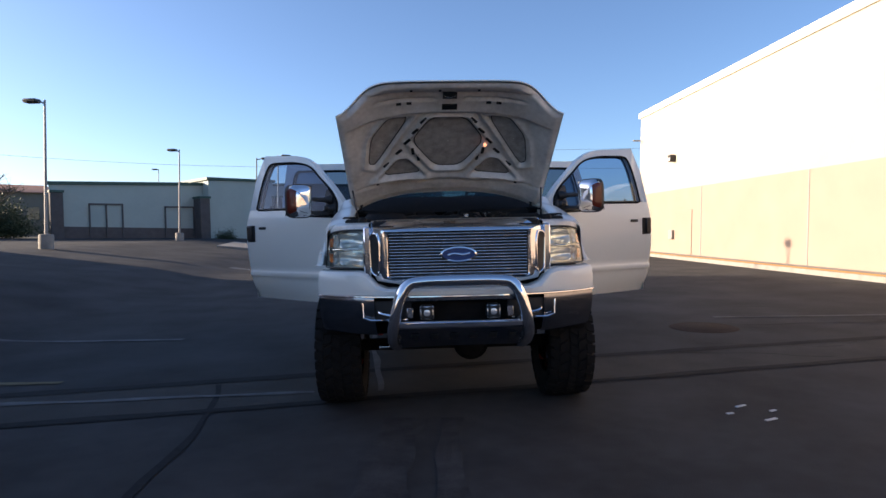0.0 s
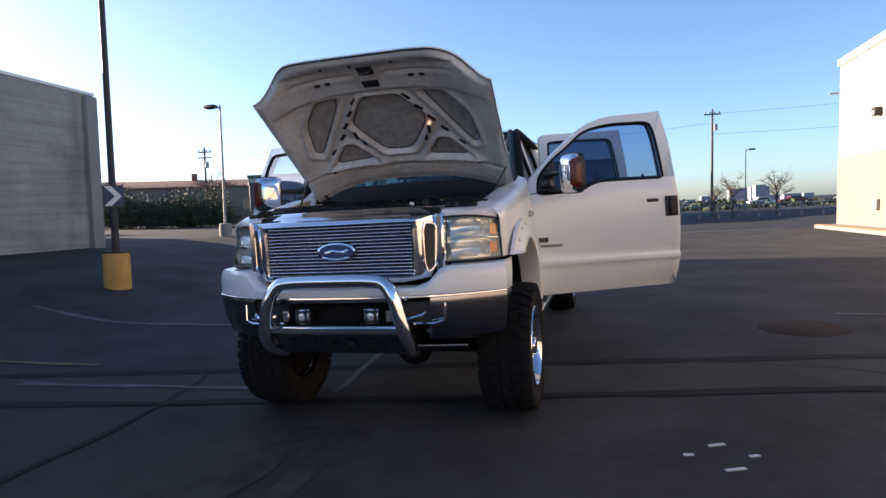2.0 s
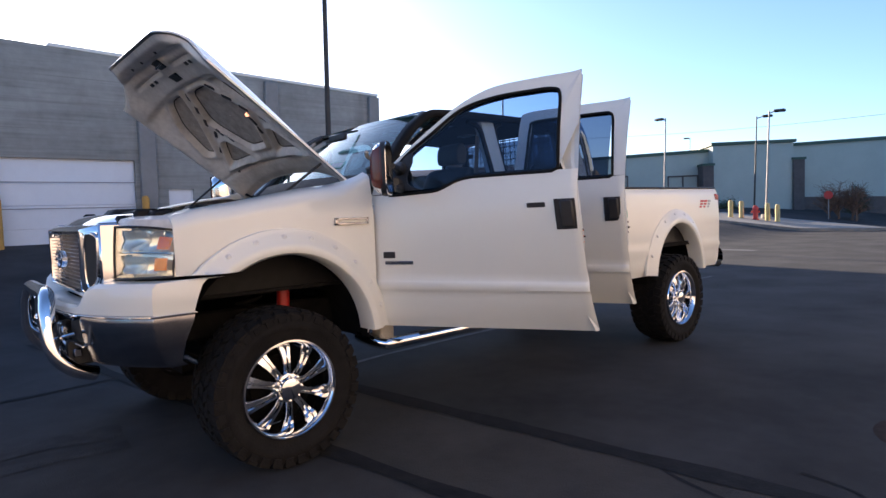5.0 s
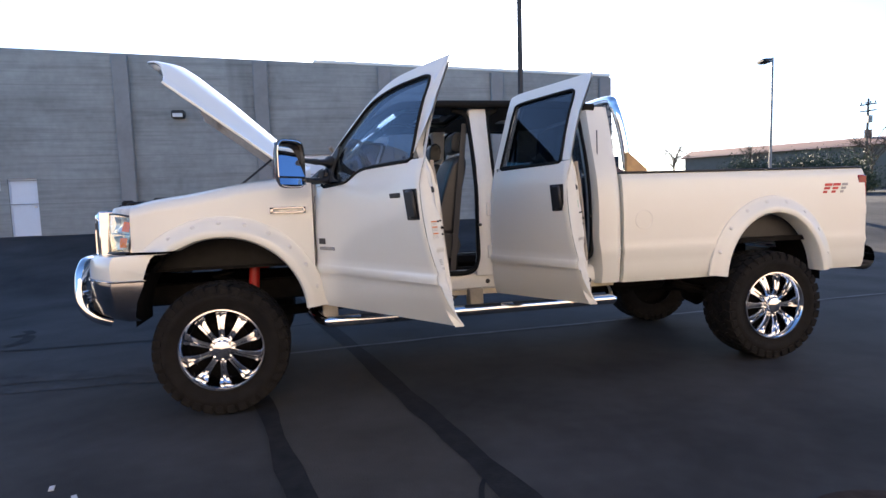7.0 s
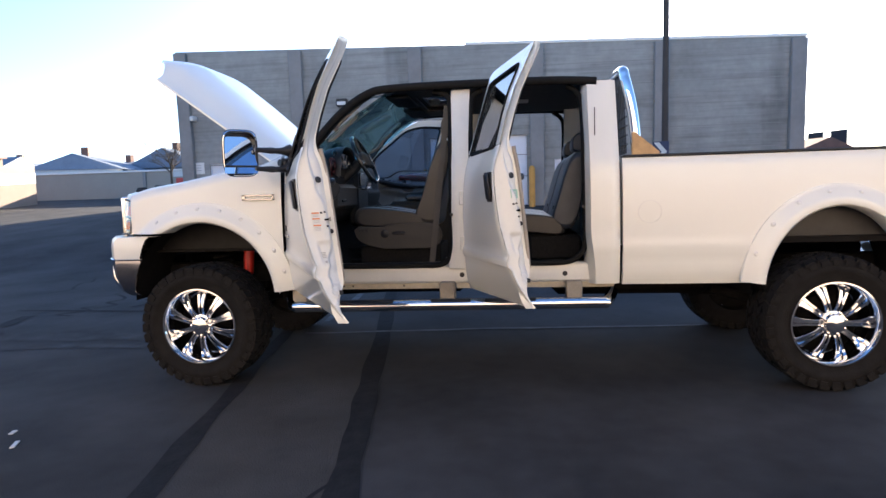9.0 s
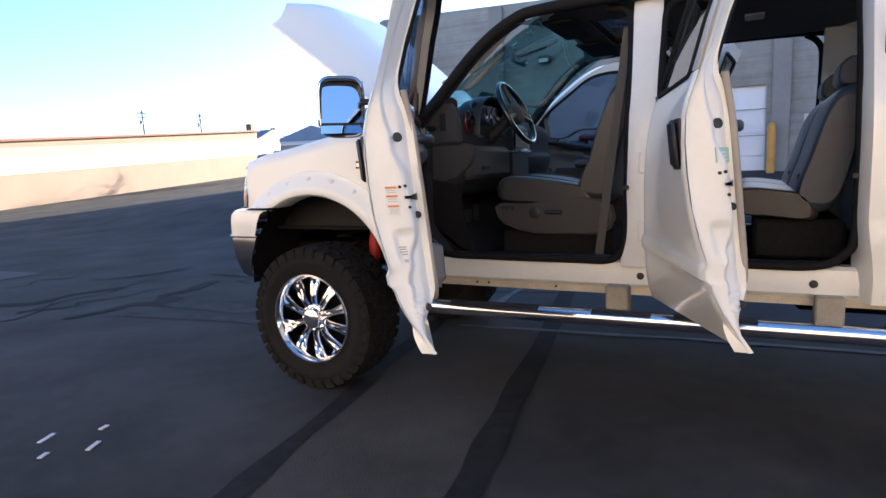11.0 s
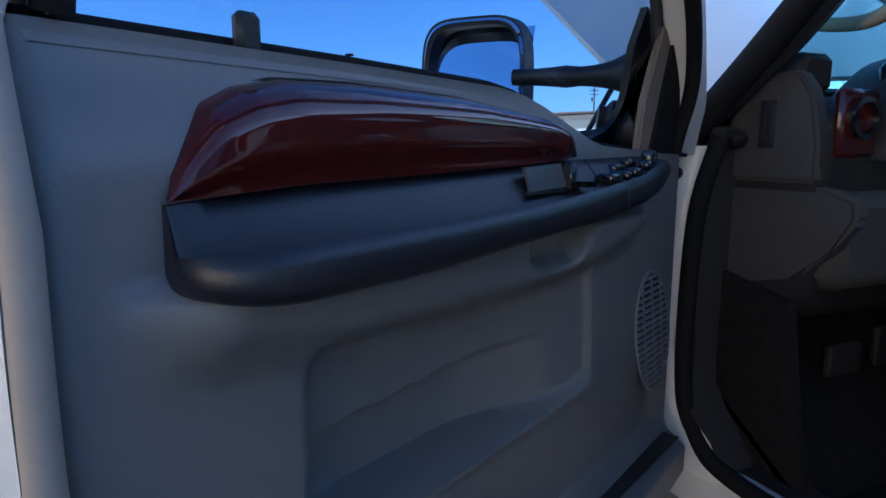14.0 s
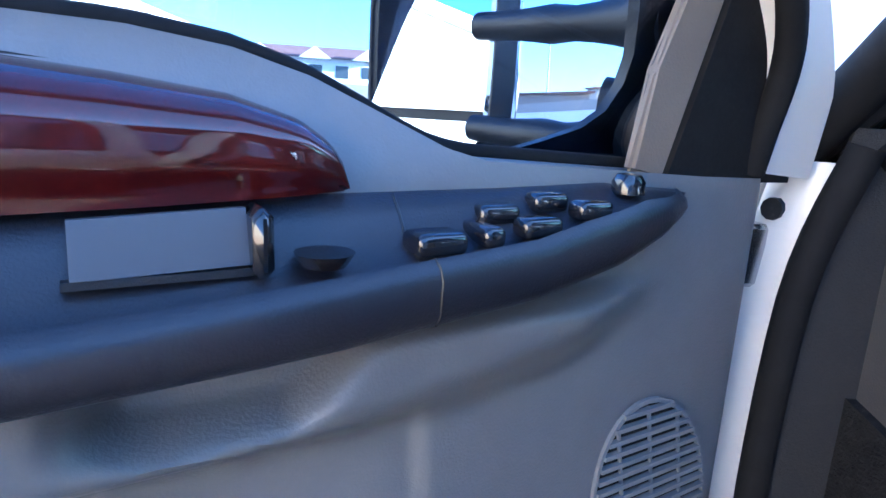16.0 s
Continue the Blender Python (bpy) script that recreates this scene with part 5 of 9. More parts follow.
def bumper():
    ys = lambda x: -0.985 + 0.30 * (abs(x) / 0.98) ** 3.2
    xs = [0.985 * math.sin(math.pi / 2 * t) for t in span(-1, 1, 36)]
    def side(prof):
        rows = []
        for x in xs:
            rows.append([(x * k, ys(x) + d, z if z < 1.03 else z - (0.118 if z > 1.05 else 0.06) * (1 - sstep(0.52, 0.67, abs(x)))) for d, z, k in prof])
        # wrap back along the fender corner
        head, tail = [], []
        for d in (0.08, 0.16, 0.25):
            head.insert(0, [(r[0], r[1] + d * (0.80 + 0.20 * sstep(0.94, 1.12, r[2])), r[2]) for r in rows[0]])
            tail.append([(r[0], r[1] + d * (0.80 + 0.20 * sstep(0.94, 1.12, r[2])), r[2]) for r in rows[-1]])
        return head + rows + tail
    bm = bmesh.new()
    grid(bm, side([(0.13, 1.118, 0.985), (0.03, 1.112, 0.995), (0.006, 1.09, 1.0), (0.0, 1.04, 1.004), (0.0, 0.955, 1.004), (0.02, 0.945, 1.0)]))
    b = part("bumper_cover", bm, WHITE, truck, "white painted bumper top")
    bm = bmesh.new()
    tube(bm, [r[4] for r in side([(0.0, 0, 1.0)] * 4 + [(-0.004, 0.945, 1.006)])], 0.007, 6)
    part("bumper_trim_line", bm, CHROME, truck, "thin chrome strip")
    # lower bar, with an opening between the bar mounts
    for s in (1, -1):
        bm = bmesh.new()
        xx = [s * x for x in [0.985 * math.sin(math.pi / 2 * t) for t in span(0.40, 1, 18)]]
        rows = [[(x * k, ys(x) + d, z) for d, z, k in ((0.004, 0.936, 1.0), (0.0, 0.91, 1.002), (0.012, 0.80, 0.995), (0.05, 0.70, 0.98), (0.09, 0.672, 0.965))] for x in xx]
        rows.append([(x, y + 0.10 * (0.4 + 0.6 * sstep(0.67, 0.93, z)), z) for x, y, z in rows[-1]])
        rows.append([(x, y + 0.10 * (0.4 + 0.6 * sstep(0.67, 0.93, z)), z) for x, y, z in rows[-1]])
        grid(bm, rows)
        part("bumper_lower", bm, STEEL_DARK, truck, "dark reflective chrome bumper face")
        # inlet frame with tow hook
        bm = bmesh.new()
        slab(bm, [(s * 0.33, -0.93, 0.912), (s * 0.64, -0.90, 0.912), (s * 0.652, -0.89, 0.80), (s * 0.60, -0.90, 0.79), (s * 0.33, -0.93, 0.79)], (0, 0.06, 0))
        n = part("bumper_inlet", bm, BLACK, truck, "black bumper inlet")
        bm = bmesh.new()
        tube(bm, smooth_line([(s * 0.42, -0.955, 0.835), (s * 0.47, -1.0, 0.828), (s * 0.53, -0.99, 0.840), (s * 0.55, -0.95, 0.85)], 5), 0.011, 8)
        part("tow_hook", bm, CHROME, n, "chrome tow hook")
        bm = bmesh.new()
        tube(bm, [(s * 0.35, -0.945, 0.788), (s * 0.60, -0.925, 0.785), (s * 0.655, -0.905, 0.80), (s * 0.66, -0.895, 0.90)], 0.008, 8)
        part("inlet_trim", bm, CHROME, n)
    part("bumper_centre", boxes((-0.44, 0.44, -0.95, -0.90, 0.905, 0.945), (-0.44, 0.44, -0.95, -0.90, 0.70, 0.755), bevel=0.01), STEEL_DARK, truck)
    part("bumper_grille", boxes((-0.45, 0.45, -0.89, -0.87, 0.75, 0.91)), UNDER, truck, "black centre opening")
    for s in (1, -1):
        f = part("fog_light", boxes((s * 0.175, s * 0.275, -0.985, -0.90, 0.785, 0.885), bevel=0.018, ), BLACK, truck, "square auxiliary lamp")
        bm = bmesh.new()
        grid(bm, [[(s * (0.225 + 0.043 * a), -0.988 + 0.02 * (a * a + b * b) * 0.5, 0.835 + 0.043 * b) for a in span(-1, 1, 6)] for b in span(-1, 1, 6)])
        part("lamp_face", bm, REFLECTOR, f, "bright lamp reflector")
        part("bracket", boxes((s * 0.315, s * 0.36, -0.98, -0.95, 0.80, 0.87), bevel=0.006), CHROME_DULL, f)
    # bull bar
    bm = bmesh.new()
    pts = [(-0.43, -0.93, 0.60), (-0.455, -1.04, 0.65), (-0.448, -1.12, 0.75), (-0.405, -1.135, 0.93), (-0.355, -1.125, 1.02), (-0.27, -1.12, 1.05), (0, -1.125, 1.055)]
    line = smooth_line(pts + [(-x, y, z) for x, y, z in pts[::-1][1:]], 8)
    tube(bm, line, 0.040, 16)
    bb = part("bull_bar", bm, CHROME, truck, "polished tubular bull bar")
    bb.location.y = 0.085
    part("cross_plate", boxes((-0.42, 0.42, -1.115, -1.085, 0.735, 0.785), bevel=0.012), CHROME, bb)
    bm = bmesh.new()
    slab(bm, [(-0.42, -1.10, 0.735), (0.42, -1.10, 0.735), (0.40, -0.99, 0.60), (-0.40, -0.99, 0.60)], (0, 0.012, -0.004))
    sk = part("skid_plate", bm, STEEL_DARK, bb, "polished skid plate with slots")
    for k in range(6):
        x = -0.33 + k * 0.132
        bm = bmesh.new()
        slab(bm, [(x, -1.074, 0.695), (x + 0.05, -1.074, 0.695), (x + 0.042, -1.042, 0.656), (x - 0.008, -1.042, 0.656)], (0, -0.003, -0.003))
        part("slot", bm, BLACK, bb)
    for s in (1, -1):
        part("bar_mount", boxes((s * 0.40, s * 0.43, -1.06, -0.85, 0.66, 0.80), bevel=0.01), BLACK, bb)


def hood_point(u, v, off=0.0):
    """A place on the open hood: u across, v from the hinge to the tip, off below the skin."""
    V = v * 1.345
    a = abs(u)
    curve = lerp_table([(0, 0.110), (0.12, 0.135), (0.3, 0.155), (0.6, 0.190), (0.85, 0.205), (0.94, 0.196), (1.0, 0.150), (1.06, 0.080)], v)
    crown = -curve * (0.55 * sstep(0.30, 0.92, a) + 0.45 * sstep(0.62, 0.93, a)) - 0.012 * a * a
    h = crown + curve - off
    ang = radians(37.0)
    y0, z0 = 0.63, 1.585
    dy, dz = -math.cos(ang), math.sin(ang)
    ny, nz = math.sin(ang), math.cos(ang)
    return Vector((u, y0 + dy * V + ny * h, z0 + dz * V + nz * h))


PADS = [
    [(-0.145, 0.725), (0.145, 0.725), (0.315, 0.54), (0.115, 0.33), (-0.115, 0.33), (-0.315, 0.54)],
    [(0.315, 0.735), (0.50, 0.735), (0.645, 0.60), (0.685, 0.40), (0.63, 0.375)],
    [(0.22, 0.27), (0.36, 0.40), (0.43, 0.40), (0.58, 0.27)],
]
PADS += [[(-u, v) for u, v in p[::-1]] for p in PADS[1:]]


def inside_depth(p, u, v):
    """Distance inside a convex-ish outline, negative outside."""
    best = 0.0
    n = len(p)
    area = sum(p[i][0] * p[(i + 1) % n][1] - p[(i + 1) % n][0] * p[i][1] for i in range(n))
    sg = 1 if area > 0 else -1
    for i in range(n):
        (a, b), (c, d) = p[i], p[(i + 1) % n]
        ex, ey = c - a, (d - b) * 1.3
        L = math.hypot(ex, ey)
        best += math.exp(-80.0 * sg * (ex * (v - b) * 1.3 - ey * (u - a)) / L)
    return -math.log(best) / 80.0


def under(U, V):
    """Depth of the pressed hood underside below the skin: ribs round the pads and a raised beam behind the tip."""
    dep = max(inside_depth(p, U, V) for p in PADS)
    rib = math.exp(-((dep + 0.030) / 0.020) ** 2)
    off = 0.034 + 0.024 * rib - 0.024 * sstep(-0.016, 0.004, dep)
    beam = sstep(0.765, 0.795, V + 0.04 * (U / 0.8) ** 2)
    off += (0.075 - off) * beam * sstep(0.86, 0.70, abs(U))
    off -= 0.020 * math.exp(-((V - 0.895) / 0.010) ** 2) * sstep(0.62, 0.55, abs(U)) * sstep(0.10, 0.14, abs(U))
    off -= 0.016 * math.exp(-((V - 0.955) / 0.012) ** 2) * sstep(0.70, 0.60, abs(U))
    off += 0.016 * math.exp(-((V - 0.245) / 0.020) ** 2) * sstep(0.75, 0.6, abs(U)) - 0.012 * math.exp(-((V - 0.205) / 0.010) ** 2)
    return off


def hood():
    def half(v):
        return 0.885 - 0.02 * (1 - v)
    def tip(u):
        return 1.06 - 0.195 * sstep(0.48, 0.89, abs(u))
    def reach(u, v):
        """Hood length at u: the rear edge follows the windscreen, the tip is bowed."""
        r = 0.085 * (1 - (abs(u) / 0.89) ** 2)
        return r + v * (tip(u) - r)
    us = span(-1, 1, 40)
    outer = [[hood_point(u * half(v), reach(u * half(v), v)) for u in us] for v in span(0, 1, 30)]
    inner = [[hood_point(u * half(v), reach(u * half(v), v), 0.014) for u in us] for v in span(0, 1, 30)]
    bm = bmesh.new()
    grid(bm, outer, inner)
    h = part("hood", bm, WHITE, truck, "raised white hood")
    rows = []
    for v in span(0.01, 0.985, 110):
        row = []
        for u in span(-0.985, 0.985, 120):
            U = u * half(v)
            V = reach(U, v)
            off = under(U, V)
            edge = min(1 - abs(u), 1 - v, v) / 0.06
            off = 0.018 + (off - 0.018) * sstep(0, 1, edge)
            row.append(hood_point(U, V, off))
        rows.append(row)
    bm = bmesh.new()
    grid(bm, rows)
    part("inner_panel", bm, HOOD_IN, h, "dusty pressed-steel hood underside")
    for p in PADS:
        cx, cy = sum(q[0] for q in p) / len(p), sum(q[1] for q in p) / len(p)
        ring = list(p)
        for _ in range(2):
            ring = [(a[0] * (1 - t) + b[0] * t, a[1] * (1 - t) + b[1] * t) for a, b in zip(ring, ring[1:] + ring[:1]) for t in (0.15, 0.85)]
        rr = [[hood_point(cx + (x - cx) * k, cy + (y - cy) * k, 0.0190) for x, y in ring + ring[:1]] for k in (0.02, 0.3, 0.6, 0.85, 0.97)]
        bm = bmesh.new()
        grid(bm, rr)
        part("insulation_pad", bm, PAD, h, "grey-tan insulation pad")
        bm = bmesh.new()
        tube(bm, [hood_point(cx + (x - cx) * 0.985, cy + (y - cy) * 0.985, 0.020) for x, y in ring], 0.0042, 6, closed=True)
        part("pad_edge", bm, RUBBER, h, "dark line round the pad")
    slots = [(u, 0.865, 0.020, 0.0) for u in (-0.40, -0.32, 0.31, 0.39)] + [(u, 0.985, 0.010, 0.0) for u in (-0.30, -0.08, 0.22)]
    for sx in (1, -1):
        slots += [(sx * u, v, 0.026, -0.019 * sx) for u, v in ((0.205, 0.715), (0.275, 0.635), (0.345, 0.555))]
        slots += [(sx * u, v, 0.004, 0.026 * sx) for u, v in ((0.300, 0.475), (0.255, 0.420))]
        slots += [(sx * 0.42, 0.465, 0.026, -0.016 * sx), (sx * 0.53, 0.375, 0.026, -0.014 * sx), (sx * 0.62, 0.20, 0.012, 0.0)]
    for u, v, du, dv in slots:
        deep_ = under(u, v) + 0.004
        c = hood_point(u, v, deep_)
        a = hood_point(u + du, v + dv, deep_) - c
        nn = (hood_point(u, v, 0.0) - c).normalized()
        b = a.cross(nn).normalized() * 0.0105
        bm = bmesh.new()
        slab(bm, [c - a - b, c - a * 0.8 - b * 1.2, c + a * 0.8 - b * 1.2, c + a - b, c + a + b, c + a * 0.8 + b * 1.2, c - a * 0.8 + b * 1.2, c - a + b], nn * 0.005)
        part("slot", bm, BLACK, h)
    c = hood_point(0, 0.90, 0.05)
    n = (hood_point(0, 0.90, 0.0) - hood_point(0, 0.90, 0.05)).normalized()
    t = (hood_point(0, 0.95, 0.05) - c).normalized()
    for u, v, w, l in ((0.0, 0.835, 0.060, 0.03), (0.0, 0.925, 0.055, 0.035)):
        c = hood_point(u, v, under(u, v) - 0.004)
        bm = bmesh.new()
        slab(bm, [c + Vector((w, 0, 0)) * a + t * l * b for a, b in ((-1, -1), (1, -1), (1, 1), (-1, 1))], -n * 0.012)
        part("latch_plate", bm, BLACK, h, "dark hood latch plate")
    bm = bmesh.new()
    tube(bm, smooth_line([c + Vector((-0.05, 0, 0)), c - n * 0.04, c + Vector((0.05, 0, 0))], 5), 0.006, 6)
    part("striker_loop", bm, CHROME_DULL, h)
    bm = bmesh.new()
    lathe(bm, [(0.014, -0.012), (0.014, 0.0), (0.009, 0.010), (0.0, 0.012)], 12, Matrix.Translation(hood_point(0.315, 0.52, 0.060)) @ Euler((radians(120), 0, 0)).to_matrix().to_4x4())
    part("hood_lamp", bm, glow("hood_lamp_glow", (1.0, 0.40, 0.22), 0.7), h, "small lit under-hood lamp")
    for s in (1, -1):
        bm = bmesh.new()
        tube(bm, [(s * 0.76, 0.02, 1.47), tuple(hood_point(s * 0.84, 0.22, 0.03))], 0.008, 8)
        part("gas_strut", bm, BLACK, truck)
        bm = bmesh.new()
        tube(bm, [(s * 0.80, 0.70, 1.52), (s * 0.80, 0.66, 1.60), tuple(hood_point(s * 0.78, 0.06, 0.03))], 0.014, 8)
        part("hood_hinge", bm, BLACK, truck)


def engine_bay():
    part("engine_bay_floor", boxes((-0.80, 0.80, -0.80, 0.68, 0.98, 1.0)), UNDER, truck)
    part("firewall", boxes((-0.84, 0.84, 0.64, 0.69, 0.95, 1.56)), BAY, truck, "black firewall")
    for s in (1, -1):
        part("inner_fender", boxes((s * 0.70, s * 0.76, -0.44, 0.64, 0.98, 1.44), bevel=0.02), BAY, truck)
        part("fender_ledge", boxes((s * 0.74, s * 0.84, -0.42, 0.64, 1.42, 1.50), bevel=0.012), BAY, truck)
    part("radiator_support", boxes((-0.59, 0.59, -0.80, -0.70, 1.28, 1.425), bevel=0.015), BAY, truck, "black radiator support")
    part("sight_shield", boxes((-0.60, 0.60, -0.72, -0.44, 1.38, 1.462), bevel=0.02), BAY, truck, "black plastic shield behind the grille")
    for s in (1, -1):
        part("lamp_bracket", boxes((s * 0.60, s * 0.80, -0.60, -0.40, 1.38, 1.478), (s * 0.64, s * 0.70, -0.66, -0.58, 1.40, 1.49), bevel=0.014), BAY, truck)
    part("radiator", boxes((-0.60, 0.60, -0.72, -0.66, 0.9, 1.40), bevel=0.01), BAY, truck)
    e = part("engine_cover", boxes((-0.30, 0.32, -0.35, 0.50, 1.22, 1.40), bevel=0.05), BAY, truck, "black diesel engine top cover")
    part("fan_shroud", boxes((-0.46, 0.46, -0.66, -0.46, 0.98, 1.41), bevel=0.05), BAY, truck)
    part("air_box", boxes((-0.68, -0.34, -0.55, -0.12, 1.18, 1.515), bevel=0.04), BAY, truck, "black air filter box")
    b = part("battery", boxes((0.42, 0.68, -0.52, -0.22, 1.14, 1.38), bevel=0.015), BAY, truck, "black battery")
    for x in (0.48, 0.62):
        bm = bmesh.new()
        lathe(bm, [(0.016, 1.38), (0.016, 1.40), (0.0, 1.402)], 10, Matrix.Translation((x, -0.26, 0)))
        part("battery_post", bm, CHROME_DULL, b)
    part("coolant_tank", boxes((0.36, 0.66, 0.05, 0.38, 1.22, 1.45), bevel=0.045), mat("cloudy_plastic", (0.30, 0.29, 0.25), 0.5, vary=0.1, scale=12), truck, "cloudy plastic coolant tank")
    bm = bmesh.new()
    lathe(bm, [(0.035, 1.45), (0.035, 1.48), (0.0, 1.485)], 14, Matrix.Translation((0.5, 0.2, 0)))
    part("tank_cap", bm, BAY, truck)
    part("fuse_box", boxes((-0.70, -0.42, 0.02, 0.45, 1.25, 1.535), bevel=0.02), BAY, truck)
    part("brake_booster", lathe(bmesh.new(), [(0.0, -0.06), (0.10, -0.06), (0.13, -0.02), (0.13, 0.03), (0.10, 0.07), (0.0, 0.08)], 20, Matrix.Translation((0.52, 0.55, 1.40)) @ Euler((radians(90), 0, 0)).to_matrix().to_4x4()), BAY, truck)
    hoses = [((-0.5, -0.5, 1.40), (-0.3, -0.42, 1.46), (-0.05, -0.30, 1.44), (0.05, -0.1, 1.41), 0.045), ((0.3, -0.62, 1.36), (0.38, -0.40, 1.44), (0.33, -0.15, 1.43), (0.20, 0.05, 1.40), 0.032), ((-0.62, 0.0, 1.42), (-0.42, 0.12, 1.47), (-0.2, 0.30, 1.44), (0.0, 0.45, 1.42), 0.022), ((0.66, -0.1, 1.40), (0.55, 0.02, 1.46), (0.40, 0.42, 1.46), (0.30, 0.55, 1.44), 0.018), ((-0.25, -0.64, 1.40), (-0.22, -0.5, 1.47), (0.05, -0.48, 1.47), (0.22, -0.60, 1.42), 0.020)]
    for a, b_, c, d, r in hoses:
        bm = bmesh.new()
        tube(bm, smooth_line([a, b_, c, d], 7), r, 10)
        part("hose", bm, BAY, truck, "black engine hose")
    bm = bmesh.new()
    tube(bm, smooth_line([(-0.42, -0.30, 1.42), (-0.38, 0.0, 1.45), (-0.34, 0.3, 1.42)], 6), 0.03, 10)
    part("intake_pipe", bm, CHROME_DULL, truck, "dull metal intake pipe")
    part("intake_plenum", boxes((-0.22, 0.26, -0.10, 0.42, 1.38, 1.485), (-0.10, 0.14, -0.36, -0.05, 1.38, 1.455), bevel=0.035), BAY, truck, "ribbed black intake cover")
    for k in range(5):
        part("cover_rib", boxes((-0.18 + k * 0.09, -0.165 + k * 0.09, -0.06, 0.38, 1.482, 1.492), bevel=0.003), BAY, truck)
    part("fuse_lid", boxes((0.46, 0.72, -0.12, 0.16, 1.44, 1.512), bevel=0.014), BAY, truck, "black fuse box lid")
    part("washer_tank", boxes((0.56, 0.74, -0.50, -0.24, 1.36, 1.452), bevel=0.02), BAY, truck)
    part("heater_box", boxes((-0.66, -0.10, 0.40, 0.62, 1.30, 1.555), bevel=0.03), BAY, truck, "black heater housing")
    part("wiper_cover", boxes((0.10, 0.74, 0.44, 0.63, 1.46, 1.572), bevel=0.022), BAY, truck, "black wiper motor cover")
    part("relay_row", boxes(*[(0.20 + k * 0.07, 0.255 + k * 0.07, 0.36, 0.42, 1.44, 1.505 + 0.012 * (k % 3)) for k in range(6)], bevel=0.006), BAY, truck)
    rng = random.Random(4)
    for k in range(46):
        x, y = rng.uniform(-0.68, 0.72), rng.uniform(-0.55, 0.58)
        w, d = rng.uniform(0.015, 0.05), rng.uniform(0.015, 0.05)
        z = 1.43 + 0.09 * sstep(-0.5, 0.5, y) + rng.uniform(-0.01, 0.035)
        part("engine_bracket", boxes((x - w, x + w, y - d, y + d, z - 0.09, z), bevel=0.008), rng.choice((BLACK, BAY, BAY, BAY, BAY, CHROME_DULL, RUSTY)), truck)
    for k in range(14):
        x, y = rng.uniform(-0.5, 0.6), rng.uniform(-0.45, 0.30)
        z = 1.445 + 0.08 * sstep(-0.5, 0.5, y)
        dx, dy = rng.uniform(-0.25, 0.25), rng.uniform(0.05, 0.30)
        bm = bmesh.new()
        tube(bm, smooth_line([(x, y, z - 0.04), (x + dx * 0.3, y + dy * 0.3, z + rng.uniform(0.0, 0.04)), (x + dx * 0.7, y + dy * 0.7, z + rng.uniform(0.0, 0.05)), (x + dx, y + dy, z)], 6), rng.choice((0.006, 0.008, 0.012)), 7)
        part("wiring_loom", bm, BAY, truck, "black wiring loom")
    part("cowl_panel", boxes((-0.86, 0.86, 0.63, 0.80, 1.555, 1.590), bevel=0.012), BAY, truck, "black plastic cowl panel")
    cw = lambda u, t: (0.86 * u, 0.615 + 0.735 * t + 0.075 * u * u - 0.020, 1.575 + 0.575 * t + 0.035 * math.sin(math.pi * t) - 0.012 * u * u + 0.020)
    # cowl cover; its top rows stand in for dark reflection on the glass
    rows = [[cw(u, t) for u in span(-0.99, 0.99, 30)] for t in (-0.06, 0.0, 0.05, 0.10, 0.155)]
    bm = bmesh.new()
    grid(bm, rows, [[(x, y + 0.010, z - 0.010) for x, y, z in r] for r in rows])
    cv = part("cowl_vent", bm, BAY, truck, "black cowl cover, drawn high for the dark reflection in the windscreen")
    for k in range(22):
        u = -0.80 + k * 0.0765
        bm = bmesh.new()
        grid(bm, [[tuple(Vector(cw(u + a, t)) + Vector((0, -0.003, 0.003))) for a in (0.0, 0.012)] for t in (0.02, 0.06, 0.10)])
        part("vent_slit", bm, BAY, cv)
    for s0 in (0.55, -0.25):
        bm = bmesh.new()
        tube(bm, [(s0, 0.74, 1.60), (s0 - 0.25, 0.80, 1.645), (s0 - 0.55, 0.80, 1.65)], 0.009, 6)
        part("wiper", bm, BAY, truck, "black wiper arm")


def header_panel(s):
    bm = bmesh.new()
    rows = []
    for u in span(0, 1, 10):
        x, y = 0.62 + 0.30 * u, -0.76 + 0.195 * u ** 2.3
        rows.append([(s * x, y + 0.03, 1.396 - 0.03 * u ** 3), (s * x, y + 0.033, 1.424 - 0.03 * u ** 3), (s * x, y + 0.045, 1.440 - 0.02 * u ** 3), (s * (x - 0.01), y + 0.10, 1.452), (s * (x - 0.03), y + 0.18, 1.450)])
    grid(bm, rows)
    part("header_panel", bm, HOOD_IN, truck, "grey panel above the headlight")
    part("inner_filler", boxes((s * 0.600, s * 0.65, -0.83, -0.66, 1.03, 1.420), bevel=0.01), CHROME, truck)


grille()
for s in (1, -1):
    headlight(s)
    header_panel(s)
bumper()
hood()
engine_bay()


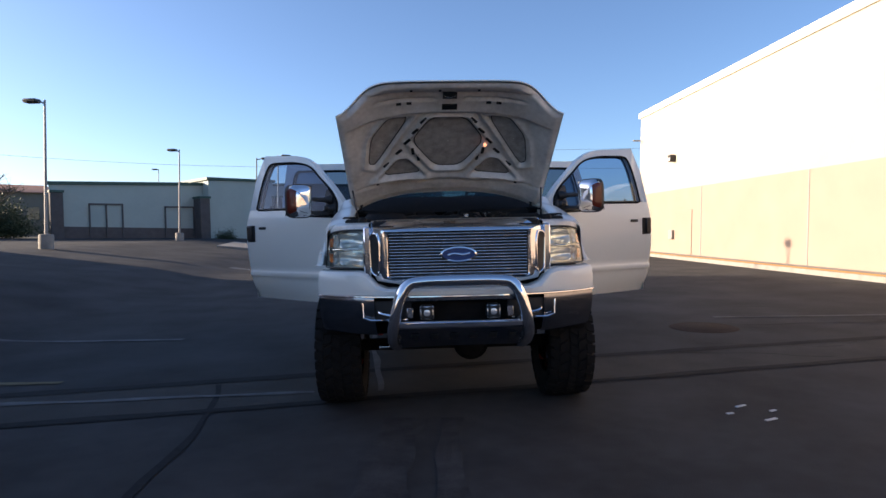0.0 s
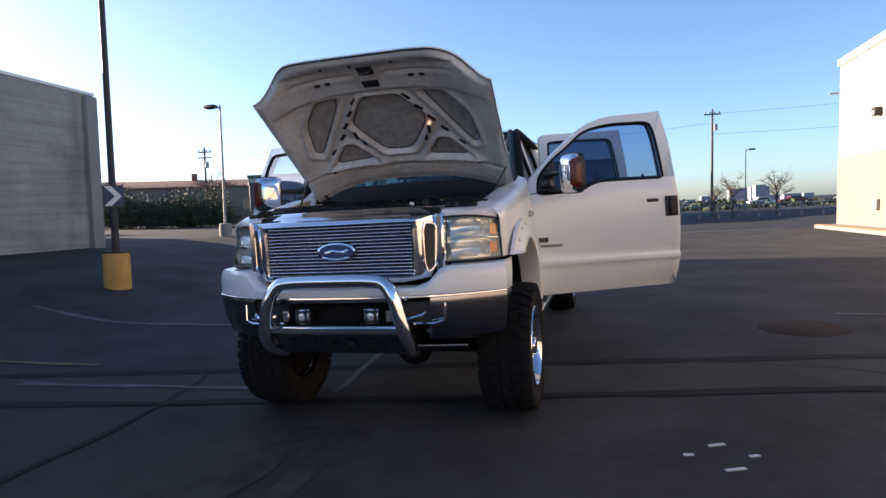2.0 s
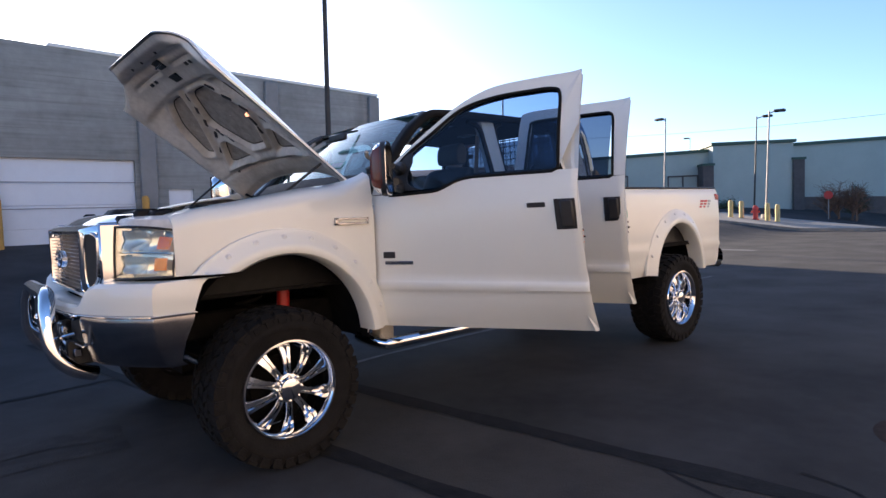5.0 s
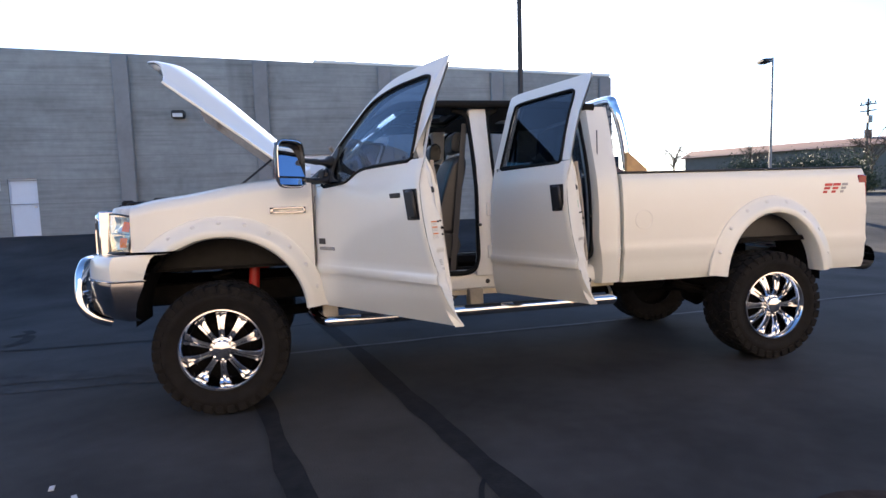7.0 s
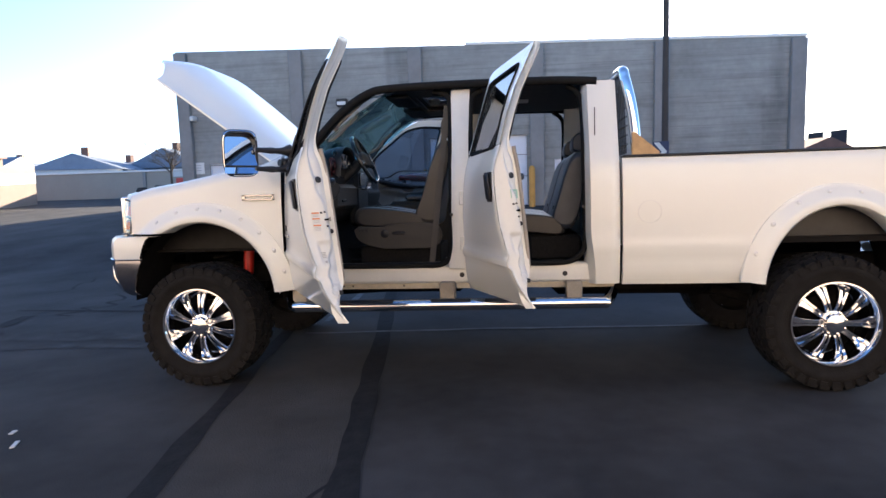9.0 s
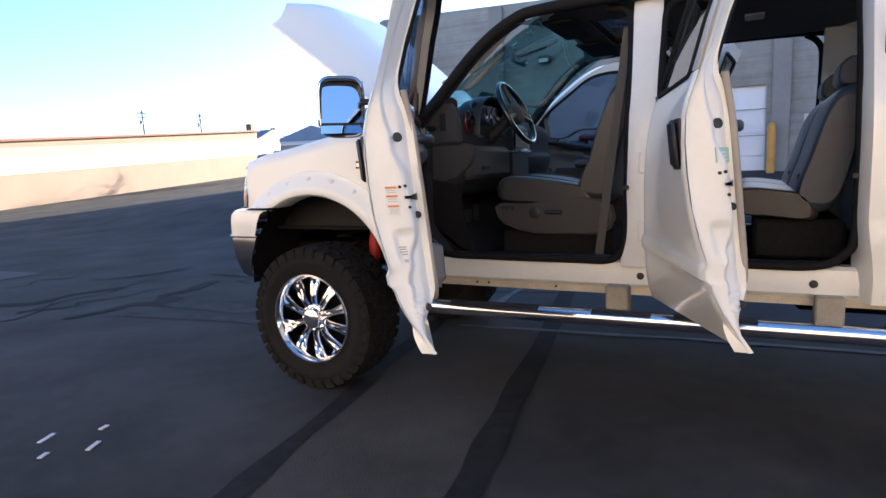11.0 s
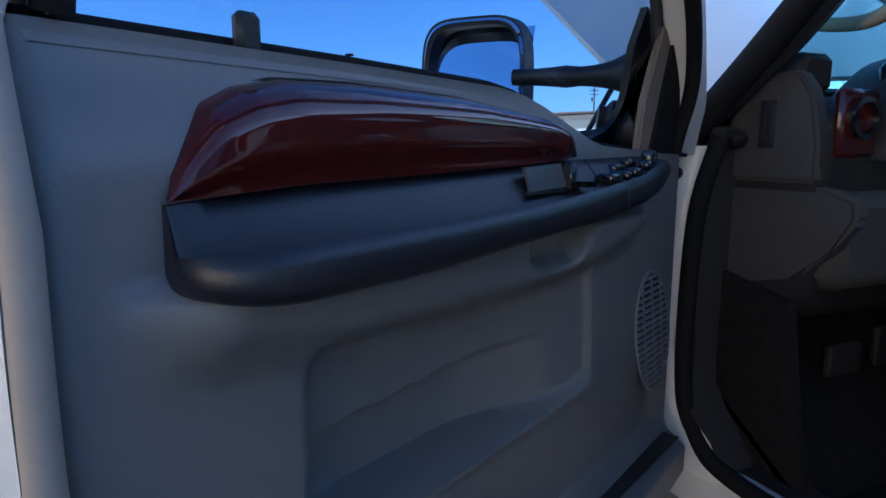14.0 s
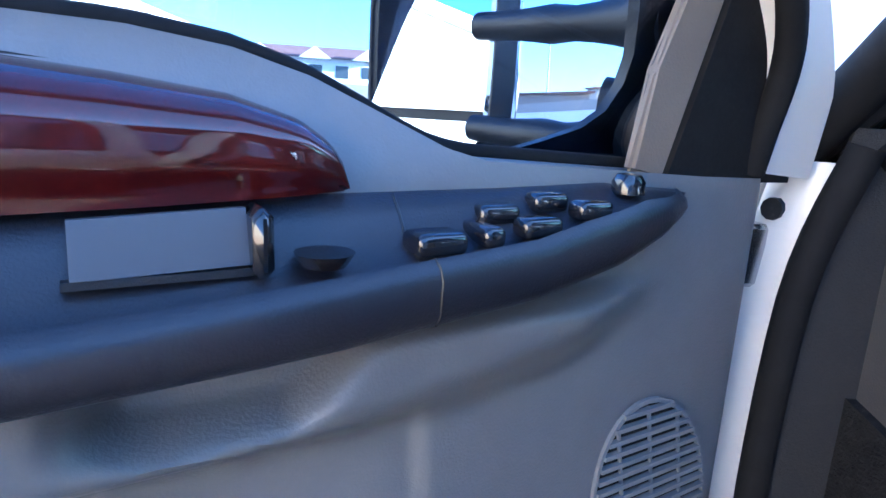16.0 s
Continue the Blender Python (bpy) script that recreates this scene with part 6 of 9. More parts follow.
# ---- wheels and running gear ----
def wheel_meshes():
    """Tyre, rim, spokes and cap in their own axes: the axle along +x, outer side at +x."""
    turn = Euler((0, radians(90), 0)).to_matrix().to_4x4()
    R = 0.452
    prof = [(0.262, -0.14), (0.30, -0.160), (0.36, -0.170), (0.41, -0.166), (0.432, -0.150), (0.438, -0.11), (0.440, 0.0), (0.438, 0.11), (0.432, 0.150), (0.41, 0.166), (0.385, 0.1695), (0.38, 0.173), (0.345, 0.173), (0.34, 0.169), (0.30, 0.160), (0.262, 0.14), (0.25, 0.10), (0.25, -0.10)]
    bm = bmesh.new()
    lathe(bm, prof, 64, turn, closed=True)
    tyre = bm
    # one tread block for each lane, set round the tyre as pieces
    n = 34
    lanes = []
    for x0, x1, skew, sh in ((0.108, 0.172, 0.35, 0.0), (0.045, 0.100, -0.5, 0.5), (-0.020, 0.036, 0.5, 0.2), (-0.100, -0.036, -0.5, 0.7), (-0.172, -0.108, 0.35, 0.4)):
        bm = bmesh.new()
        w = 2 * math.pi / n * 0.40
        edge = abs(x0 + x1) > 0.25
        pts = []
        for rr, shrink in ((0.430, 1.0), (R, 0.86)):
            for x, da in ((x0, -w), (x1, -w), (x1, w), (x0, w)):
                a = da * shrink + skew * (x - (x0 + x1) / 2) * 2
                r2 = rr - (0.012 if edge and abs(x) > 0.15 else 0.0)
                pts.append(bm.verts.new((x, r2 * math.cos(a), r2 * math.sin(a))))
        a, b, c, d, e, f, g, h = pts
        for q in ((e, f, g, h), (a, b, f, e), (b, c, g, f), (c, d, h, g), (d, a, e, h)):
            bm.faces.new(q)
        if edge:
            sg = 1 if x0 > 0 else -1
            q0 = [(sg * 0.166, 0.432), (sg * 0.176, 0.425), (sg * 0.176, 0.388), (sg * 0.168, 0.386)]
            ra = [bm.verts.new((x, r * math.cos(-w * 0.8), r * math.sin(-w * 0.8))) for x, r in q0]
            rb = [bm.verts.new((x, r * math.cos(w * 0.8), r * math.sin(w * 0.8))) for x, r in q0]
            for i in range(3):
                bm.faces.new((ra[i], ra[i + 1], rb[i + 1], rb[i]))
            bm.faces.new(ra)
            bm.faces.new(rb)
        bmesh.ops.recalc_face_normals(bm, faces=bm.faces[:])
        lanes.append((bm, sh))
    rim = lathe(bmesh.new(), [(0.276, 0.150), (0.285, 0.160), (0.280, 0.169), (0.270, 0.170), (0.256, 0.150), (0.248, 0.12), (0.243, 0.05), (0.24, -0.10), (0.262, -0.14), (0.270, -0.14), (0.252, -0.09), (0.252, 0.10), (0.266, 0.145)], 56, turn, closed=True)
    spokes = []
    for k in range(10):
        a = 2 * math.pi * (k + 0.5) / 10
        bm = bmesh.new()
        rows = []
        for r, x, w, d in ((0.075, 0.122, 0.024, 0.05), (0.12, 0.130, 0.023, 0.045), (0.17, 0.122, 0.027, 0.045), (0.22, 0.106, 0.036, 0.045), (0.246, 0.096, 0.044, 0.05)):
            rows.append([(x - d, r, -w), (x - 0.008, r, -w * 0.95), (x, r, -w * 0.78), (x, r, -w * 0.30), (x - 0.022, r, -w * 0.12), (x - 0.022, r, w * 0.12), (x, r, w * 0.30), (x, r, w * 0.78), (x - 0.008, r, w * 0.95), (x - d, r, w)])
        grid(bm, rows)
        bmesh.ops.transform(bm, matrix=Matrix.Rotation(a, 4, "X"), verts=bm.verts[:])
        spokes.append(bm)
    hub = lathe(bmesh.new(), [(0.0, 0.06), (0.088, 0.06), (0.088, 0.115), (0.080, 0.128), (0.066, 0.132), (0.062, 0.150), (0.058, 0.160), (0.040, 0.168), (0.0, 0.170)], 36, turn)
    disc = lathe(bmesh.new(), [(0.03, -0.03), (0.17, -0.03), (0.17, -0.005), (0.03, -0.005)], 36, turn, closed=True)
    return tyre, lanes, rim, spokes, hub, disc


def build_wheel(m):
    tyre, lanes, rim, spokes, hub, disc = wheel_meshes()
    t = part("wheel", tyre, TYRE, truck, "mud-terrain tyre on a chrome ten-spoke wheel", angle=40)
    for bm, sh in lanes:
        block = part("tread_block", bm, TYRE, t, flat=True)
        block.rotation_euler.x = 2 * math.pi * sh / 34
        for k in range(1, 34):
            twin = new("tread_block", block.data)
            twin.parent = t
            twin.rotation_euler.x = 2 * math.pi * (k + sh) / 34
    part("inner_hub", lathe(bmesh.new(), [(0.0, -0.10), (0.10, -0.10), (0.19, -0.075), (0.240, -0.07), (0.240, -0.05), (0.0, -0.05)], 32, Euler((0, radians(90), 0)).to_matrix().to_4x4()), UNDER, t, "dark brake drum")
    part("rim", rim, CHROME, t, "deep chrome rim", angle=40)
    for b in spokes:
        part("spoke", b, CHROME, t, "chrome spoke")
    part("hub_cap", hub, CHROME, t, "chrome hub cap")
    part("brake_disc", disc, UNDER, t)
    for k in range(8):
        a = 2 * math.pi * k / 8
        bm = lathe(bmesh.new(), [(0.011, 0.12), (0.011, 0.142), (0.0, 0.146)], 6, Matrix.Rotation(a, 4, "X") @ Matrix.Translation((0, 0, 0.074)) @ Euler((0, radians(90), 0)).to_matrix().to_4x4())
        part("lug_nut", bm, CHROME, t)
    t.matrix_world = m
    return t


first_wheel = build_wheel(pose(0.90, 0.0, 0.452))
for x, y, rz in ((-0.90, 0.0, 180), (0.90, REAR_Y, 0), (-0.90, REAR_Y, 180)):
    copy_thing(first_wheel, pose(x, y, 0.452, 17 if y else 0, 0, rz))


def running_gear():
    for s in (1, -1):
        part("frame_rail", boxes((s * 0.40, s * 0.48, -0.85, 5.3, 0.70, 0.86), bevel=0.012), UNDER, truck, "black chassis rail")
        # wheel-well liners
        for cy, a, b in ((0.03, 0.58, 0.58), (4.41, 0.52, 0.60)):
            bm = bmesh.new()
            grid(bm, [[(s * x, cy + a * math.cos(t), 0.66 + b * math.sin(t)) for x in span(0.50, 0.955, 4)] for t in span(-0.05, math.pi + 0.05, 20)])
            part("wheel_well_liner", bm, UNDER, truck, "dark wheel-well liner")
        bm = bmesh.new()
        tube(bm, [(s * 0.62, 0.16, 0.50), (s * 0.60, 0.19, 0.80)], 0.033, 14)
        tube(bm, [(s * 0.60, 0.19, 0.78), (s * 0.585, 0.215, 1.12)], 0.040, 14)
        part("shock_absorber", bm, RED, truck, "red shock absorber")
        bm = bmesh.new()
        tube(bm, [(s * 0.58 + 0.07 * math.cos(t), -0.02 + 0.07 * math.sin(t), 0.55 + 0.075 * t / (2 * math.pi)) for t in span(0, 2 * math.pi * 6.5, 120)], 0.011, 7)
        part("coil_spring", bm, UNDER, truck, "black coil spring")
        bm = bmesh.new()
        tube(bm, smooth_line([(s * 0.55, 3.75, 0.62), (s * 0.56, 4.1, 0.53), (s * 0.56, REAR_Y, 0.51), (s * 0.56, 4.7, 0.54), (s * 0.55, 5.05, 0.66)], 6), 0.035, 8)
        part("leaf_spring", bm, UNDER, truck)
    for y in (0.0, REAR_Y):
        bm = bmesh.new()
        tube(bm, [(-0.80, y, 0.452), (0.80, y, 0.452)], 0.05, 14)
        part("axle", bm, UNDER, truck)
        bm = bmesh.new()
        lathe(bm, [(0.0, -0.13), (0.10, -0.10), (0.15, 0.0), (0.10, 0.10), (0.0, 0.13)], 20, Matrix.Translation((0.15 if y < 1 else 0, y, 0.45)) @ Euler((radians(90), 0, 0)).to_matrix().to_4x4())
        part("differential", bm, UNDER, truck)
    bm = bmesh.new()
    tube(bm, [(-0.60, -0.18, 0.46), (0.62, -0.20, 0.50)], 0.020, 10)
    part("tie_rod", bm, CHROME_DULL, truck, "bare steel steering rod")
    bm = bmesh.new()
    tube(bm, [(0.0, 0.2, 0.52), (0.0, 2.2, 0.62), (0.0, 4.2, 0.50)], 0.045, 12)
    part("drive_shaft", bm, UNDER, truck)
    part("gearbox", boxes((-0.22, 0.22, 0.9, 1.9, 0.55, 0.80), bevel=0.05), UNDER, truck)
    part("fuel_tank", boxes((0.10, 0.42, 2.6, 3.8, 0.55, 0.80), bevel=0.05), UNDER, truck)
    bm = bmesh.new()
    tube(bm, smooth_line([(-0.3, 1.0, 0.6), (-0.35, 2.5, 0.58), (-0.4, 3.8, 0.60), (-0.5, 4.4, 0.80), (-0.6, 5.0, 0.66), (-0.75, 5.3, 0.64)], 6), 0.045, 12)
    part("exhaust_pipe", bm, RUSTY, truck)
    # side steps
    for s in (1, -1):
        bm = bmesh.new()
        pts = [(s * 0.80, 0.62, 0.63), (s * 0.97, 0.70, 0.585), (s * 1.005, 0.86, 0.583), (s * 1.005, 1.8, 0.590), (s * 1.005, 2.80, 0.598), (s * 0.985, 2.93, 0.60), (s * 0.82, 3.0, 0.64)]
        tube(bm, smooth_line(pts, 7), 0.040, 16)
        st = part("side_step", bm, CHROME, truck, "polished tubular side step")
        for y0, y1 in ((0.95, 1.45), (1.72, 2.0), (2.1, 2.45)):
            bm = bmesh.new()
            grid(bm, [[(s * (1.005 + 0.043 * math.sin(t)), y, (0.583 + 0.007 * (y - 0.8)) + 0.043 * math.cos(t)) for t in span(-1.0, 1.0, 8)] for y in span(y0, y1, 8)])
            part("step_pad", bm, BLACK, st, "black step pad")
        for y in (0.74, 1.83, 2.72):
            part("step_bracket", boxes((s * 0.86, s * 0.965, y - 0.055, y + 0.055, 0.60, 0.745), bevel=0.008), mat("greasy_bracket", (0.30, 0.27, 0.22), 0.6, vary=0.2, scale=10), st, "pale dusty bracket")


running_gear()


# ---- cab shell ----
def roof_z(x, y):
    e = 0.055 * (abs(x) / 0.78) ** 2.4 + 0.05 * sstep(1.62, 1.30, y) + 0.05 * sstep(2.75, 3.04, y)
    return 2.222 - e


def cab():
    bm = bmesh.new()
    xs = [0.785 * math.sin(math.pi / 2 * t) for t in span(-1, 1, 20)]
    rows = [[(x, y + 0.10 * (abs(x) / 0.78) ** 2 * sstep(1.9, 1.3, y) * -1.0, roof_z(x, y)) for x in xs] for y in span(1.36, 3.02, 16)]
    under = [[(x * 0.99, y, z - 0.035) for x, y, z in r] for r in rows]
    # sunroof opening over the front seats
    def hole(i, j):
        y, x = rows[i][j][1], rows[i][j][0]
        return 1.56 < y < 1.93 and abs(x) < 0.40
    vs = [[bm.verts.new(q) for q in r] for r in rows]
    us = [[bm.verts.new(q) for q in r] for r in under]
    edges = {}
    for i in range(len(rows) - 1):
        for j in range(len(xs) - 1):
            if hole(i, j) and hole(i + 1, j + 1) and hole(i, j + 1) and hole(i + 1, j):
                continue
            bm.faces.new((vs[i][j], vs[i][j + 1], vs[i + 1][j + 1], vs[i + 1][j]))
            bm.faces.new((us[i][j], us[i + 1][j], us[i + 1][j + 1], us[i][j + 1]))
    roof = part("roof", bm, WHITE, truck)
    part("sunroof_glass", boxes((-0.42, 0.42, 1.54, 1.96, 2.218, 2.226), bevel=0.003), TINT_DARK, roof, "tinted sunroof glass")
    bm = bmesh.new()
    o = [(-0.44, 1.52), (0.44, 1.52), (0.44, 1.97), (-0.44, 1.97)]
    i_ = [(-0.37, 1.58), (0.37, 1.58), (0.37, 1.92), (-0.37, 1.92)]
    ring_slab(bm, [(x, y, 2.165) for x, y in o], [(x, y, 2.165) for x, y in i_], (0, 0, 0.03))
    part("sunroof_surround", bm, HEADLINER, roof)
    hl = bmesh.new()
    for x0, x1, y0, y1 in ((-0.76, 0.76, 1.40, 1.56), (-0.76, 0.76, 1.94, 2.98), (-0.76, -0.40, 1.56, 1.94), (0.40, 0.76, 1.56, 1.94)):
        box(hl, x0, x1, y0, y1, 2.128, 2.140)
    part("headliner", hl, HEADLINER, truck, "dark fabric headliner")
    for s in (1, -1):
        sh = Matrix.Scale(s, 4, (1, 0, 0))
        # A pillar and door header
        bm = bmesh.new()
        line = smooth_line([(s * 0.905, 0.68, 1.56), (s * 0.885, 0.84, 1.72), (s * 0.845, 1.06, 1.96), (s * 0.805, 1.26, 2.105), (s * 0.790, 1.45, 2.142), (s * 0.782, 2.0, 2.150), (s * 0.780, 2.6, 2.145), (s * 0.785, 2.90, 2.125)], 6)
        tube(bm, line, [0.030] * len(line), 12)
        part("door_header_seal", bm, SEAL, truck, "black rubber seal along roof rail")
        bm = bmesh.new()
        line = smooth_line([(s * 0.865, 0.66, 1.57), (s * 0.835, 0.86, 1.745), (s * 0.79, 1.08, 1.985), (s * 0.745, 1.30, 2.13)], 6)
        tube(bm, line, 0.030, 8)
        part("windscreen_pillar", bm, BLACK, truck, "black-trimmed windscreen pillar")
        bm = bmesh.new()
        line = smooth_line([(s * 0.800, 1.02, 1.86), (s * 0.752, 1.02, 1.90), (s * 0.735, 1.10, 1.98), (s * 0.740, 1.20, 2.06), (s * 0.765, 1.24, 2.10)], 6)
        tube(bm, line, 0.017, 8)
        part("grab_handle", bm, BEIGE, truck, "beige grab handle on pillar")
        # B pillar
        rows = []
        for z in span(0.84, 2.12, 14):
            x = side_x(z) - 0.055
            w0, w1 = 1.872 - 0.03 * sstep(1.1, 0.84, z), 2.008 + 0.03 * sstep(1.1, 0.84, z)
            rows.append([(s * (x - 0.09), w0 + 0.01, z), (s * x, w0, z), (s * (x + 0.012), w0 + 0.02, z), (s * (x + 0.012), w1 - 0.02, z), (s * x, w1, z), (s * (x - 0.09), w1 - 0.01, z)])
        bm = bmesh.new()
        grid(bm, rows, wrap=True)
        bp = part("b_pillar", bm, WHITE_IN, truck, "white centre pillar with hinges and striker")
        for z in (1.02, 1.34):
            part("hinge_plate", boxes((s * (side_x(z) - 0.045), s * (side_x(z) - 0.025), 1.93, 2.0, z - 0.05, z + 0.05), bevel=0.005), WHITE_IN, bp)
        part("striker", boxes((s * (side_x(1.22) - 0.055), s * (side_x(1.22) - 0.02), 1.862, 1.885, 1.215, 1.235), bevel=0.004), BLACK, bp)
        # cab corner behind the rear door
        rows, back = [], []
        for y in span(2.80, 3.03, 7):
            rows.append([(s * (side_x(z) - (0.05 if y < 2.82 else 0.0) - 0.03 * sstep(2.99, 3.03, y)), y + (0.03 * sstep(1.1, 0.8, z) if y < 2.9 else 0), z) for z in span(0.72, 2.13, 26)])
            back.append([(s * (side_x(z) - 0.14), y, z) for z in span(0.72, 2.13, 26)])
        bm = bmesh.new()
        grid(bm, rows, back)
        cc = part("cab_corner", bm, WHITE, truck, "white rear cab corner")
        part("striker", boxes((s * (side_x(1.24) - 0.075), s * (side_x(1.24) - 0.045), 2.775, 2.80, 1.245, 1.268), bevel=0.004), BLACK, cc)
        part("vent_slot", boxes((s * (side_x(1.75) - 0.004), s * (side_x(1.75) + 0.003), 2.868, 2.874, 1.50, 1.93)), BLACK, cc)
        # rocker
        rows = []
        for y in span(0.66, 3.03, 20):
            rows.append([(s * x, y, z) for x, z in ((0.78, 0.86), (0.885, 0.865), (0.905, 0.850), (0.918, 0.80), (0.912, 0.745), (0.895, 0.728), (0.78, 0.72))])
        bm = bmesh.new()
        grid(bm, rows)
        rk = part("rocker_panel", bm, WHITE_IN, truck, "white sill panel")
        for y in (1.935, 2.66):
            bm = lathe(bmesh.new(), [(0.018, 0.0), (0.018, 0.004), (0.0, 0.005)], 14, Matrix.Translation((s * 0.914, y, 0.79)) @ Euler((0, s * radians(90), 0)).to_matrix().to_4x4())
            part("drain_plug", bm, BLACK, rk, "black rubber plug")
        part("pinch_weld", boxes((s * 0.885, s * 0.893, 0.70, 3.0, 0.690, 0.735)), mat("cream_underseal", (0.50, 0.44, 0.33), 0.7, vary=0.2, scale=12), rk, "cream underseal flange")
        for y in (1.05, 1.12, 1.5, 2.2):
            part("weld_hole", boxes((s * 0.893, s * 0.895, y, y + 0.012, 0.706, 0.718)), BLACK, rk)
        # hinge pillar
        rows = []
        for z in span(0.84, 1.56, 8):
            x = side_x(z) - 0.06
            w1 = 0.745 + 0.13 * sstep(1.05, 0.84, z)
            rows.append([(s * (x - 0.12), 0.655, z), (s * (x + 0.01), 0.655, z), (s * (x + 0.01), w1 - 0.05, z), (s * x, w1 - 0.02, z), (s * (x - 0.03), w1, z), (s * (x - 0.12), w1, z)])
        bm = bmesh.new()
        grid(bm, rows, wrap=True)
        hp = part("hinge_pillar", bm, WHITE_IN, truck, "white door hinge pillar")
        bm = bmesh.new()
        rows = [[(s * (side_x(z) - 0.075 - 0.0), 0.752 + 0.13 * sstep(1.05, 0.84, z), z), (s * (side_x(z) - 0.10), 0.764 + 0.13 * sstep(1.05, 0.84, z), z), (s * (side_x(z) - 0.20), 0.772 + 0.13 * sstep(1.05, 0.84, z), z)] for z in span(0.87, 1.60, 14)]
        grid(bm, rows, [[(x, y - 0.004, z) for x, y, z in r] for r in rows])
        part("pillar_trim", bm, DASH, truck, "dark trim inside the hinge pillar")
        for z in (1.02, 1.44):
            part("door_hinge", boxes((s * 0.925, s * 0.962, 0.665, 0.705, z - 0.04, z + 0.04), bevel=0.006), CHROME_DULL, hp, "steel door hinge")
        # rubber seals round the openings
        for y0, y1, zt, name in ((0.76, 1.872, 2.10, "front"), (2.012, 2.80, 2.09, "rear")):
            pts = []
            f0 = 1.56 if name == "front" else 2.04
            if name == "front":
                path = [(0.785, 1.58), (y0, 1.40), (y0, 1.05), (0.80, 0.92), (0.90, 0.868), (1.2, 0.862), (1.6, 0.862), (1.79, 0.868), (1.86, 0.94), (y1, 1.10), (y1, 1.5), (y1 - 0.005, 1.95), (1.84, 2.08), (1.74, 2.112)]
            else:
                path = [(2.10, 2.11), (2.03, 2.07), (y0, 1.95), (y0, 1.5), (y0, 1.0), (2.04, 0.91), (2.12, 0.87), (2.4, 0.866), (2.66, 0.87), (2.76, 0.92), (y1, 1.03), (y1, 1.5), (y1, 1.95), (2.77, 2.06), (2.70, 2.11)]
            line = smooth_line([(s * (side_x(z) - 0.058 - 0.012), y, z) for y, z in path], 6)
            bm = bmesh.new()
            tube(bm, line, 0.019, 12)
            part("door_seal", bm, SEAL, truck, "black door opening seal")
    # glass
    def shield(t, u):
        x = (0.86 - 0.115 * t) * u
        return (x, 0.615 + 0.735 * t + 0.075 * u * u + 0.0, 1.575 + 0.575 * t + 0.035 * math.sin(math.pi * t) - 0.012 * u * u + 0.03 * t * (1 - u * u))
    bm = bmesh.new()
    rows = [[shield(t, u) for u in span(-1, 1, 16)] for t in span(0, 1, 10)]
    grid(bm, rows, [[(x, y + 0.006, z - 0.004) for x, y, z in r] for r in rows])
    w = part("windscreen", bm, WIND, truck, "laminated windscreen with green tint band")
    w.visible_shadow = False
    for u, t, sw, sh in ((0.78, 0.92, 0.03, 0.05), (0.76, 0.82, 0.03, 0.04), (0.75, 0.70, 0.05, 0.04), (0.74, 0.52, 0.06, 0.07)):
        bm = bmesh.new()
        grid(bm, [[tuple(Vector(shield(t + b * sh, u + a * sw)) + Vector((0, 0.012, -0.008))) for a in (0, 0.5, 1)] for b in (0, 0.5, 1)])
        part("windscreen_sticker", bm, GREENPRINT, w, "pale green windscreen sticker")
    def sticker(name, u0, u1, t0, t1, mtl, lab, up):
        bm = bmesh.new()
        grid(bm, [[tuple(Vector(shield(t, u)) + Vector((0, -0.003 - up, 0.003 + up))) for u in span(u0, u1, 5)] for t in span(t0, t1, 3)])
        return part(name, bm, mtl, w, lab)
    sticker("windscreen_sign", 0.11, 0.40, 0.275, 0.35, GREENPRINT, "green sign at the base of the windscreen", 0.0)
    for u0, u1 in ((0.125, 0.17), (0.20, 0.25), (0.26, 0.31), (0.32, 0.385)):
        sticker("print_bar", u0, u1, 0.288, 0.338, PAPER, "", 0.002)
    bm = bmesh.new()
    o = [(-0.74, 2.10), (0.74, 2.10), (0.80, 1.62), (-0.80, 1.62)]
    slab(bm, [(x, 3.005 - 0.02 * (z - 1.6), z) for x, z in o], (0, 0.006, 0))
    rg = part("rear_window", bm, TINT_DARK, truck, "dark tinted rear window")
    rg.visible_shadow = False
    part("back_panel", boxes((-0.92, 0.92, 2.99, 3.03, 0.74, 1.60), bevel=0.01), WHITE, truck)
    part("back_trim", boxes((-0.86, 0.86, 2.955, 2.985, 0.84, 1.58), bevel=0.01), GREY_TRIM, truck)
    part("floor_pan", boxes((-0.90, 0.90, 0.66, 3.0, 0.78, 0.80)), UNDER, truck)
    part("floor_carpet", boxes((-0.83, 0.83, 0.70, 2.96, 0.815, 0.835), bevel=0.006), CARPET, truck, "dark carpet")
    part("transmission_hump", boxes((-0.20, 0.20, 0.70, 2.95, 0.83, 0.93), bevel=0.05), CARPET, truck)
    for s in (1, -1):
        part("sill_plate", boxes((s * 0.80, s * 0.875, 0.82, 1.84, 0.866, 0.874), bevel=0.003), BLACK, truck, "black sill plate")
        part("sill_plate", boxes((s * 0.80, s * 0.875, 2.06, 2.76, 0.868, 0.876), bevel=0.003), BLACK, truck, "black sill plate")
        # rear quarter pillar trim
        part("pillar_trim", boxes((s * 0.76, s * 0.80, 1.89, 1.99, 0.90, 1.74), bevel=0.012), BELT, truck, "taupe pillar trim")
    # headache rack in the bed
    bm = bmesh.new()
    pts = [(-0.86, 3.16, 1.62), (-0.82, 3.14, 1.9), (-0.77, 3.10, 2.13), (-0.66, 3.09, 2.205), (0, 3.09, 2.215)]
    line = smooth_line(pts + [(-x, y, z) for x, y, z in pts[::-1][1:]], 6)
    tube(bm, line, 0.036, 12)
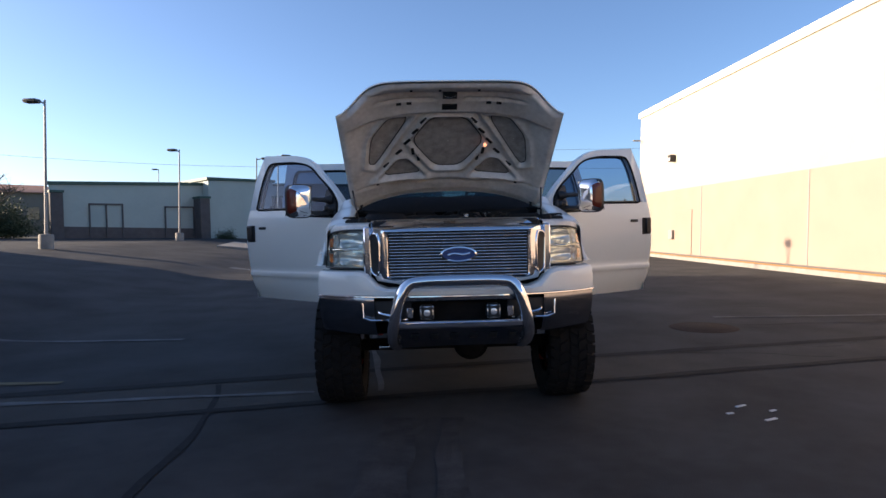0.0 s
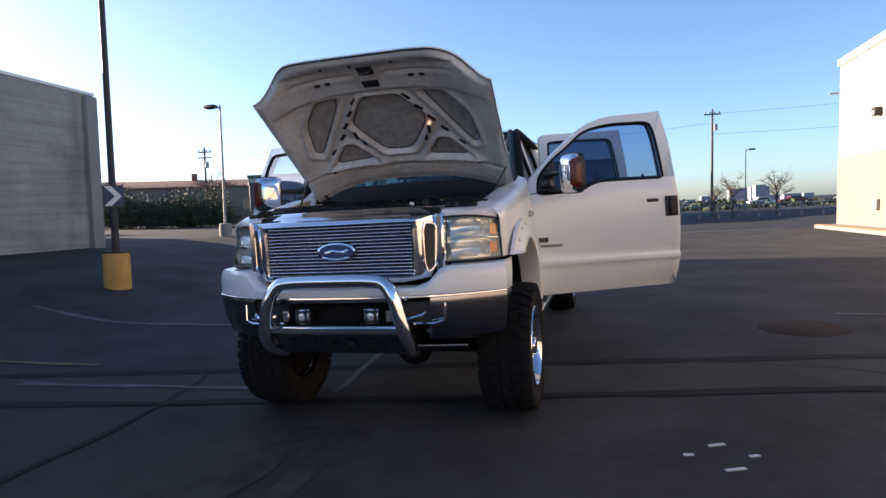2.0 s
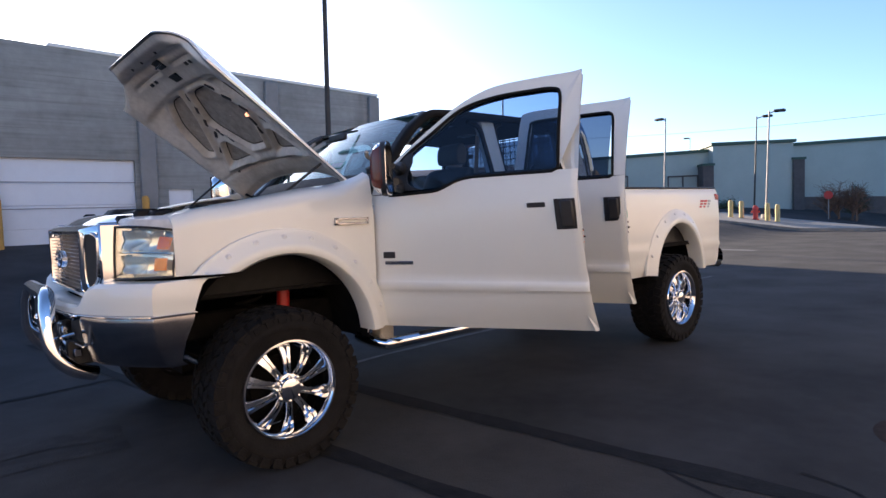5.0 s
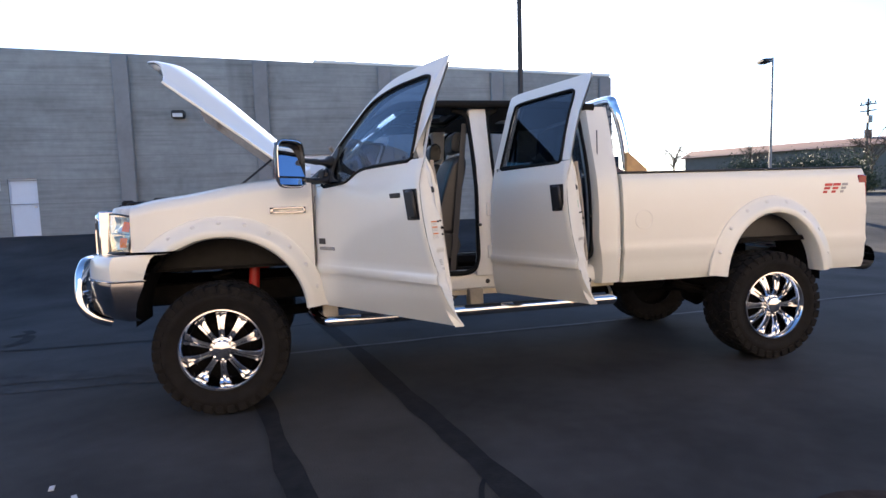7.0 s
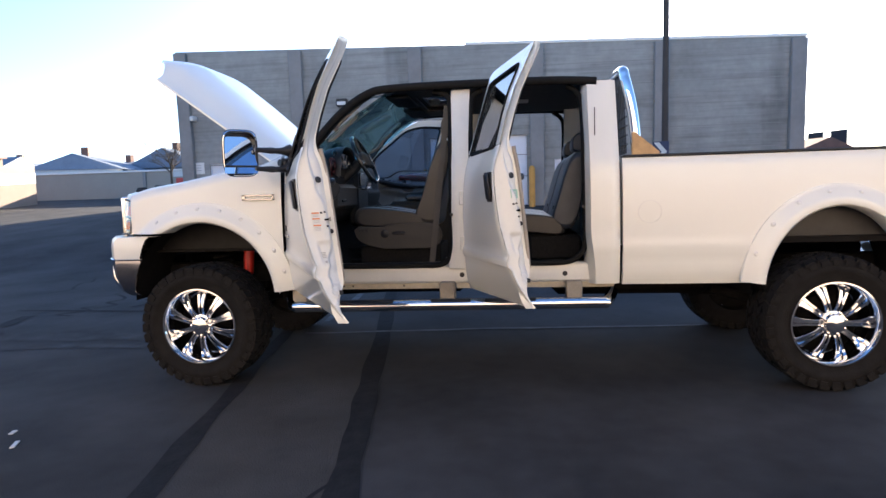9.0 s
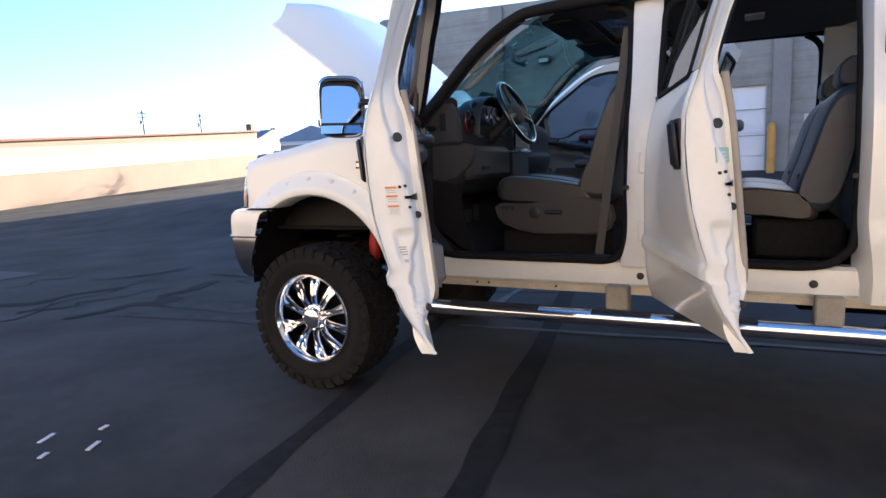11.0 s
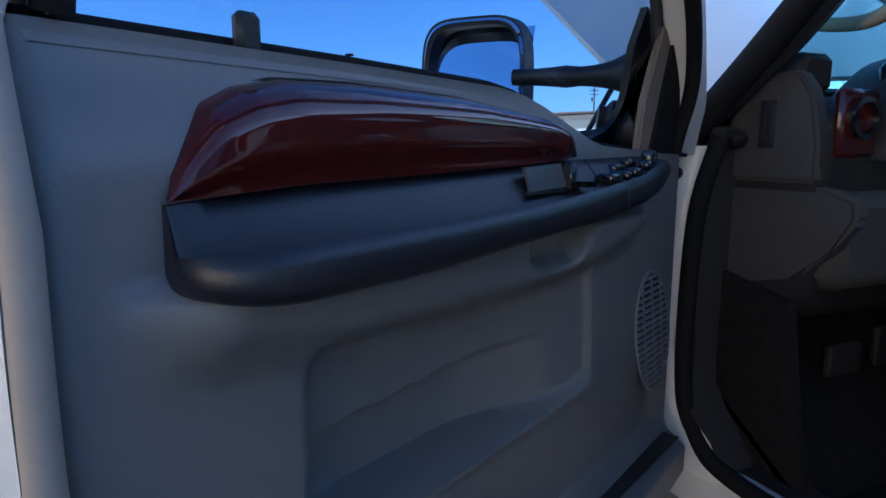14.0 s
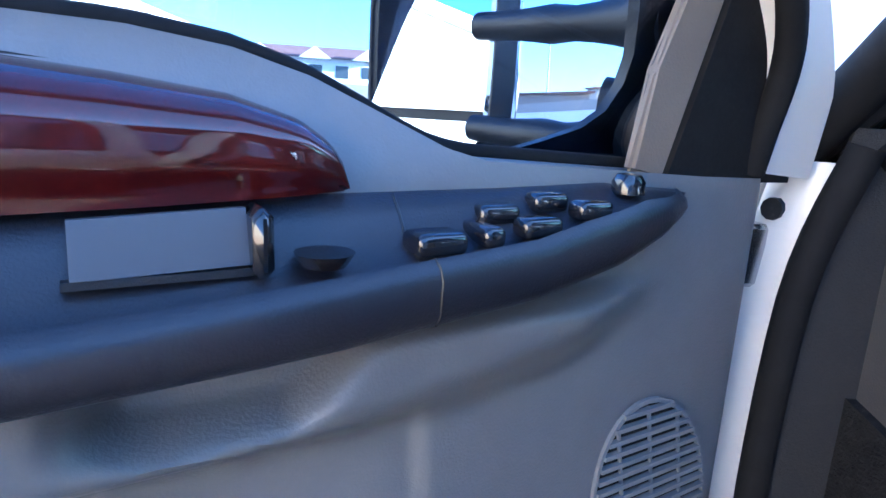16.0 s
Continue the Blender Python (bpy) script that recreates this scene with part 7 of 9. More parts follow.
    hr = part("headache_rack", bm, CHROME, truck, "polished tubular cab guard with mesh")
    for k in range(24):
        x = -0.72 + k * 0.0626
        bm = bmesh.new()
        tube(bm, [(x, 3.115, 1.62), (x, 3.09, 2.18)], 0.005, 6)
        part("mesh_bar", bm, BLACK, hr)
    for k in range(8):
        z = 1.68 + k * 0.065
        bm = bmesh.new()
        tube(bm, [(-0.80 + 0.01 * k, 3.11, z), (0.80 - 0.01 * k, 3.11, z)], 0.005, 6)
        part("mesh_bar", bm, BLACK, hr)
    for s in (1, -1):
        part("rack_lamp", boxes((s * 0.70, s * 0.76, 3.13, 3.165, 2.0, 2.05), bevel=0.01), REDLENS, hr, "small red rack lamp")


cab()
for s in (1, -1):
    bm = bmesh.new()
    slab(bm, [(s * 0.885, 3.12, 1.60), (s * 0.885, 3.30, 1.60), (s * 0.885, 3.30, 1.615), (s * 0.885, 3.14, 1.75), (s * 0.885, 3.12, 1.75)], (s * 0.035, 0, 0))
    tagged(part("wood_block", bm, PLY), "bare wooden wedge on the truck's bed rail", "wood block", "wood blocks on the bed rail")


# ---- doors: built closed in the hinge's axes (x out, y back along the door), then swung open ----
OPEN = {"front": radians(64.0), "rear": radians(71.0)}
FRONT = dict(hinge=(0.97, 0.69), d0=-0.03, d1=1.288,
             belt=[(-0.03, 1.535), (0.16, 1.540), (0.30, 1.547), (0.42, 1.553), (0.455, 1.562), (0.51, 1.588), (0.55, 1.606), (0.60, 1.620), (0.66, 1.627), (0.90, 1.631), (1.30, 1.633)],
             outer=[(-0.03, 1.540), (0.0, 1.630), (0.10, 1.735), (0.20, 1.826), (0.37, 1.962), (0.54, 2.085), (0.74, 2.168), (1.0, 2.195), (1.23, 2.206), (1.274, 2.206), (1.283, 2.188), (1.285, 1.90), (1.288, 1.636)],
             inner=[(0.072, 1.548), (0.085, 1.630), (0.115, 1.695), (0.21, 1.795), (0.37, 1.915), (0.55, 2.045), (0.76, 2.10), (0.98, 2.115), (1.12, 2.114), (1.166, 2.07), (1.172, 1.88), (1.176, 1.642)])
REAR = dict(hinge=(0.97, 1.985), d0=-0.02, d1=0.855, belt=[(-0.02, 1.630), (0.88, 1.634)],
            outer=[(-0.02, 1.630), (-0.012, 1.90), (-0.005, 2.12), (0.05, 2.182), (0.40, 2.192), (0.72, 2.196), (0.838, 2.200), (0.852, 2.185), (0.853, 1.95), (0.855, 1.636)],
            inner=[(0.070, 1.636), (0.078, 1.88), (0.085, 2.05), (0.12, 2.10), (0.40, 2.108), (0.66, 2.108), (0.715, 2.10), (0.740, 2.06), (0.752, 1.92), (0.768, 1.640)])
# outer skin at a door's rear edge, against the hinge line: tucked under below, leaning in above the belt
EDGE = [(0.69, -0.150), (0.73, -0.126), (0.78, -0.092), (0.82, -0.064), (0.86, -0.042), (0.905, -0.022), (0.932, -0.014), (0.948, 0.004), (0.982, 0.009), (1.006, -0.002), (1.056, 0.016), (1.18, 0.048), (1.30, 0.064), (1.41, 0.072), (1.50, 0.070), (1.56, 0.055), (1.60, 0.040), (1.67, 0.020), (1.81, -0.018), (1.95, -0.066), (2.09, -0.135), (2.21, -0.190)]


def door_lean(z):
    """Inward lean and rearward rake of a door's lower rear edge, as shares of the way back along it."""
    return 0.11 * min(0.0, z - 1.60), -0.09 * min(0.0, z - 1.50)


def door(s, spec, kind):
    """An open door with window, handle and inner trim. s: +1 driver's side, -1 passenger's."""
    hx = spec["hinge"][0]
    d0, d1 = spec["d0"], spec["d1"]
    back_share = lambda d: max(0.0, min(1.05, d / d1))
    lx = lambda d, z: (1 - back_share(d)) * (side_x(z) - hx) + back_share(d) * (lerp_table(EDGE, z) - door_lean(z)[0])
    belt = lambda d: lerp_table(spec["belt"], d)
    P = lambda x, d, z: (s * x, d, z)
    ds = [d0, d0 + 0.015] + span(d0 + 0.06, d1 - 0.05, 18) + [d1 - 0.012, d1]
    rows, back = [], []
    for d in ds:
        e = 0.007 if d in (ds[0], ds[-1]) else 0.0
        b = belt(d)
        col = [0.70, 0.72, 0.75, 0.79, 0.84, 0.89, 0.925, 0.936, 0.948, 0.964, 0.982, 0.994, 1.008, 1.05] + [1.05 + (b - 1.05) * t for t in (0.14, 0.28, 0.44, 0.60, 0.75, 0.85, 0.93, 1.0)]
        rows.append([P(lx(d, z) - e, d, z) for z in col])
        back.append([P(max(lx(d, z) - e - 0.012 - 0.075 * sstep(0.74, 0.90, z), min(0.0, lx(d, z) - 0.02)) + (lx(d, z) - 0.022 - min(0.0, lx(d, z) - 0.02)) * sstep(1.0, 1.08, z) * sstep(1.50, 1.44, z), min(d, d1 - 0.05 * sstep(0.72, 0.90, z)), max(z, 0.704)) for z in col])
    bm = bmesh.new()
    grid(bm, rows, back)
    # window frame
    O, I = smooth_line([(0, *q) for q in spec["outer"]], 5), smooth_line([(0, *q) for q in spec["inner"]], 5)
    f = [[P(lx(o.y, o.z), o.y, o.z), P(lx(i.y, i.z) + 0.002, i.y, i.z)] for o, i in zip(O, I)]
    cut = 0.105 if kind == "front" else 0.080
    g = [[P(lx(o.y, o.z) - 0.066, o.y - cut * sstep(d1 - 0.16, d1 - 0.03, o.y), o.z), P(lx(i.y, i.z) - 0.066, i.y, i.z)] for o, i in zip(O, I)]
    grid(bm, f, g)
    D = part(kind + "_door", bm, WHITE, truck, "open white door with tinted window and grey inner trim")
    # glass
    top = [i for i in I if i.z > 1.66]
    cols = sorted((i.y, i.z) for i in top)
    cols = [c for k, c in enumerate(cols) if k == 0 or c[0] - cols[k - 1][0] > 0.004]
    rows = [[P(lx(d, z0 + (z1 - z0) * t) - 0.006, d, z0 + (z1 - z0) * t) for t in span(0, 1, 5)] for d, z1 in cols for z0 in (belt(d) - 0.03,)]
    bm = bmesh.new()
    grid(bm, rows, [[(x - s * 0.004, y, z) for x, y, z in r] for r in rows])
    gl = part("window_glass", bm, TINT if kind == "front" else TINT_DARK, D, "blue-tinted door glass")
    gl.visible_shadow = False
    # rubber round the window
    loop = [P(lx(i.y, i.z) + 0.002, i.y, i.z) for i in I] + [P(lx(d, belt(d)) + 0.002, d, belt(d) - 0.006) for d in span(I[-1].y, I[0].y, 30)[1:-1]]
    bm = bmesh.new()
    tube(bm, loop, 0.0100, 10, closed=True)
    part("window_seal", bm, SEAL, D, "black window seal")
    bm = bmesh.new()
    tube(bm, [P(lx(i.y, i.z) - 0.062, i.y, i.z) for i in I], 0.014, 10)
    part("window_seal", bm, SEAL, D, "black window seal")
    # outer handle
    hd, hz = (1.215, 1.385) if kind == "front" else (0.772, 1.40)
    hxx = lx(hd, hz)
    part("handle_recess", boxes((s * (hxx - 0.006), s * (hxx + 0.006), hd - 0.058, hd + 0.058, hz - 0.085, hz + 0.085), bevel=0.003), BLACK, D, "black handle surround")
    part("handle_grip", boxes((s * (hxx + 0.006), s * (hxx + 0.026), hd - 0.025, hd + 0.048, hz - 0.075, hz + 0.078), bevel=0.010), BLACK, D, "black pull handle")
    if kind == "front":
        x0 = lx(1.05, 1.44)
        part("name_badge", boxes((s * (x0 - 0.003), s * (x0 + 0.007), 1.0, 1.105, 1.426, 1.454), bevel=0.004), BLACK, D, "small black badge")
        x0 = lx(0.095, 1.16)
        part("engine_badge", boxes((s * (x0 - 0.002), s * (x0 + 0.007), 0.055, 0.135, 1.140, 1.180), bevel=0.003), BLACK, D, "black engine badge")
        x0 = lx(0.16, 1.11)
        part("badge_bar", boxes((s * (x0 - 0.003), s * (x0 + 0.008), 0.065, 0.255, 1.100, 1.122), bevel=0.003), STEEL_DARK, D, "narrow dark chrome badge bar")
        # sail panel and towing mirror
        bm = bmesh.new()
        sail = [(0.080, 1.558), (0.335, 1.560), (0.300, 1.570), (0.258, 1.584), (0.234, 1.602), (0.224, 1.628), (0.224, 1.655), (0.234, 1.69), (0.250, 1.735), (0.245, 1.80), (0.21, 1.785), (0.118, 1.690), (0.090, 1.630)]
        slab(bm, [P(lx(d, z) + 0.004, d, z) for d, z in sail], (s * 0.014, 0, 0))
        part("mirror_sail", bm, BLACK, D, "black mirror base")
        bm = bmesh.new()
        tube(bm, smooth_line([P(lx(0.13, 1.60) - 0.01, 0.13, 1.605), P(lx(0.15, 1.60) + 0.03, 0.155, 1.612), P(0.06, 0.178, 1.617)], 5), [0.048] * 4 + [0.036] * 4 + [0.024] * 3, 14)
        part("mirror_mount", bm, BLACK, D, "black mirror mount")
        for zz in (1.575, 1.70):
            bm = bmesh.new()
            tube(bm, smooth_line([P(lx(0.17, 1.62), 0.17, 1.612 + (zz - 1.6) * 0.85), P(0.06, 0.20, zz - 0.005), P(0.22, 0.245, zz)], 6), [0.046, 0.044, 0.040, 0.034, 0.028, 0.024, 0.021, 0.019, 0.022, 0.019, 0.017, 0.017, 0.017], 14)
            part("mirror_arm", bm, BLACK, D, "black mirror arm")
        mx, md, mz = 0.312, 0.200, 1.676
        w, h, tilt = 0.110, 0.152, 0.33
        def rr(k, t):
            c, sn = math.cos(t), math.sin(t)
            e = 0.46
            return (k * w * abs(c) ** e * (1 if c > 0 else -1), k * h * abs(sn) ** e * (1 if sn > 0 else -1))
        th = [2 * math.pi * j / 48 for j in range(48)]
        layers = ((0.40, -0.024, 0.10), (0.72, -0.016, 0.17), (0.90, 0.006, 0.26), (0.98, 0.032, tilt), (1.0, 0.050, tilt), (1.0, 0.068, tilt), (0.95, 0.072, tilt))
        skin = lambda k, dy, f, t, up=0.0: P(mx + rr(k, t)[0] + up, md + dy + f * rr(k, t)[0] - up, mz + rr(k, t)[1])
        bm = bmesh.new()
        rows = [[skin(k, dy, f, t) for t in th] for k, dy, f in layers]
        grid(bm, rows, wrap=True)
        bm.faces.new([v for v in list(bm.verts)[:48]])
        M = part("mirror_shell", bm, CHROME, D, "chrome towing mirror")
        bm = bmesh.new()
        ring_slab(bm, [P(mx + a, md + 0.070 + tilt * a, mz + b) for a, b in (rr(1.02, t) for t in th)], [P(mx + a, md + 0.066 + tilt * a, mz + b) for a, b in (rr(0.90, t) for t in th)], (0, -0.034, 0))
        part("mirror_frame", bm, BLACK, D, "black mirror rim")
        bm = bmesh.new()
        slab(bm, [P(mx + a, md + 0.014 + tilt * a, mz + b) for a, b in (rr(0.90, t) for t in th)], (0, 0.004, 0))
        part("mirror_back", bm, BLACK, D)
        for z0, z1, bulge in ((mz - 0.080, mz + 0.136, 0.0), (mz - 0.134, mz - 0.094, 0.012)):
            bm = bmesh.new()
            grid(bm, [[P(mx + 0.104 * a, md + 0.052 + bulge * (1 - a * a) + 0.104 * a * tilt - 0.25 * (z0 + (z1 - z0) * b - mz), z0 + (z1 - z0) * b) for a in span(-1, 1, 8)] for b in span(0, 1, 6)])
            part("mirror_glass", bm, MIRROR, D, "mirror glass")
        bm = bmesh.new()
        slab(bm, [P(mx + a, md + 0.050 + tilt * a, z) for a, z in ((-0.10, mz - 0.094), (0.10, mz - 0.094), (0.10, mz - 0.080), (-0.10, mz - 0.080))], (0, 0.016, 0))
        part("mirror_bar", bm, BLACK, D)
        bm = bmesh.new()
        grid(bm, [[skin(k, dy, f, t, 0.003) for t in span(-0.62, 0.62, 16)] for k, dy, f in ((0.72, -0.016, 0.17), (0.82, -0.006, 0.215), (0.90, 0.006, 0.26), (0.98, 0.032, tilt), (1.0, 0.050, tilt))])
        part("mirror_marker", bm, MARKER, D, "red-brown mirror marker")
    inner_trim(s, spec, kind, D)
    shut_face(s, spec, kind, D, lx)
    # the lower rear of the door leans in and rakes back
    for ob in [D] + list(D.children_recursive):
        for v in ob.data.vertices:
            lean, rake = door_lean(v.co.z)
            v.co.x += s * lean * back_share(v.co.y)
            v.co.y += rake * back_share(v.co.y) * (1.0 if kind == "front" else 0.35)
    D.matrix_world = Matrix.Translation((s * hx, spec["hinge"][1], 0)) @ Matrix.Rotation(-s * (OPEN[kind] if s > 0 else radians(54.0 if kind == "front" else 84.0)), 4, "Z")
    return D


def shut_face(s, spec, kind, D, lx):
    """The pressed rear edge of a door, with latch, labels and plugs."""
    front = kind == "front"
    d1 = spec["d1"]
    wide = 0.076 if front else 0.066

    upper = lambda z: (0.024 if front else 0.012) * sstep(1.08, 1.5, z)

    def base(t, z):
        a_ = Vector((lx(d1, z) - 0.010, d1 - 0.001))
        low = sstep(0.70, 0.93, z)
        b_ = a_.lerp(Vector((-0.090 - 0.016 * sstep(1.62, 1.50, z) + 0.016, d1 - wide + upper(z))), low)
        high = sstep(1.55, 1.72, z)
        b_ = b_.lerp(Vector((lx(d1, z) - 0.068, d1 - (0.101 if front else 0.077))), high)
        return a_.lerp(b_, t) + Vector((0.0, 0.024 * low * (1 - high) * sstep(0.0, 0.70, t) * sstep(1.0, 0.72, t)))

    ridge = lambda z: lerp_table([(0.86, 0.46), (0.96, 0.52), (1.04, 0.62), (1.10, 0.80), (1.16, 0.86), (1.34, 0.80), (1.375, 0.70), (1.41, 0.60), (1.47, 0.58), (1.54, 0.44), (1.62, 0.34), (1.9, 0.42), (2.19, 0.5)], z)

    def press(t, z):
        """Depth of the pressing: a step that winds down the edge, and a dished corner below."""
        p = -0.024 * sstep(ridge(z) - 0.12, ridge(z) + 0.07, t) * sstep(0.84, 0.94, z) * sstep(1.02, 0.90, t) * (1 - 0.75 * sstep(1.58, 1.75, z))
        p += 0.010 * sstep(1.145, 1.120, z) * sstep(1.00, 1.06, z) * sstep(0.22, 0.40, t) * sstep(0.86, 0.62, t) * -1.0
        p += 0.0035 * math.sin((z + 0.05 * t) * 2 * math.pi / 0.028) * sstep(0.81, 0.84, z) * sstep(0.93, 0.90, z) * sstep(0.30, 0.50, t) * sstep(1.0, 0.85, t)
        return p
    e_ = Vector((base(1.0, 1.25).x - base(0.0, 1.25).x, base(1.0, 1.25).y - base(0.0, 1.25).y)).normalized()
    n_ = Vector((-abs(e_.y), abs(e_.x)))

    def face(t, z, up=0.0):
        q = base(t, z) + n_ * (up + press(t, z))
        return (s * q.x, q.y, z)
    bm = bmesh.new()
    zz = span(0.702, 0.95, 40) + span(0.96, 1.64, 60) + span(1.66, 2.186, 20)
    grid(bm, [[face(t, z, 0.002) for t in [0.0, 0.02] + span(0.06, 0.96, 34) + [1.0]] + [(s * base(1.0, z).x + s * 0.045 * k_, base(1.0, z).y - 0.012 * k_, z) for k_ in (0.5, 1.0)] for z in zz])
    part("edge_pressing", bm, WHITE_IN, D, "pressed white door edge", angle=50)

    def plate(name, mtl, t0, t1, z0, z1, up=0.0, thick=0.003, lab=""):
        bm = bmesh.new()
        slab(bm, [face(t0, z0, up), face(t1, z0, up), face(t1, z1, up), face(t0, z1, up)], (s * n_.x * thick, n_.y * thick, 0))
        return part(name, bm, mtl, D, lab)
    turn = Vector((0, 0, 1)).rotation_difference(Vector((s * n_.x, n_.y, 0))).to_matrix().to_4x4()
    if front:
        plate("warning_label", PAPER, 0.28, 0.51, 1.192, 1.294, 0.0035, 0.002, "white label with orange bars")
        for z in (1.289, 1.259, 1.224):
            plate("orange_bar", ORANGE, 0.285, 0.505, z - 0.0034, z + 0.0034, 0.0060, 0.0010)
        for z in (1.279, 1.272, 1.249, 1.241, 1.214, 1.207, 1.200):
            plate("print_line", GREYPRINT, 0.31, 0.48, z - 0.0009, z + 0.0009, 0.0056, 0.0004)
        for z, a, b in ((1.079, 0.33, 0.50), (1.071, 0.35, 0.49), (1.062, 0.33, 0.51), (1.053, 0.36, 0.50), (1.033, 0.37, 0.48), (1.027, 0.38, 0.47)):
            plate("print_line", GREYPRINT, a, b, z - 0.0018, z + 0.0018, 0.0045, 0.001, "grey print on the door edge")
    else:
        plate("green_label", GREENPRINT, 0.52, 0.92, 1.335, 1.385, 0.003, 0.003, "pale green label with white lines")
        for z in (1.345, 1.357, 1.369):
            plate("print_line", PAPER, 0.55, 0.88, z - 0.0022, z + 0.0022, 0.0062, 0.0005)
    dz = 0.0 if front else 0.012
    for t, z, rad, lab_ in ((0.70, 1.464, 0.017, "round black plug"), (0.58, 1.290 + dz, 0.0055, "screw"), (0.69, 1.293 + dz, 0.0055, "screw"), (0.72, 1.218 + dz, 0.0055, "screw")):
        bm = lathe(bmesh.new(), [(rad, -0.004), (rad, 0.004), (rad * 0.78, 0.0055), (rad * 0.66, 0.003), (0.0, 0.003)], 18, Matrix.Translation(face(t, z, 0.003)) @ turn)
        part("edge_plug", bm, BLACK, D, lab_)
    plate("door_latch", BLACK_GLOSS, 0.63, 0.86, 1.248 + dz, 1.258 + dz, 0.010, 0.006, "black door latch")
    bm = bmesh.new()
    slab(bm, [face(0.76, 1.246 + dz, 0.012), face(0.91, 1.240 + dz, 0.012), face(0.91, 1.266 + dz, 0.012), face(0.76, 1.259 + dz, 0.012)], (s * n_.x * 0.006, n_.y * 0.006, 0))
    part("latch_hook", bm, BLACK_GLOSS, D, "black latch hook")
    for t, z in ((0.88, 1.188), (0.90, 0.86)):
        bm = lathe(bmesh.new(), [(0.013, -0.004), (0.013, 0.012), (0.010, 0.015), (0.0, 0.015)], 12, Matrix.Translation(face(t, z)) @ turn)
        part("rubber_bumper", bm, RUBBER, D, "black rubber bumper")


def inner_trim(s, spec, kind, D):
    """Moulded trim with a wood insert, armrest, recessed tray, map bin, switches and loudspeaker."""
    N = lambda n, d, z: (-s * n, d, z)
    front = kind == "front"
    a0, a1 = (0.035, 1.196) if front else (0.03, 0.782)
    k = (a1 - a0) / 1.147
    ax = lambda d: a0 + (d - 0.035) * k
    belt = lambda d: lerp_table(spec["belt"], d)

    zin = lambda u: lerp_table([(0.20, 1.532), (0.30, 1.540), (0.40, 1.538), (0.55, 1.536), (0.645, 1.531), (0.885, 1.523), (1.0, 1.520), (1.16, 1.508)], u)
    mould = lambda u: lerp_table([(0.22, 1.425), (0.32, 1.400), (0.53, 1.372), (0.70, 1.362), (1.0, 1.380), (1.14, 1.395)], u)
    bin_z = lambda u: lerp_table([(0.08, 0.960), (0.40, 0.980), (0.70, 0.992), (0.80, 1.015), (0.90, 1.045)], u)

    def tray(u, z):
        """Depth of the recessed tray: a sloping back above, a deeper slot behind the lip below."""
        left, right = 0.995, 0.455 + 0.10 * max(0.0, z - 1.30)
        rear = sstep(left + 0.012, left - 0.030, u)
        slope = 0.011 * sstep(right, right + 0.010, u) + (0.025 + 0.012 * sstep(1.40, 1.30, z)) * sstep(right, right + 0.30, u)
        brim = 1.292 - 0.05 * (u - 0.5)
        pocket = 0.080 * sstep(brim + 0.022, brim - 0.012, z) * sstep(right, right + 0.30, u)
        foot = 0.012 * sstep(0.52, 0.46, u)
        return max(slope, pocket) * rear * sstep(1.392, 1.352, z) * sstep(1.180 + foot, 1.190 + foot, z)

    def depth(u, z):
        """u runs 0.035 to 1.182 as on the front door."""
        n = 0.078 - 0.010 * sstep(0.45, 0.10, u)
        e = bin_z(u)
        n += 0.066 * sstep(e + 0.012, e - 0.012, z) * sstep(0.945, 0.905, u) * sstep(0.05, 0.13, u)
        n -= 0.022 * sstep(e + 0.20, e + 0.03, z) * sstep(e + 0.004, e + 0.022, z) * sstep(0.90, 0.62, u) * sstep(0.05, 0.16, u)
        n += 0.006 * math.exp(-((z - 1.178) / 0.012) ** 2) * sstep(1.02, 0.97, u) * sstep(0.43, 0.48, u)
        n -= tray(u, z)
        m = mould(u)
        n += 0.040 * sstep(m - 0.030, m + 0.040, z) * sstep(1.462, 1.440, z) * sstep(0.19, 0.36, u) * sstep(1.15, 1.08, u)
        bottom = 1.398 + 0.045 * sstep(0.575, 0.515, u) + 0.010 * sstep(0.64, 0.70, u)
        n -= 0.040 * sstep(bottom - 0.010, bottom + 0.016, z) * sstep(0.505, 0.550, u) * sstep(0.705, 0.66, u) * sstep(1.470, 1.450, z)
        n -= 0.034 * sstep(1.53, 1.63, z)
        n -= 0.022 * max(sstep(1.160, 1.182, u) * 0.5, sstep(0.065, 0.035, u), sstep(0.905, 0.872, z))
        return n
    upper = lambda z: (0.024 if front else 0.012) * sstep(1.08, 1.5, z)
    rows = []
    fine = (220, 190) if front and s > 0 else (70, 56)
    for u in span(0.035, 1.182, fine[0]):
        d = ax(u)
        zb = 0.862 + 0.10 * sstep(1.06, 1.182, u) ** 2
        zt = belt(d) + 0.004
        rows.append([N(depth(u, z), d + upper(z) * sstep(1.08, 1.182, u), z) for z in span(zb, zt, fine[1])])
    bm = bmesh.new()
    grid(bm, rows)
    part("trim_panel", bm, GREY_TRIM, D, "moulded grey plastic door trim", angle=60)
    bm = bmesh.new()
    tube(bm, smooth_line([N(0.074, a1 + 0.006 + upper(1.6), belt(a1) - 0.004), N(0.088, a1 + 0.004 + upper(1.5), 1.50), N(0.090, a1 + 0.004 + upper(1.35), 1.35), N(0.091, a1 + 0.003 + upper(1.2), 1.2), N(0.091, a1, 1.02), N(0.092, a1 - 0.022, 0.925), N(0.086, a1 - 0.09, 0.866), N(0.084, a1 - 0.25, 0.858), N(0.080, a0 + 0.1, 0.858)], 6), 0.0120, 12)
    part("trim_edge", bm, BEIGE, D, "beige rubber edge of the trim")
    # sill ledge along the glass
    bm = bmesh.new()
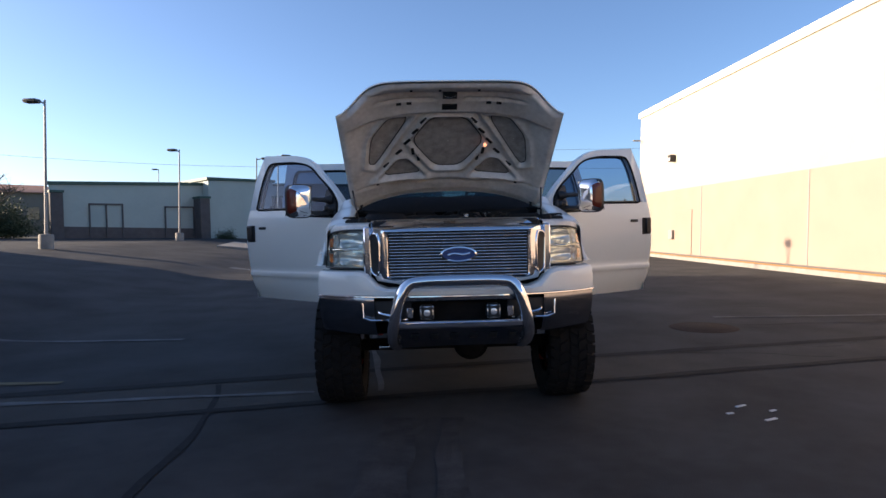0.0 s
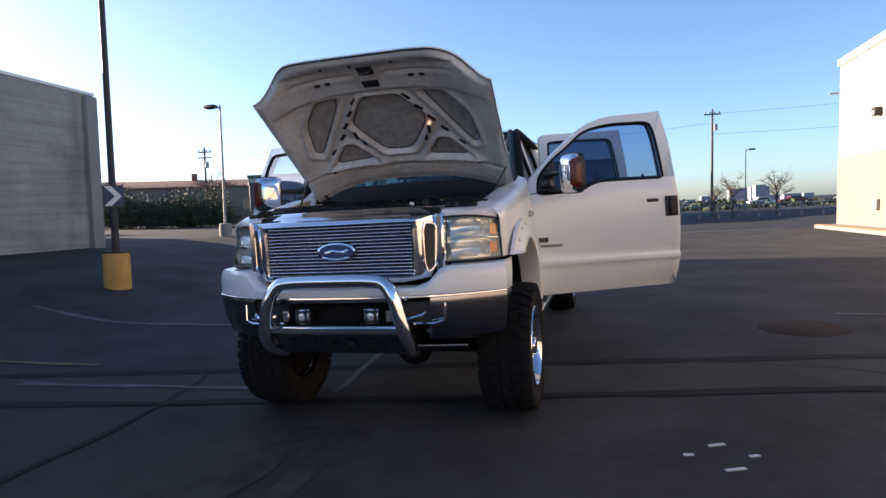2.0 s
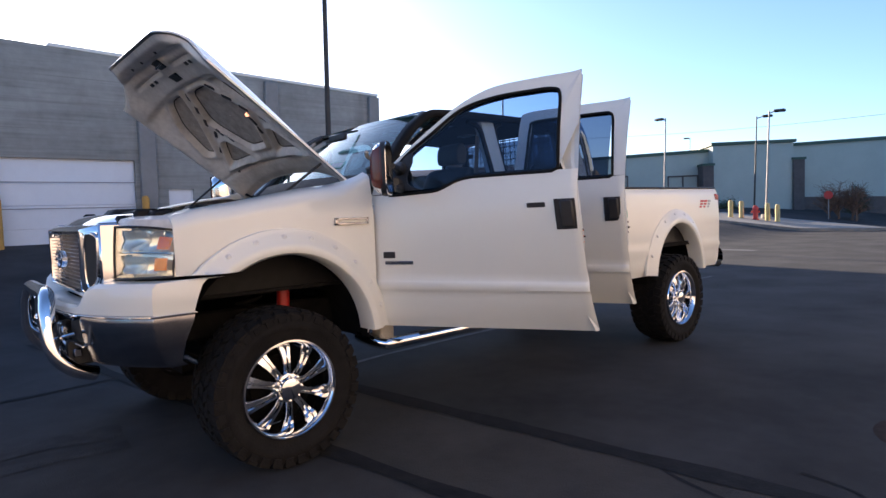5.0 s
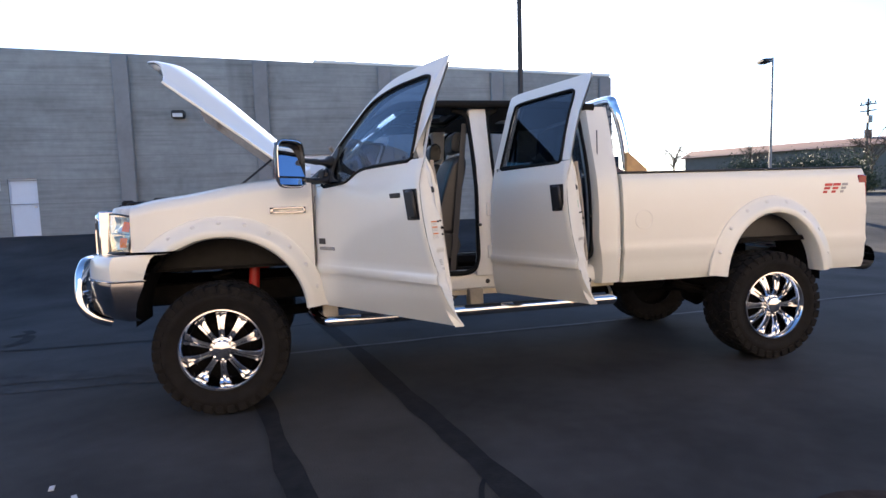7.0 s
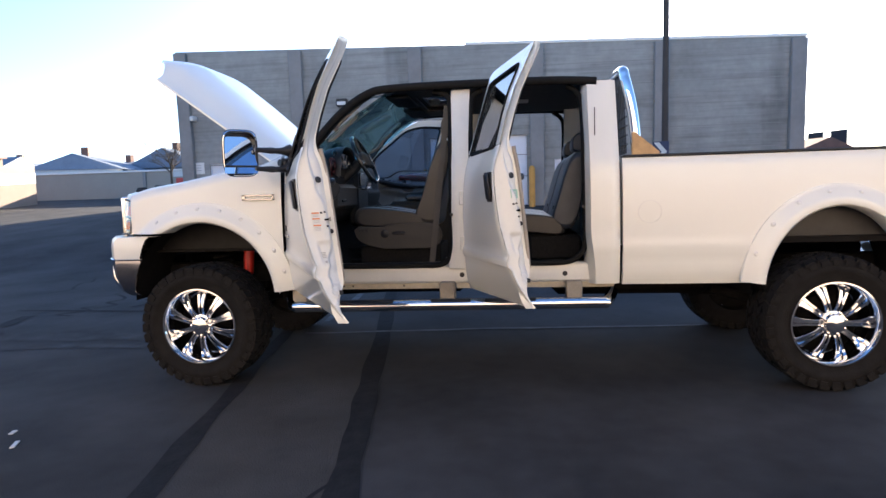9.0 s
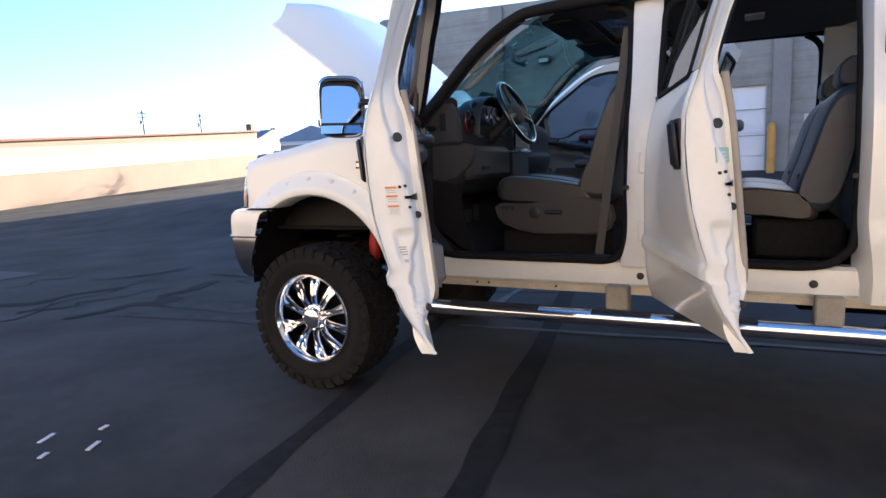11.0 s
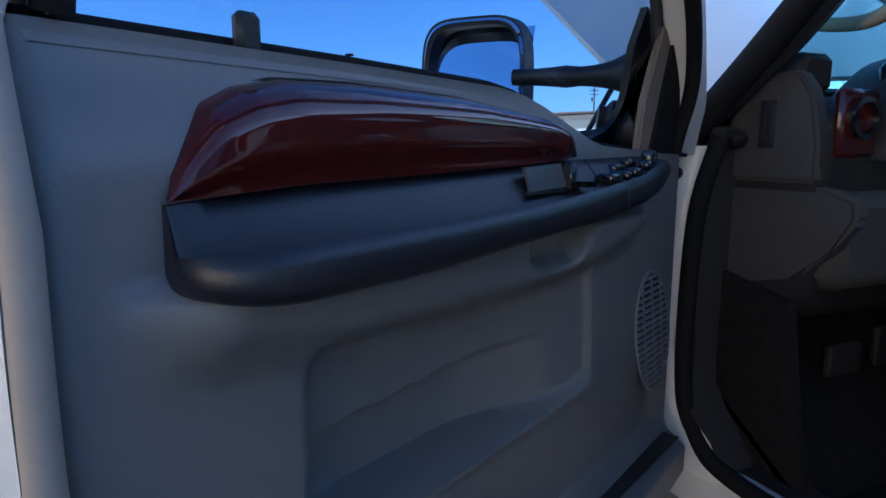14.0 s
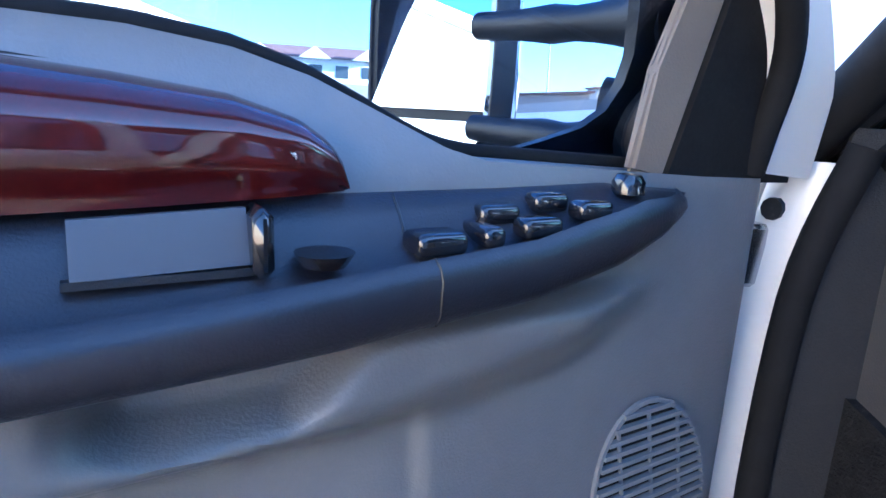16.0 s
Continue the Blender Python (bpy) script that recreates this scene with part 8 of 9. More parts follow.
    grid(bm, [[N(n, d, belt(d) + h) for n, h in ((0.046, -0.012), (0.043, -0.001), (0.037, 0.004), (0.031, 0.005), (0.020, 0.001))] for d in span(a0, a1, 60)])
    part("window_ledge", bm, GREY_TRIM, D, "grey window ledge", angle=60)
    bm = bmesh.new()
    tube(bm, [N(0.018, d, belt(d) + 0.007) for d in span(a0 + 0.04, a1, 60)], 0.0085, 10)
    part("glass_wiper", bm, SEAL, D, "black rubber strip along the glass")
    # armrest: a trough behind a raised outer lip, turning into the switch panel
    def arm_row(u):
        e = math.sqrt(max(0.0, 1 - ((u - 1.040) / 0.080) ** 2)) if u > 1.040 else 1.0
        no = lerp_table([(0.200, 0.080), (0.225, 0.106), (0.27, 0.128), (0.34, 0.144), (0.42, 0.152), (0.60, 0.158), (1.16, 0.158)], u)
        no = 0.092 + (no - 0.092) * (0.10 + 0.90 * e) if u > 1.0 else no
        lt = lerp_table([(0.20, 1.530), (0.30, 1.529), (0.37, 1.518), (0.42, 1.508), (0.56, 1.496), (0.66, 1.488), (0.75, 1.482), (0.90, 1.477), (1.16, 1.474)], u)
        lb = lerp_table([(0.20, 1.516), (0.26, 1.506), (0.33, 1.487), (0.42, 1.471), (0.56, 1.459), (0.75, 1.450), (0.90, 1.442), (1.0, 1.441), (1.16, 1.440)], u)
        lb += 0.016 * (1 - e)
        lt -= 0.004 * (1 - e)
        zi = zin(u)
        deep = 0.010 * sstep(0.46, 0.56, u)
        flat = lt + (zi - lt) * 0.25
        pts = ((0.066, zi + 0.001), (0.084, zi - 0.001), (0.084 + 0.16 * (no - 0.084), zi + (flat - zi) * 0.45 - deep * 0.3), (0.084 + 0.33 * (no - 0.084), flat - deep), (0.084 + 0.66 * (no - 0.084), lt - 0.002 - deep * 0.9), (no - 0.016, lt + 0.001), (no - 0.009, lt + 0.004), (no - 0.002, lt - 0.001), (no + 0.001, lt - 0.008), (no, lb + 0.008), (no - 0.005, lb + 0.001), (no - 0.013, lb - 0.003), (0.066, lb - 0.008))
        return [N(n, ax(u), z) for n, z in pts]
    bm = bmesh.new()
    rr_ = [arm_row(u) for u in span(0.202, 1.035, 80) + [1.040 + 0.080 * math.sin(math.pi / 2 * k_ / 12) for k_ in range(13)]]
    grid(bm, rr_)
    bm.faces.new([bm.verts.new(q) for q in rr_[-1]])
    part("armrest", bm, NAVY, D, "dark padded armrest with a raised lip", angle=50)
    if front:
        bm = bmesh.new()
        tube(bm, arm_row(0.500)[1:11], 0.0011, 5)
        part("armrest_seam", bm, BLACK, D)
    # wood insert: an upright face that rolls back into a sloping top
    tops = [(0.533, 1.546), (0.536, 1.560), (0.543, 1.571), (0.560, 1.583), (0.600, 1.596), (0.66, 1.604), (0.744, 1.611), (0.838, 1.613), (0.913, 1.614), (1.0, 1.611), (1.042, 1.602), (1.075, 1.586), (1.099, 1.552), (1.112, 1.530), (1.120, 1.512)]
    bm = bmesh.new()
    rows = []
    for u in span(0.533, 0.60, 16) + span(0.61, 1.03, 40) + span(1.035, 1.120, 18):
        z0 = zin(u) + 0.0015
        zt = max(lerp_table(tops, u), z0 + 0.002)
        end = 0.012 * (max(0.0, (0.58 - u) / 0.047) ** 2 + max(0.0, (u - 1.06) / 0.06) ** 2)
        rows.append([N(0.092 + 0.012 * sstep(0.0, 0.40, t) - 0.004 * t - min(1.0, (zt - z0) / 0.07) * 0.054 * (1 - math.sqrt(max(0.0, 1 - max(0.0, (t - 0.58) / 0.42) ** 2.2))) - end, ax(u), z0 + (zt - z0) * t) for t in [1 - (1 - q) ** 1.6 for q in span(0, 1, 22)]])
    grid(bm, rows)
    part("wood_insert", bm, WOOD, D, "glossy dark red wood veneer", angle=60)
    bm = bmesh.new()
    tube(bm, [N(0.046, ax(u), lerp_table(tops, u) + 0.0005) for u in span(0.535, 1.118, 60)], 0.0025, 5)
    part("wood_gap", bm, BLACK, D)
    # latch release in its cup
    bm = bmesh.new()
    slab(bm, [N(n, ax(u), z) for n, u, z in ((0.106, 0.600, 1.5015), (0.106, 0.686, 1.4990), (0.098, 0.686, 1.5285), (0.098, 0.600, 1.5325))], (-s * 0.005, 0, 0))
    part("release_plate", bm, PLATE, D, "pale plate behind the door release")
    part("release_gap", boxes((-s * 0.105, -s * 0.1115, ax(0.598), ax(0.690), 1.4950, 1.4995)), BLACK, D)
    part("door_release", boxes((-s * 0.088, -s * 0.122, ax(0.588), ax(0.600), 1.494, 1.534), bevel=0.005), BLACK_GLOSS, D, "dark door release lever")
    bm = lathe(bmesh.new(), [(0.0, -0.004), (0.013, -0.002), (0.017, 0.004), (0.018, 0.006)], 16, Matrix.Translation(N(0.120, ax(0.560), 1.502)))
    part("release_cup", bm, BLACK_GLOSS, D, "small dark cup beside the release")
    if not front:
        return
    # switches
    for d, n, w, l in ((0.491, 0.118, 0.017, 0.013), (0.453, 0.112, 0.008, 0.021), (0.430, 0.098, 0.016, 0.009), (0.411, 0.124, 0.016, 0.009), (0.383, 0.098, 0.015, 0.009), (0.358, 0.120, 0.015, 0.009)):
        z = lerp_table([(0.30, 1.534), (0.36, 1.524), (0.42, 1.513), (0.50, 1.507)], d) + (0.008 if n < 0.105 else 0.0)
        bm = box(bmesh.new(), -s * (n - l * 1.1), -s * (n + l * 1.1), d - w * 1.1, d + w * 1.1, z - 0.006, z + 0.009, bevel=0.0055, seg=3)
        part("window_switch", bm, BLACK_GLOSS, D, "black window switch", angle=60)
    bm = lathe(bmesh.new(), [(0.014, 0.0), (0.014, 0.010), (0.010, 0.016), (0.0, 0.017)], 14, Matrix.Translation((-s * 0.098, 0.296, 1.534)))
    part("mirror_knob", bm, BLACK_GLOSS, D, "black mirror adjuster knob")
    # loudspeaker grille
    cd, cz, rw, rh = 0.180, 1.195, 0.088, 0.128
    bm = bmesh.new()
    el = lambda q: [N(depth(cd, cz) + 0.004, cd + q * (rw * math.cos(t) + 0.028 * math.sin(t)), cz + q * rh * math.sin(t)) for t in (2 * math.pi * j / 36 for j in range(36))]
    ring_slab(bm, el(1.0), el(0.96), (-s * 0.004, 0, 0))
    part("speaker_rim", bm, GREY_LIGHT, D)
    bm = bmesh.new()
    slab(bm, el(0.95), (-s * -0.003, 0, 0))
    part("speaker_cloth", bm, SEAL, D, "black speaker cloth")
    for i in range(19):
        z = cz - rh + (i + 1) * 2 * rh / 20
        w = rw * 0.94 * math.sqrt(max(0, 1 - ((z - cz) / rh) ** 2))
        c = cd + 0.028 * (z - cz) / rh
        n = max(depth(cd, z), depth(cd, cz)) + 0.004
        part("speaker_slat", boxes((-s * n, -s * (n + 0.006), c - w, c + w, z - 0.0023, z + 0.0023)), GREY_LIGHT, D, "thin grey grille slat")
    for k in (-0.5, 0.0, 0.5):
        h = rh * 0.93 * math.sqrt(1 - k * k)
        n = depth(cd, cz)
        bm = bmesh.new()
        slab(bm, [N(n + 0.005, cd + k * rw + 0.028 * z / rh + e, cz + z) for z, e in ((-h, -0.0016), (-h, 0.0016), (h, 0.0016), (h, -0.0016))], (-s * 0.003, 0, 0))
        part("speaker_rib", bm, GREY_LIGHT, D, "thin upright grille rib")
    # red courtesy reflector, and a black strip for shade in the map bin
    bm = bmesh.new()
    q = [(0.850, 1.098), (0.872, 1.080), (1.030, 1.074), (0.998, 1.100)]
    slab(bm, [N(0.084, d, z) for d, z in q], (-s * 0.005, 0, 0))
    part("courtesy_reflector", bm, REDLENS, D, "red door reflector")
    bm = bmesh.new()
    grid(bm, [[N(n, d, bin_z(d) + 0.004) for n in (0.056, 0.120)] for d in span(0.12, 0.885, 16)])
    part("map_bin_shade", bm, BLACK, D, "black strip standing in for the shaded map bin mouth")
    part("lock_button", boxes((-s * 0.024, -s * 0.040, 1.012, 1.036, 1.632, 1.668), bevel=0.005), BLACK, D, "black lock button")
    # front corner trim by the mirror
    bm = bmesh.new()
    slab(bm, [N(0.046, 0.208, 1.538), N(0.046, 0.254, 1.547), N(0.050, 0.236, 1.64), N(0.060, 0.194, 1.78), N(0.060, 0.152, 1.757)], (-s * 0.014, 0, 0))
    bmesh.ops.bevel(bm, geom=bm.edges[:], offset=0.005, segments=2, affect="EDGES")
    part("corner_trim", bm, PILLAR, D, "taupe strip on the window frame")
    bm = bmesh.new()
    slab(bm, [N(0.050, 0.006, 1.536), N(0.050, 0.210, 1.539), N(0.066, 0.154, 1.757), N(0.066, 0.118, 1.738), N(0.064, 0.072, 1.695), N(0.056, 0.012, 1.62)], (-s * 0.014, 0, 0))
    part("corner_cover", bm, SEAL, D, "black corner cover by the mirror")
    part("door_bolt", lathe(bmesh.new(), [(0.014, 0), (0.014, 0.012), (0, 0.014)], 10, Matrix.Translation((-s * 0.03, -0.028, 1.5)) @ Euler((radians(90), 0, 0)).to_matrix().to_4x4()), BLACK, D)


for s in (1, -1):
    door(s, FRONT, "front")
    door(s, REAR, "rear")


# ---- cab interior ----
def cushion(name, parent, label, material, x0, x1, prof, bulge=0.03):
    """An upholstered block: a side profile of (y, z) points, swept across with rounded sides."""
    bm = bmesh.new()
    cy, cz = sum(p[0] for p in prof) / len(prof), sum(p[1] for p in prof) / len(prof)
    loop = smooth_line([(0, y, z) for y, z in prof], 5, closed=True)
    rows = []
    for t in span(-1, 1, 12):
        k = 1 - 0.16 * abs(t) ** 6 - 0.02 * t * t
        x = (x0 + x1) / 2 + (x1 - x0) / 2 * math.sin(math.pi / 2 * t)
        rows.append([(x, cy + (p.y - cy) * k, cz + (p.z - cz) * k) for p in loop])
    grid(bm, rows, wrap=True)
    for r in (rows[0], rows[-1]):
        bm.faces.new([bm.verts.new(q) for q in r])
    return part(name, bm, material, parent, label, angle=50)


def front_seat(s):
    x0, x1 = s * 0.17, s * 0.70
    b = cushion("front_seat", truck, "taupe leather front seat with power base", LEATHER, x0, x1, [(1.10, 1.24), (1.16, 1.285), (1.35, 1.275), (1.58, 1.235), (1.66, 1.20), (1.64, 1.12), (1.35, 1.13), (1.12, 1.15)])
    cushion("seat_back", b, "", LEATHER, x0, x1, [(1.56, 1.19), (1.62, 1.35), (1.68, 1.55), (1.745, 1.72), (1.80, 1.775), (1.86, 1.74), (1.83, 1.55), (1.77, 1.30), (1.74, 1.15), (1.64, 1.13)])
    cushion("headrest", b, "", LEATHER, s * 0.31, s * 0.56, [(1.77, 1.82), (1.775, 1.93), (1.83, 1.975), (1.88, 1.93), (1.87, 1.82), (1.82, 1.80)])
    bm = bmesh.new()
    slab(bm, [(s * 0.705, y, z) for y, z in ((1.105, 1.115), (1.12, 1.06), (1.16, 1.02), (1.24, 0.985), (1.34, 0.970), (1.70, 0.965), (1.755, 1.0), (1.78, 1.06), (1.765, 1.12), (1.72, 1.155), (1.60, 1.165), (1.45, 1.155), (1.30, 1.135), (1.14, 1.14))], (s * 0.030, 0, 0))
    bmesh.ops.bevel(bm, geom=[e for e in bm.edges if abs(e.verts[0].co.x - e.verts[1].co.x) < 1e-6], offset=0.010, segments=3, affect="EDGES")
    for x in (0.265, 0.605):
        seam = bmesh.new()
        tube(seam, smooth_line([(s * x, 1.108, 1.225), (s * x, 1.165, 1.288), (s * x, 1.35, 1.278), (s * x, 1.56, 1.240)], 5), 0.004, 6)
        part("seat_seam", seam, BLACK, b, "dark stitched seam")
    sh = part("seat_shield", bm, SEAT_PLASTIC, b, "taupe plastic seat side shield")
    bm = lathe(bmesh.new(), [(0.032, 0.0), (0.032, 0.010), (0.024, 0.014), (0.0, 0.014)], 20, Matrix.Translation((s * 0.733, 1.345, 1.085)) @ Euler((0, s * radians(90), 0)).to_matrix().to_4x4())
    part("lumbar_knob", bm, BLACK, b, "round black lumbar knob")
    part("seat_switch", boxes((s * 0.733, s * 0.742, 1.40, 1.50, 1.075, 1.10), bevel=0.008), BLACK, b, "black seat switch")
    for k in range(3):
        part("seat_switch", boxes((s * 0.733, s * 0.742, 1.14 + k * 0.028, 1.160 + k * 0.028, 1.10, 1.12), bevel=0.003), BLACK, b, "black seat switch")
    part("seat_riser", boxes((s * 0.19, s * 0.695, 1.14, 1.76, 0.85, 0.99), bevel=0.01), CARPET, b)
    for x in (0.22, 0.60):
        part("seat_track", boxes((s * x, s * (x + 0.06), 1.15, 1.75, 0.84, 0.97)), BLACK, b)
    bm = bmesh.new()
    grid(bm, [[(s * (0.76 - 0.03 * t), 1.70 + 0.14 * t - w * 0.9, 0.86 + 1.15 * t + w * 0.1) for w in (-0.024, 0.024)] for t in span(0, 1, 10)], [[(s * (0.758 - 0.03 * t), 1.70 + 0.14 * t - w * 0.9, 0.86 + 1.15 * t + w * 0.1) for w in (-0.024, 0.024)] for t in span(0, 1, 10)])
    part("seat_belt", bm, BELT, truck, "taupe seat belt webbing")


def rear_bench():
    for x0, x1 in ((0.06, 0.72), (-0.72, 0.02)):
        b = cushion("rear_seat", truck, "grey leather rear bench seat", LEATHER, x0, x1, [(2.32, 1.15), (2.36, 1.205), (2.50, 1.20), (2.66, 1.16), (2.68, 1.05), (2.50, 1.06), (2.34, 1.08)])
        cushion("seat_back", b, "", LEATHER_BLUE, x0, x1, [(2.58, 1.14), (2.64, 1.35), (2.70, 1.55), (2.76, 1.645), (2.83, 1.64), (2.84, 1.50), (2.80, 1.25), (2.74, 1.10), (2.64, 1.08)])
        cushion("headrest", b, "", LEATHER_BLUE, (x0 + x1) / 2 - 0.12, (x0 + x1) / 2 + 0.12, [(2.76, 1.68), (2.765, 1.76), (2.81, 1.80), (2.86, 1.77), (2.855, 1.68), (2.81, 1.66)])
        part("seat_base", boxes((x0 + 0.03, x1 - 0.03, 2.42, 2.80, 0.86, 1.05), bevel=0.02), CARPET, b)
        part("belt_buckle", boxes(((x0 + x1) / 2 + 0.2, (x0 + x1) / 2 + 0.225, 2.60, 2.63, 1.16, 1.26), bevel=0.006), BLACK, b)


def dashboard():
    prof = [(0.70, 1.62), (0.76, 1.66), (0.86, 1.665), (0.94, 1.635), (0.975, 1.58), (0.965, 1.45), (0.99, 1.40), (0.97, 1.31), (0.90, 1.20), (0.80, 1.17), (0.70, 1.20)]
    d = cushion("dashboard", truck, "grey and black dashboard with wood trim", DASH, -0.82, 0.82, prof)
    bm = bmesh.new()
    slab(bm, [(0.79, y, z) for y, z in ((0.735, 1.486), (0.74, 1.60), (0.79, 1.70), (0.90, 1.705), (0.935, 1.66), (0.955, 1.56), (0.955, 1.486))], (0.04, 0, 0))
    bmesh.ops.bevel(bm, geom=bm.edges[:], offset=0.008, segments=2, affect="EDGES")
    e = part("dash_end_cap", bm, GREY_DASH, d, "grey dash end panel")
    bm = bmesh.new()
    slab(bm, [(0.785, y, z) for y, z in ((0.73, 1.26), (0.735, 1.480), (0.98, 1.480), (1.035, 1.462), (1.04, 1.42), (0.995, 1.36), (0.92, 1.285), (0.80, 1.255))], (0.042, 0, 0))
    bmesh.ops.bevel(bm, geom=bm.edges[:], offset=0.010, segments=2, affect="EDGES")
    part("lower_end_panel", bm, GREY_DASH, d, "grey lower dash end panel")
    for k in (0, 1):
        part("side_vent_slot", boxes((0.829, 0.834, 0.826 + k * 0.019, 0.841 + k * 0.019, 1.555, 1.65), bevel=0.001), BLACK, d, "black side vent slot")
    part("pillar_speaker", boxes((0.69, 0.79, 0.80, 0.88, 1.665, 1.745), bevel=0.015), DASH, d)
    bm = bmesh.new()
    vault = lambda a, y, k: (0.45 + 0.245 * k * (abs(math.cos(a)) ** 0.8) * (1 if math.cos(a) > 0 else -1), y, 1.53 + 0.235 * k * math.sin(a) ** 0.8)
    sweep_ = [math.pi * j / 24 for j in range(25)]
    grid(bm, [[vault(a, y, k) for a in sweep_] for y, k in ((0.80, 0.75), (0.86, 0.93), (0.94, 1.0), (1.0, 1.0), (1.012, 0.985), (1.0, 0.93), (0.95, 0.90))])
    part("cluster_hood", bm, BLACK, d, "black instrument hood")
    part("cluster_face", boxes((0.24, 0.66, 0.93, 0.972, 1.50, 1.73), bevel=0.02), BLACK_GLOSS, d, "dark instrument cluster")
    for x in (0.36, 0.54):
        bm = lathe(bmesh.new(), [(0.062, 0), (0.062, 0.006), (0.054, 0.006), (0.054, 0.0)], 24, Matrix.Translation((x, 0.973, 1.645)) @ Euler((radians(-90), 0, 0)).to_matrix().to_4x4(), closed=True)
        part("gauge_ring", bm, STEEL_DARK, d, "dark metal gauge ring")
    part("wood_trim", boxes((0.69, 0.800, 0.955, 0.976, 1.535, 1.665), bevel=0.008), WOOD, d, "red wood dash trim")
    bm = lathe(bmesh.new(), [(0.040, 0), (0.040, 0.012), (0.030, 0.012), (0.030, 0.0)], 24, Matrix.Translation((0.742, 0.975, 1.610)) @ Euler((radians(-90), 0, 0)).to_matrix().to_4x4(), closed=True)
    part("air_vent", bm, BLACK_GLOSS, d, "round black air vent")
    part("knee_panel", boxes((0.16, 0.80, 0.86, 1.000, 1.275, 1.47), bevel=0.03), GREY_DASH, d, "grey knee panel")
    part("release_handle", boxes((0.55, 0.66, 1.000, 1.012, 1.33, 1.35), bevel=0.005), DASH, d)
    c = part("centre_panel", boxes((-0.22, 0.16, 0.90, 1.0, 1.12, 1.62), bevel=0.03), BLACK, d, "black centre stack")
    part("radio_face", boxes((-0.16, 0.10, 1.0, 1.012, 1.46, 1.57), bevel=0.006), BLACK_GLOSS, d)
    part("controller_box", boxes((0.04, 0.25, 1.02, 1.10, 1.425, 1.45), bevel=0.006), CHROME_DULL, d, "bare metal bracket under the dash")
    for k in range(4):
        bm = bmesh.new()
        tube(bm, [(0.09 + 0.035 * k, 1.09, 1.45), (0.09 + 0.035 * k, 1.10, 1.485)], 0.007, 8)
        part("toggle", bm, CHROME, d, "small chrome toggle")
    # toe board and kick panels close the footwell
    bm = bmesh.new()
    slab(bm, [(-0.84, 0.70, 1.36), (0.84, 0.70, 1.36), (0.84, 0.74, 1.02), (0.84, 1.0, 0.838), (-0.84, 1.0, 0.838), (-0.84, 0.74, 1.02)][:4] + [(-0.84, 1.0, 0.838), (-0.84, 0.74, 1.02)], (0, 0.012, 0.008))
    part("toe_board", bm, CARPET, truck, "dark carpeted toe board")
    for sx in (1, -1):
        bm = bmesh.new()
        slab(bm, [(sx * 0.815, y, z) for y, z in ((0.70, 0.84), (1.02, 0.84), (0.97, 1.0), (0.93, 1.25), (0.70, 1.30))], (sx * 0.025, 0, 0))
        part("kick_panel", bm, CARPET, truck, "dark kick panel")
        bm = bmesh.new()
        tube(bm, smooth_line([(sx * 0.715, 0.80, 1.845), (sx * 0.69, 0.83, 1.812), (sx * 0.68, 0.92, 1.800), (sx * 0.675, 0.98, 1.825), (sx * 0.665, 1.06, 1.90), (sx * 0.655, 1.13, 1.965), (sx * 0.67, 1.16, 2.01)], 6), 0.015, 10)
        part("grab_handle", bm, BEIGE, truck, "taupe grab handle on the windscreen pillar")
    part("pedal", boxes((0.40, 0.52, 0.80, 0.82, 1.00, 1.08), bevel=0.006), RUBBER, truck, "black brake pedal")
    part("pedal", boxes((0.24, 0.31, 0.78, 0.80, 0.96, 1.10), bevel=0.006), RUBBER, truck, "black throttle pedal")
    con = part("centre_console", boxes((-0.14, 0.14, 1.25, 1.80, 0.90, 1.32), bevel=0.04), DASH, truck, "grey centre console")
    part("console_lid", boxes((-0.13, 0.13, 1.40, 1.82, 1.32, 1.37), bevel=0.02), LEATHER_BLUE, con)
    # steering wheel
    m = Matrix.Translation((0.40, 1.13, 1.66)) @ Euler((radians(-64), 0, 0)).to_matrix().to_4x4()
    bm = bmesh.new()
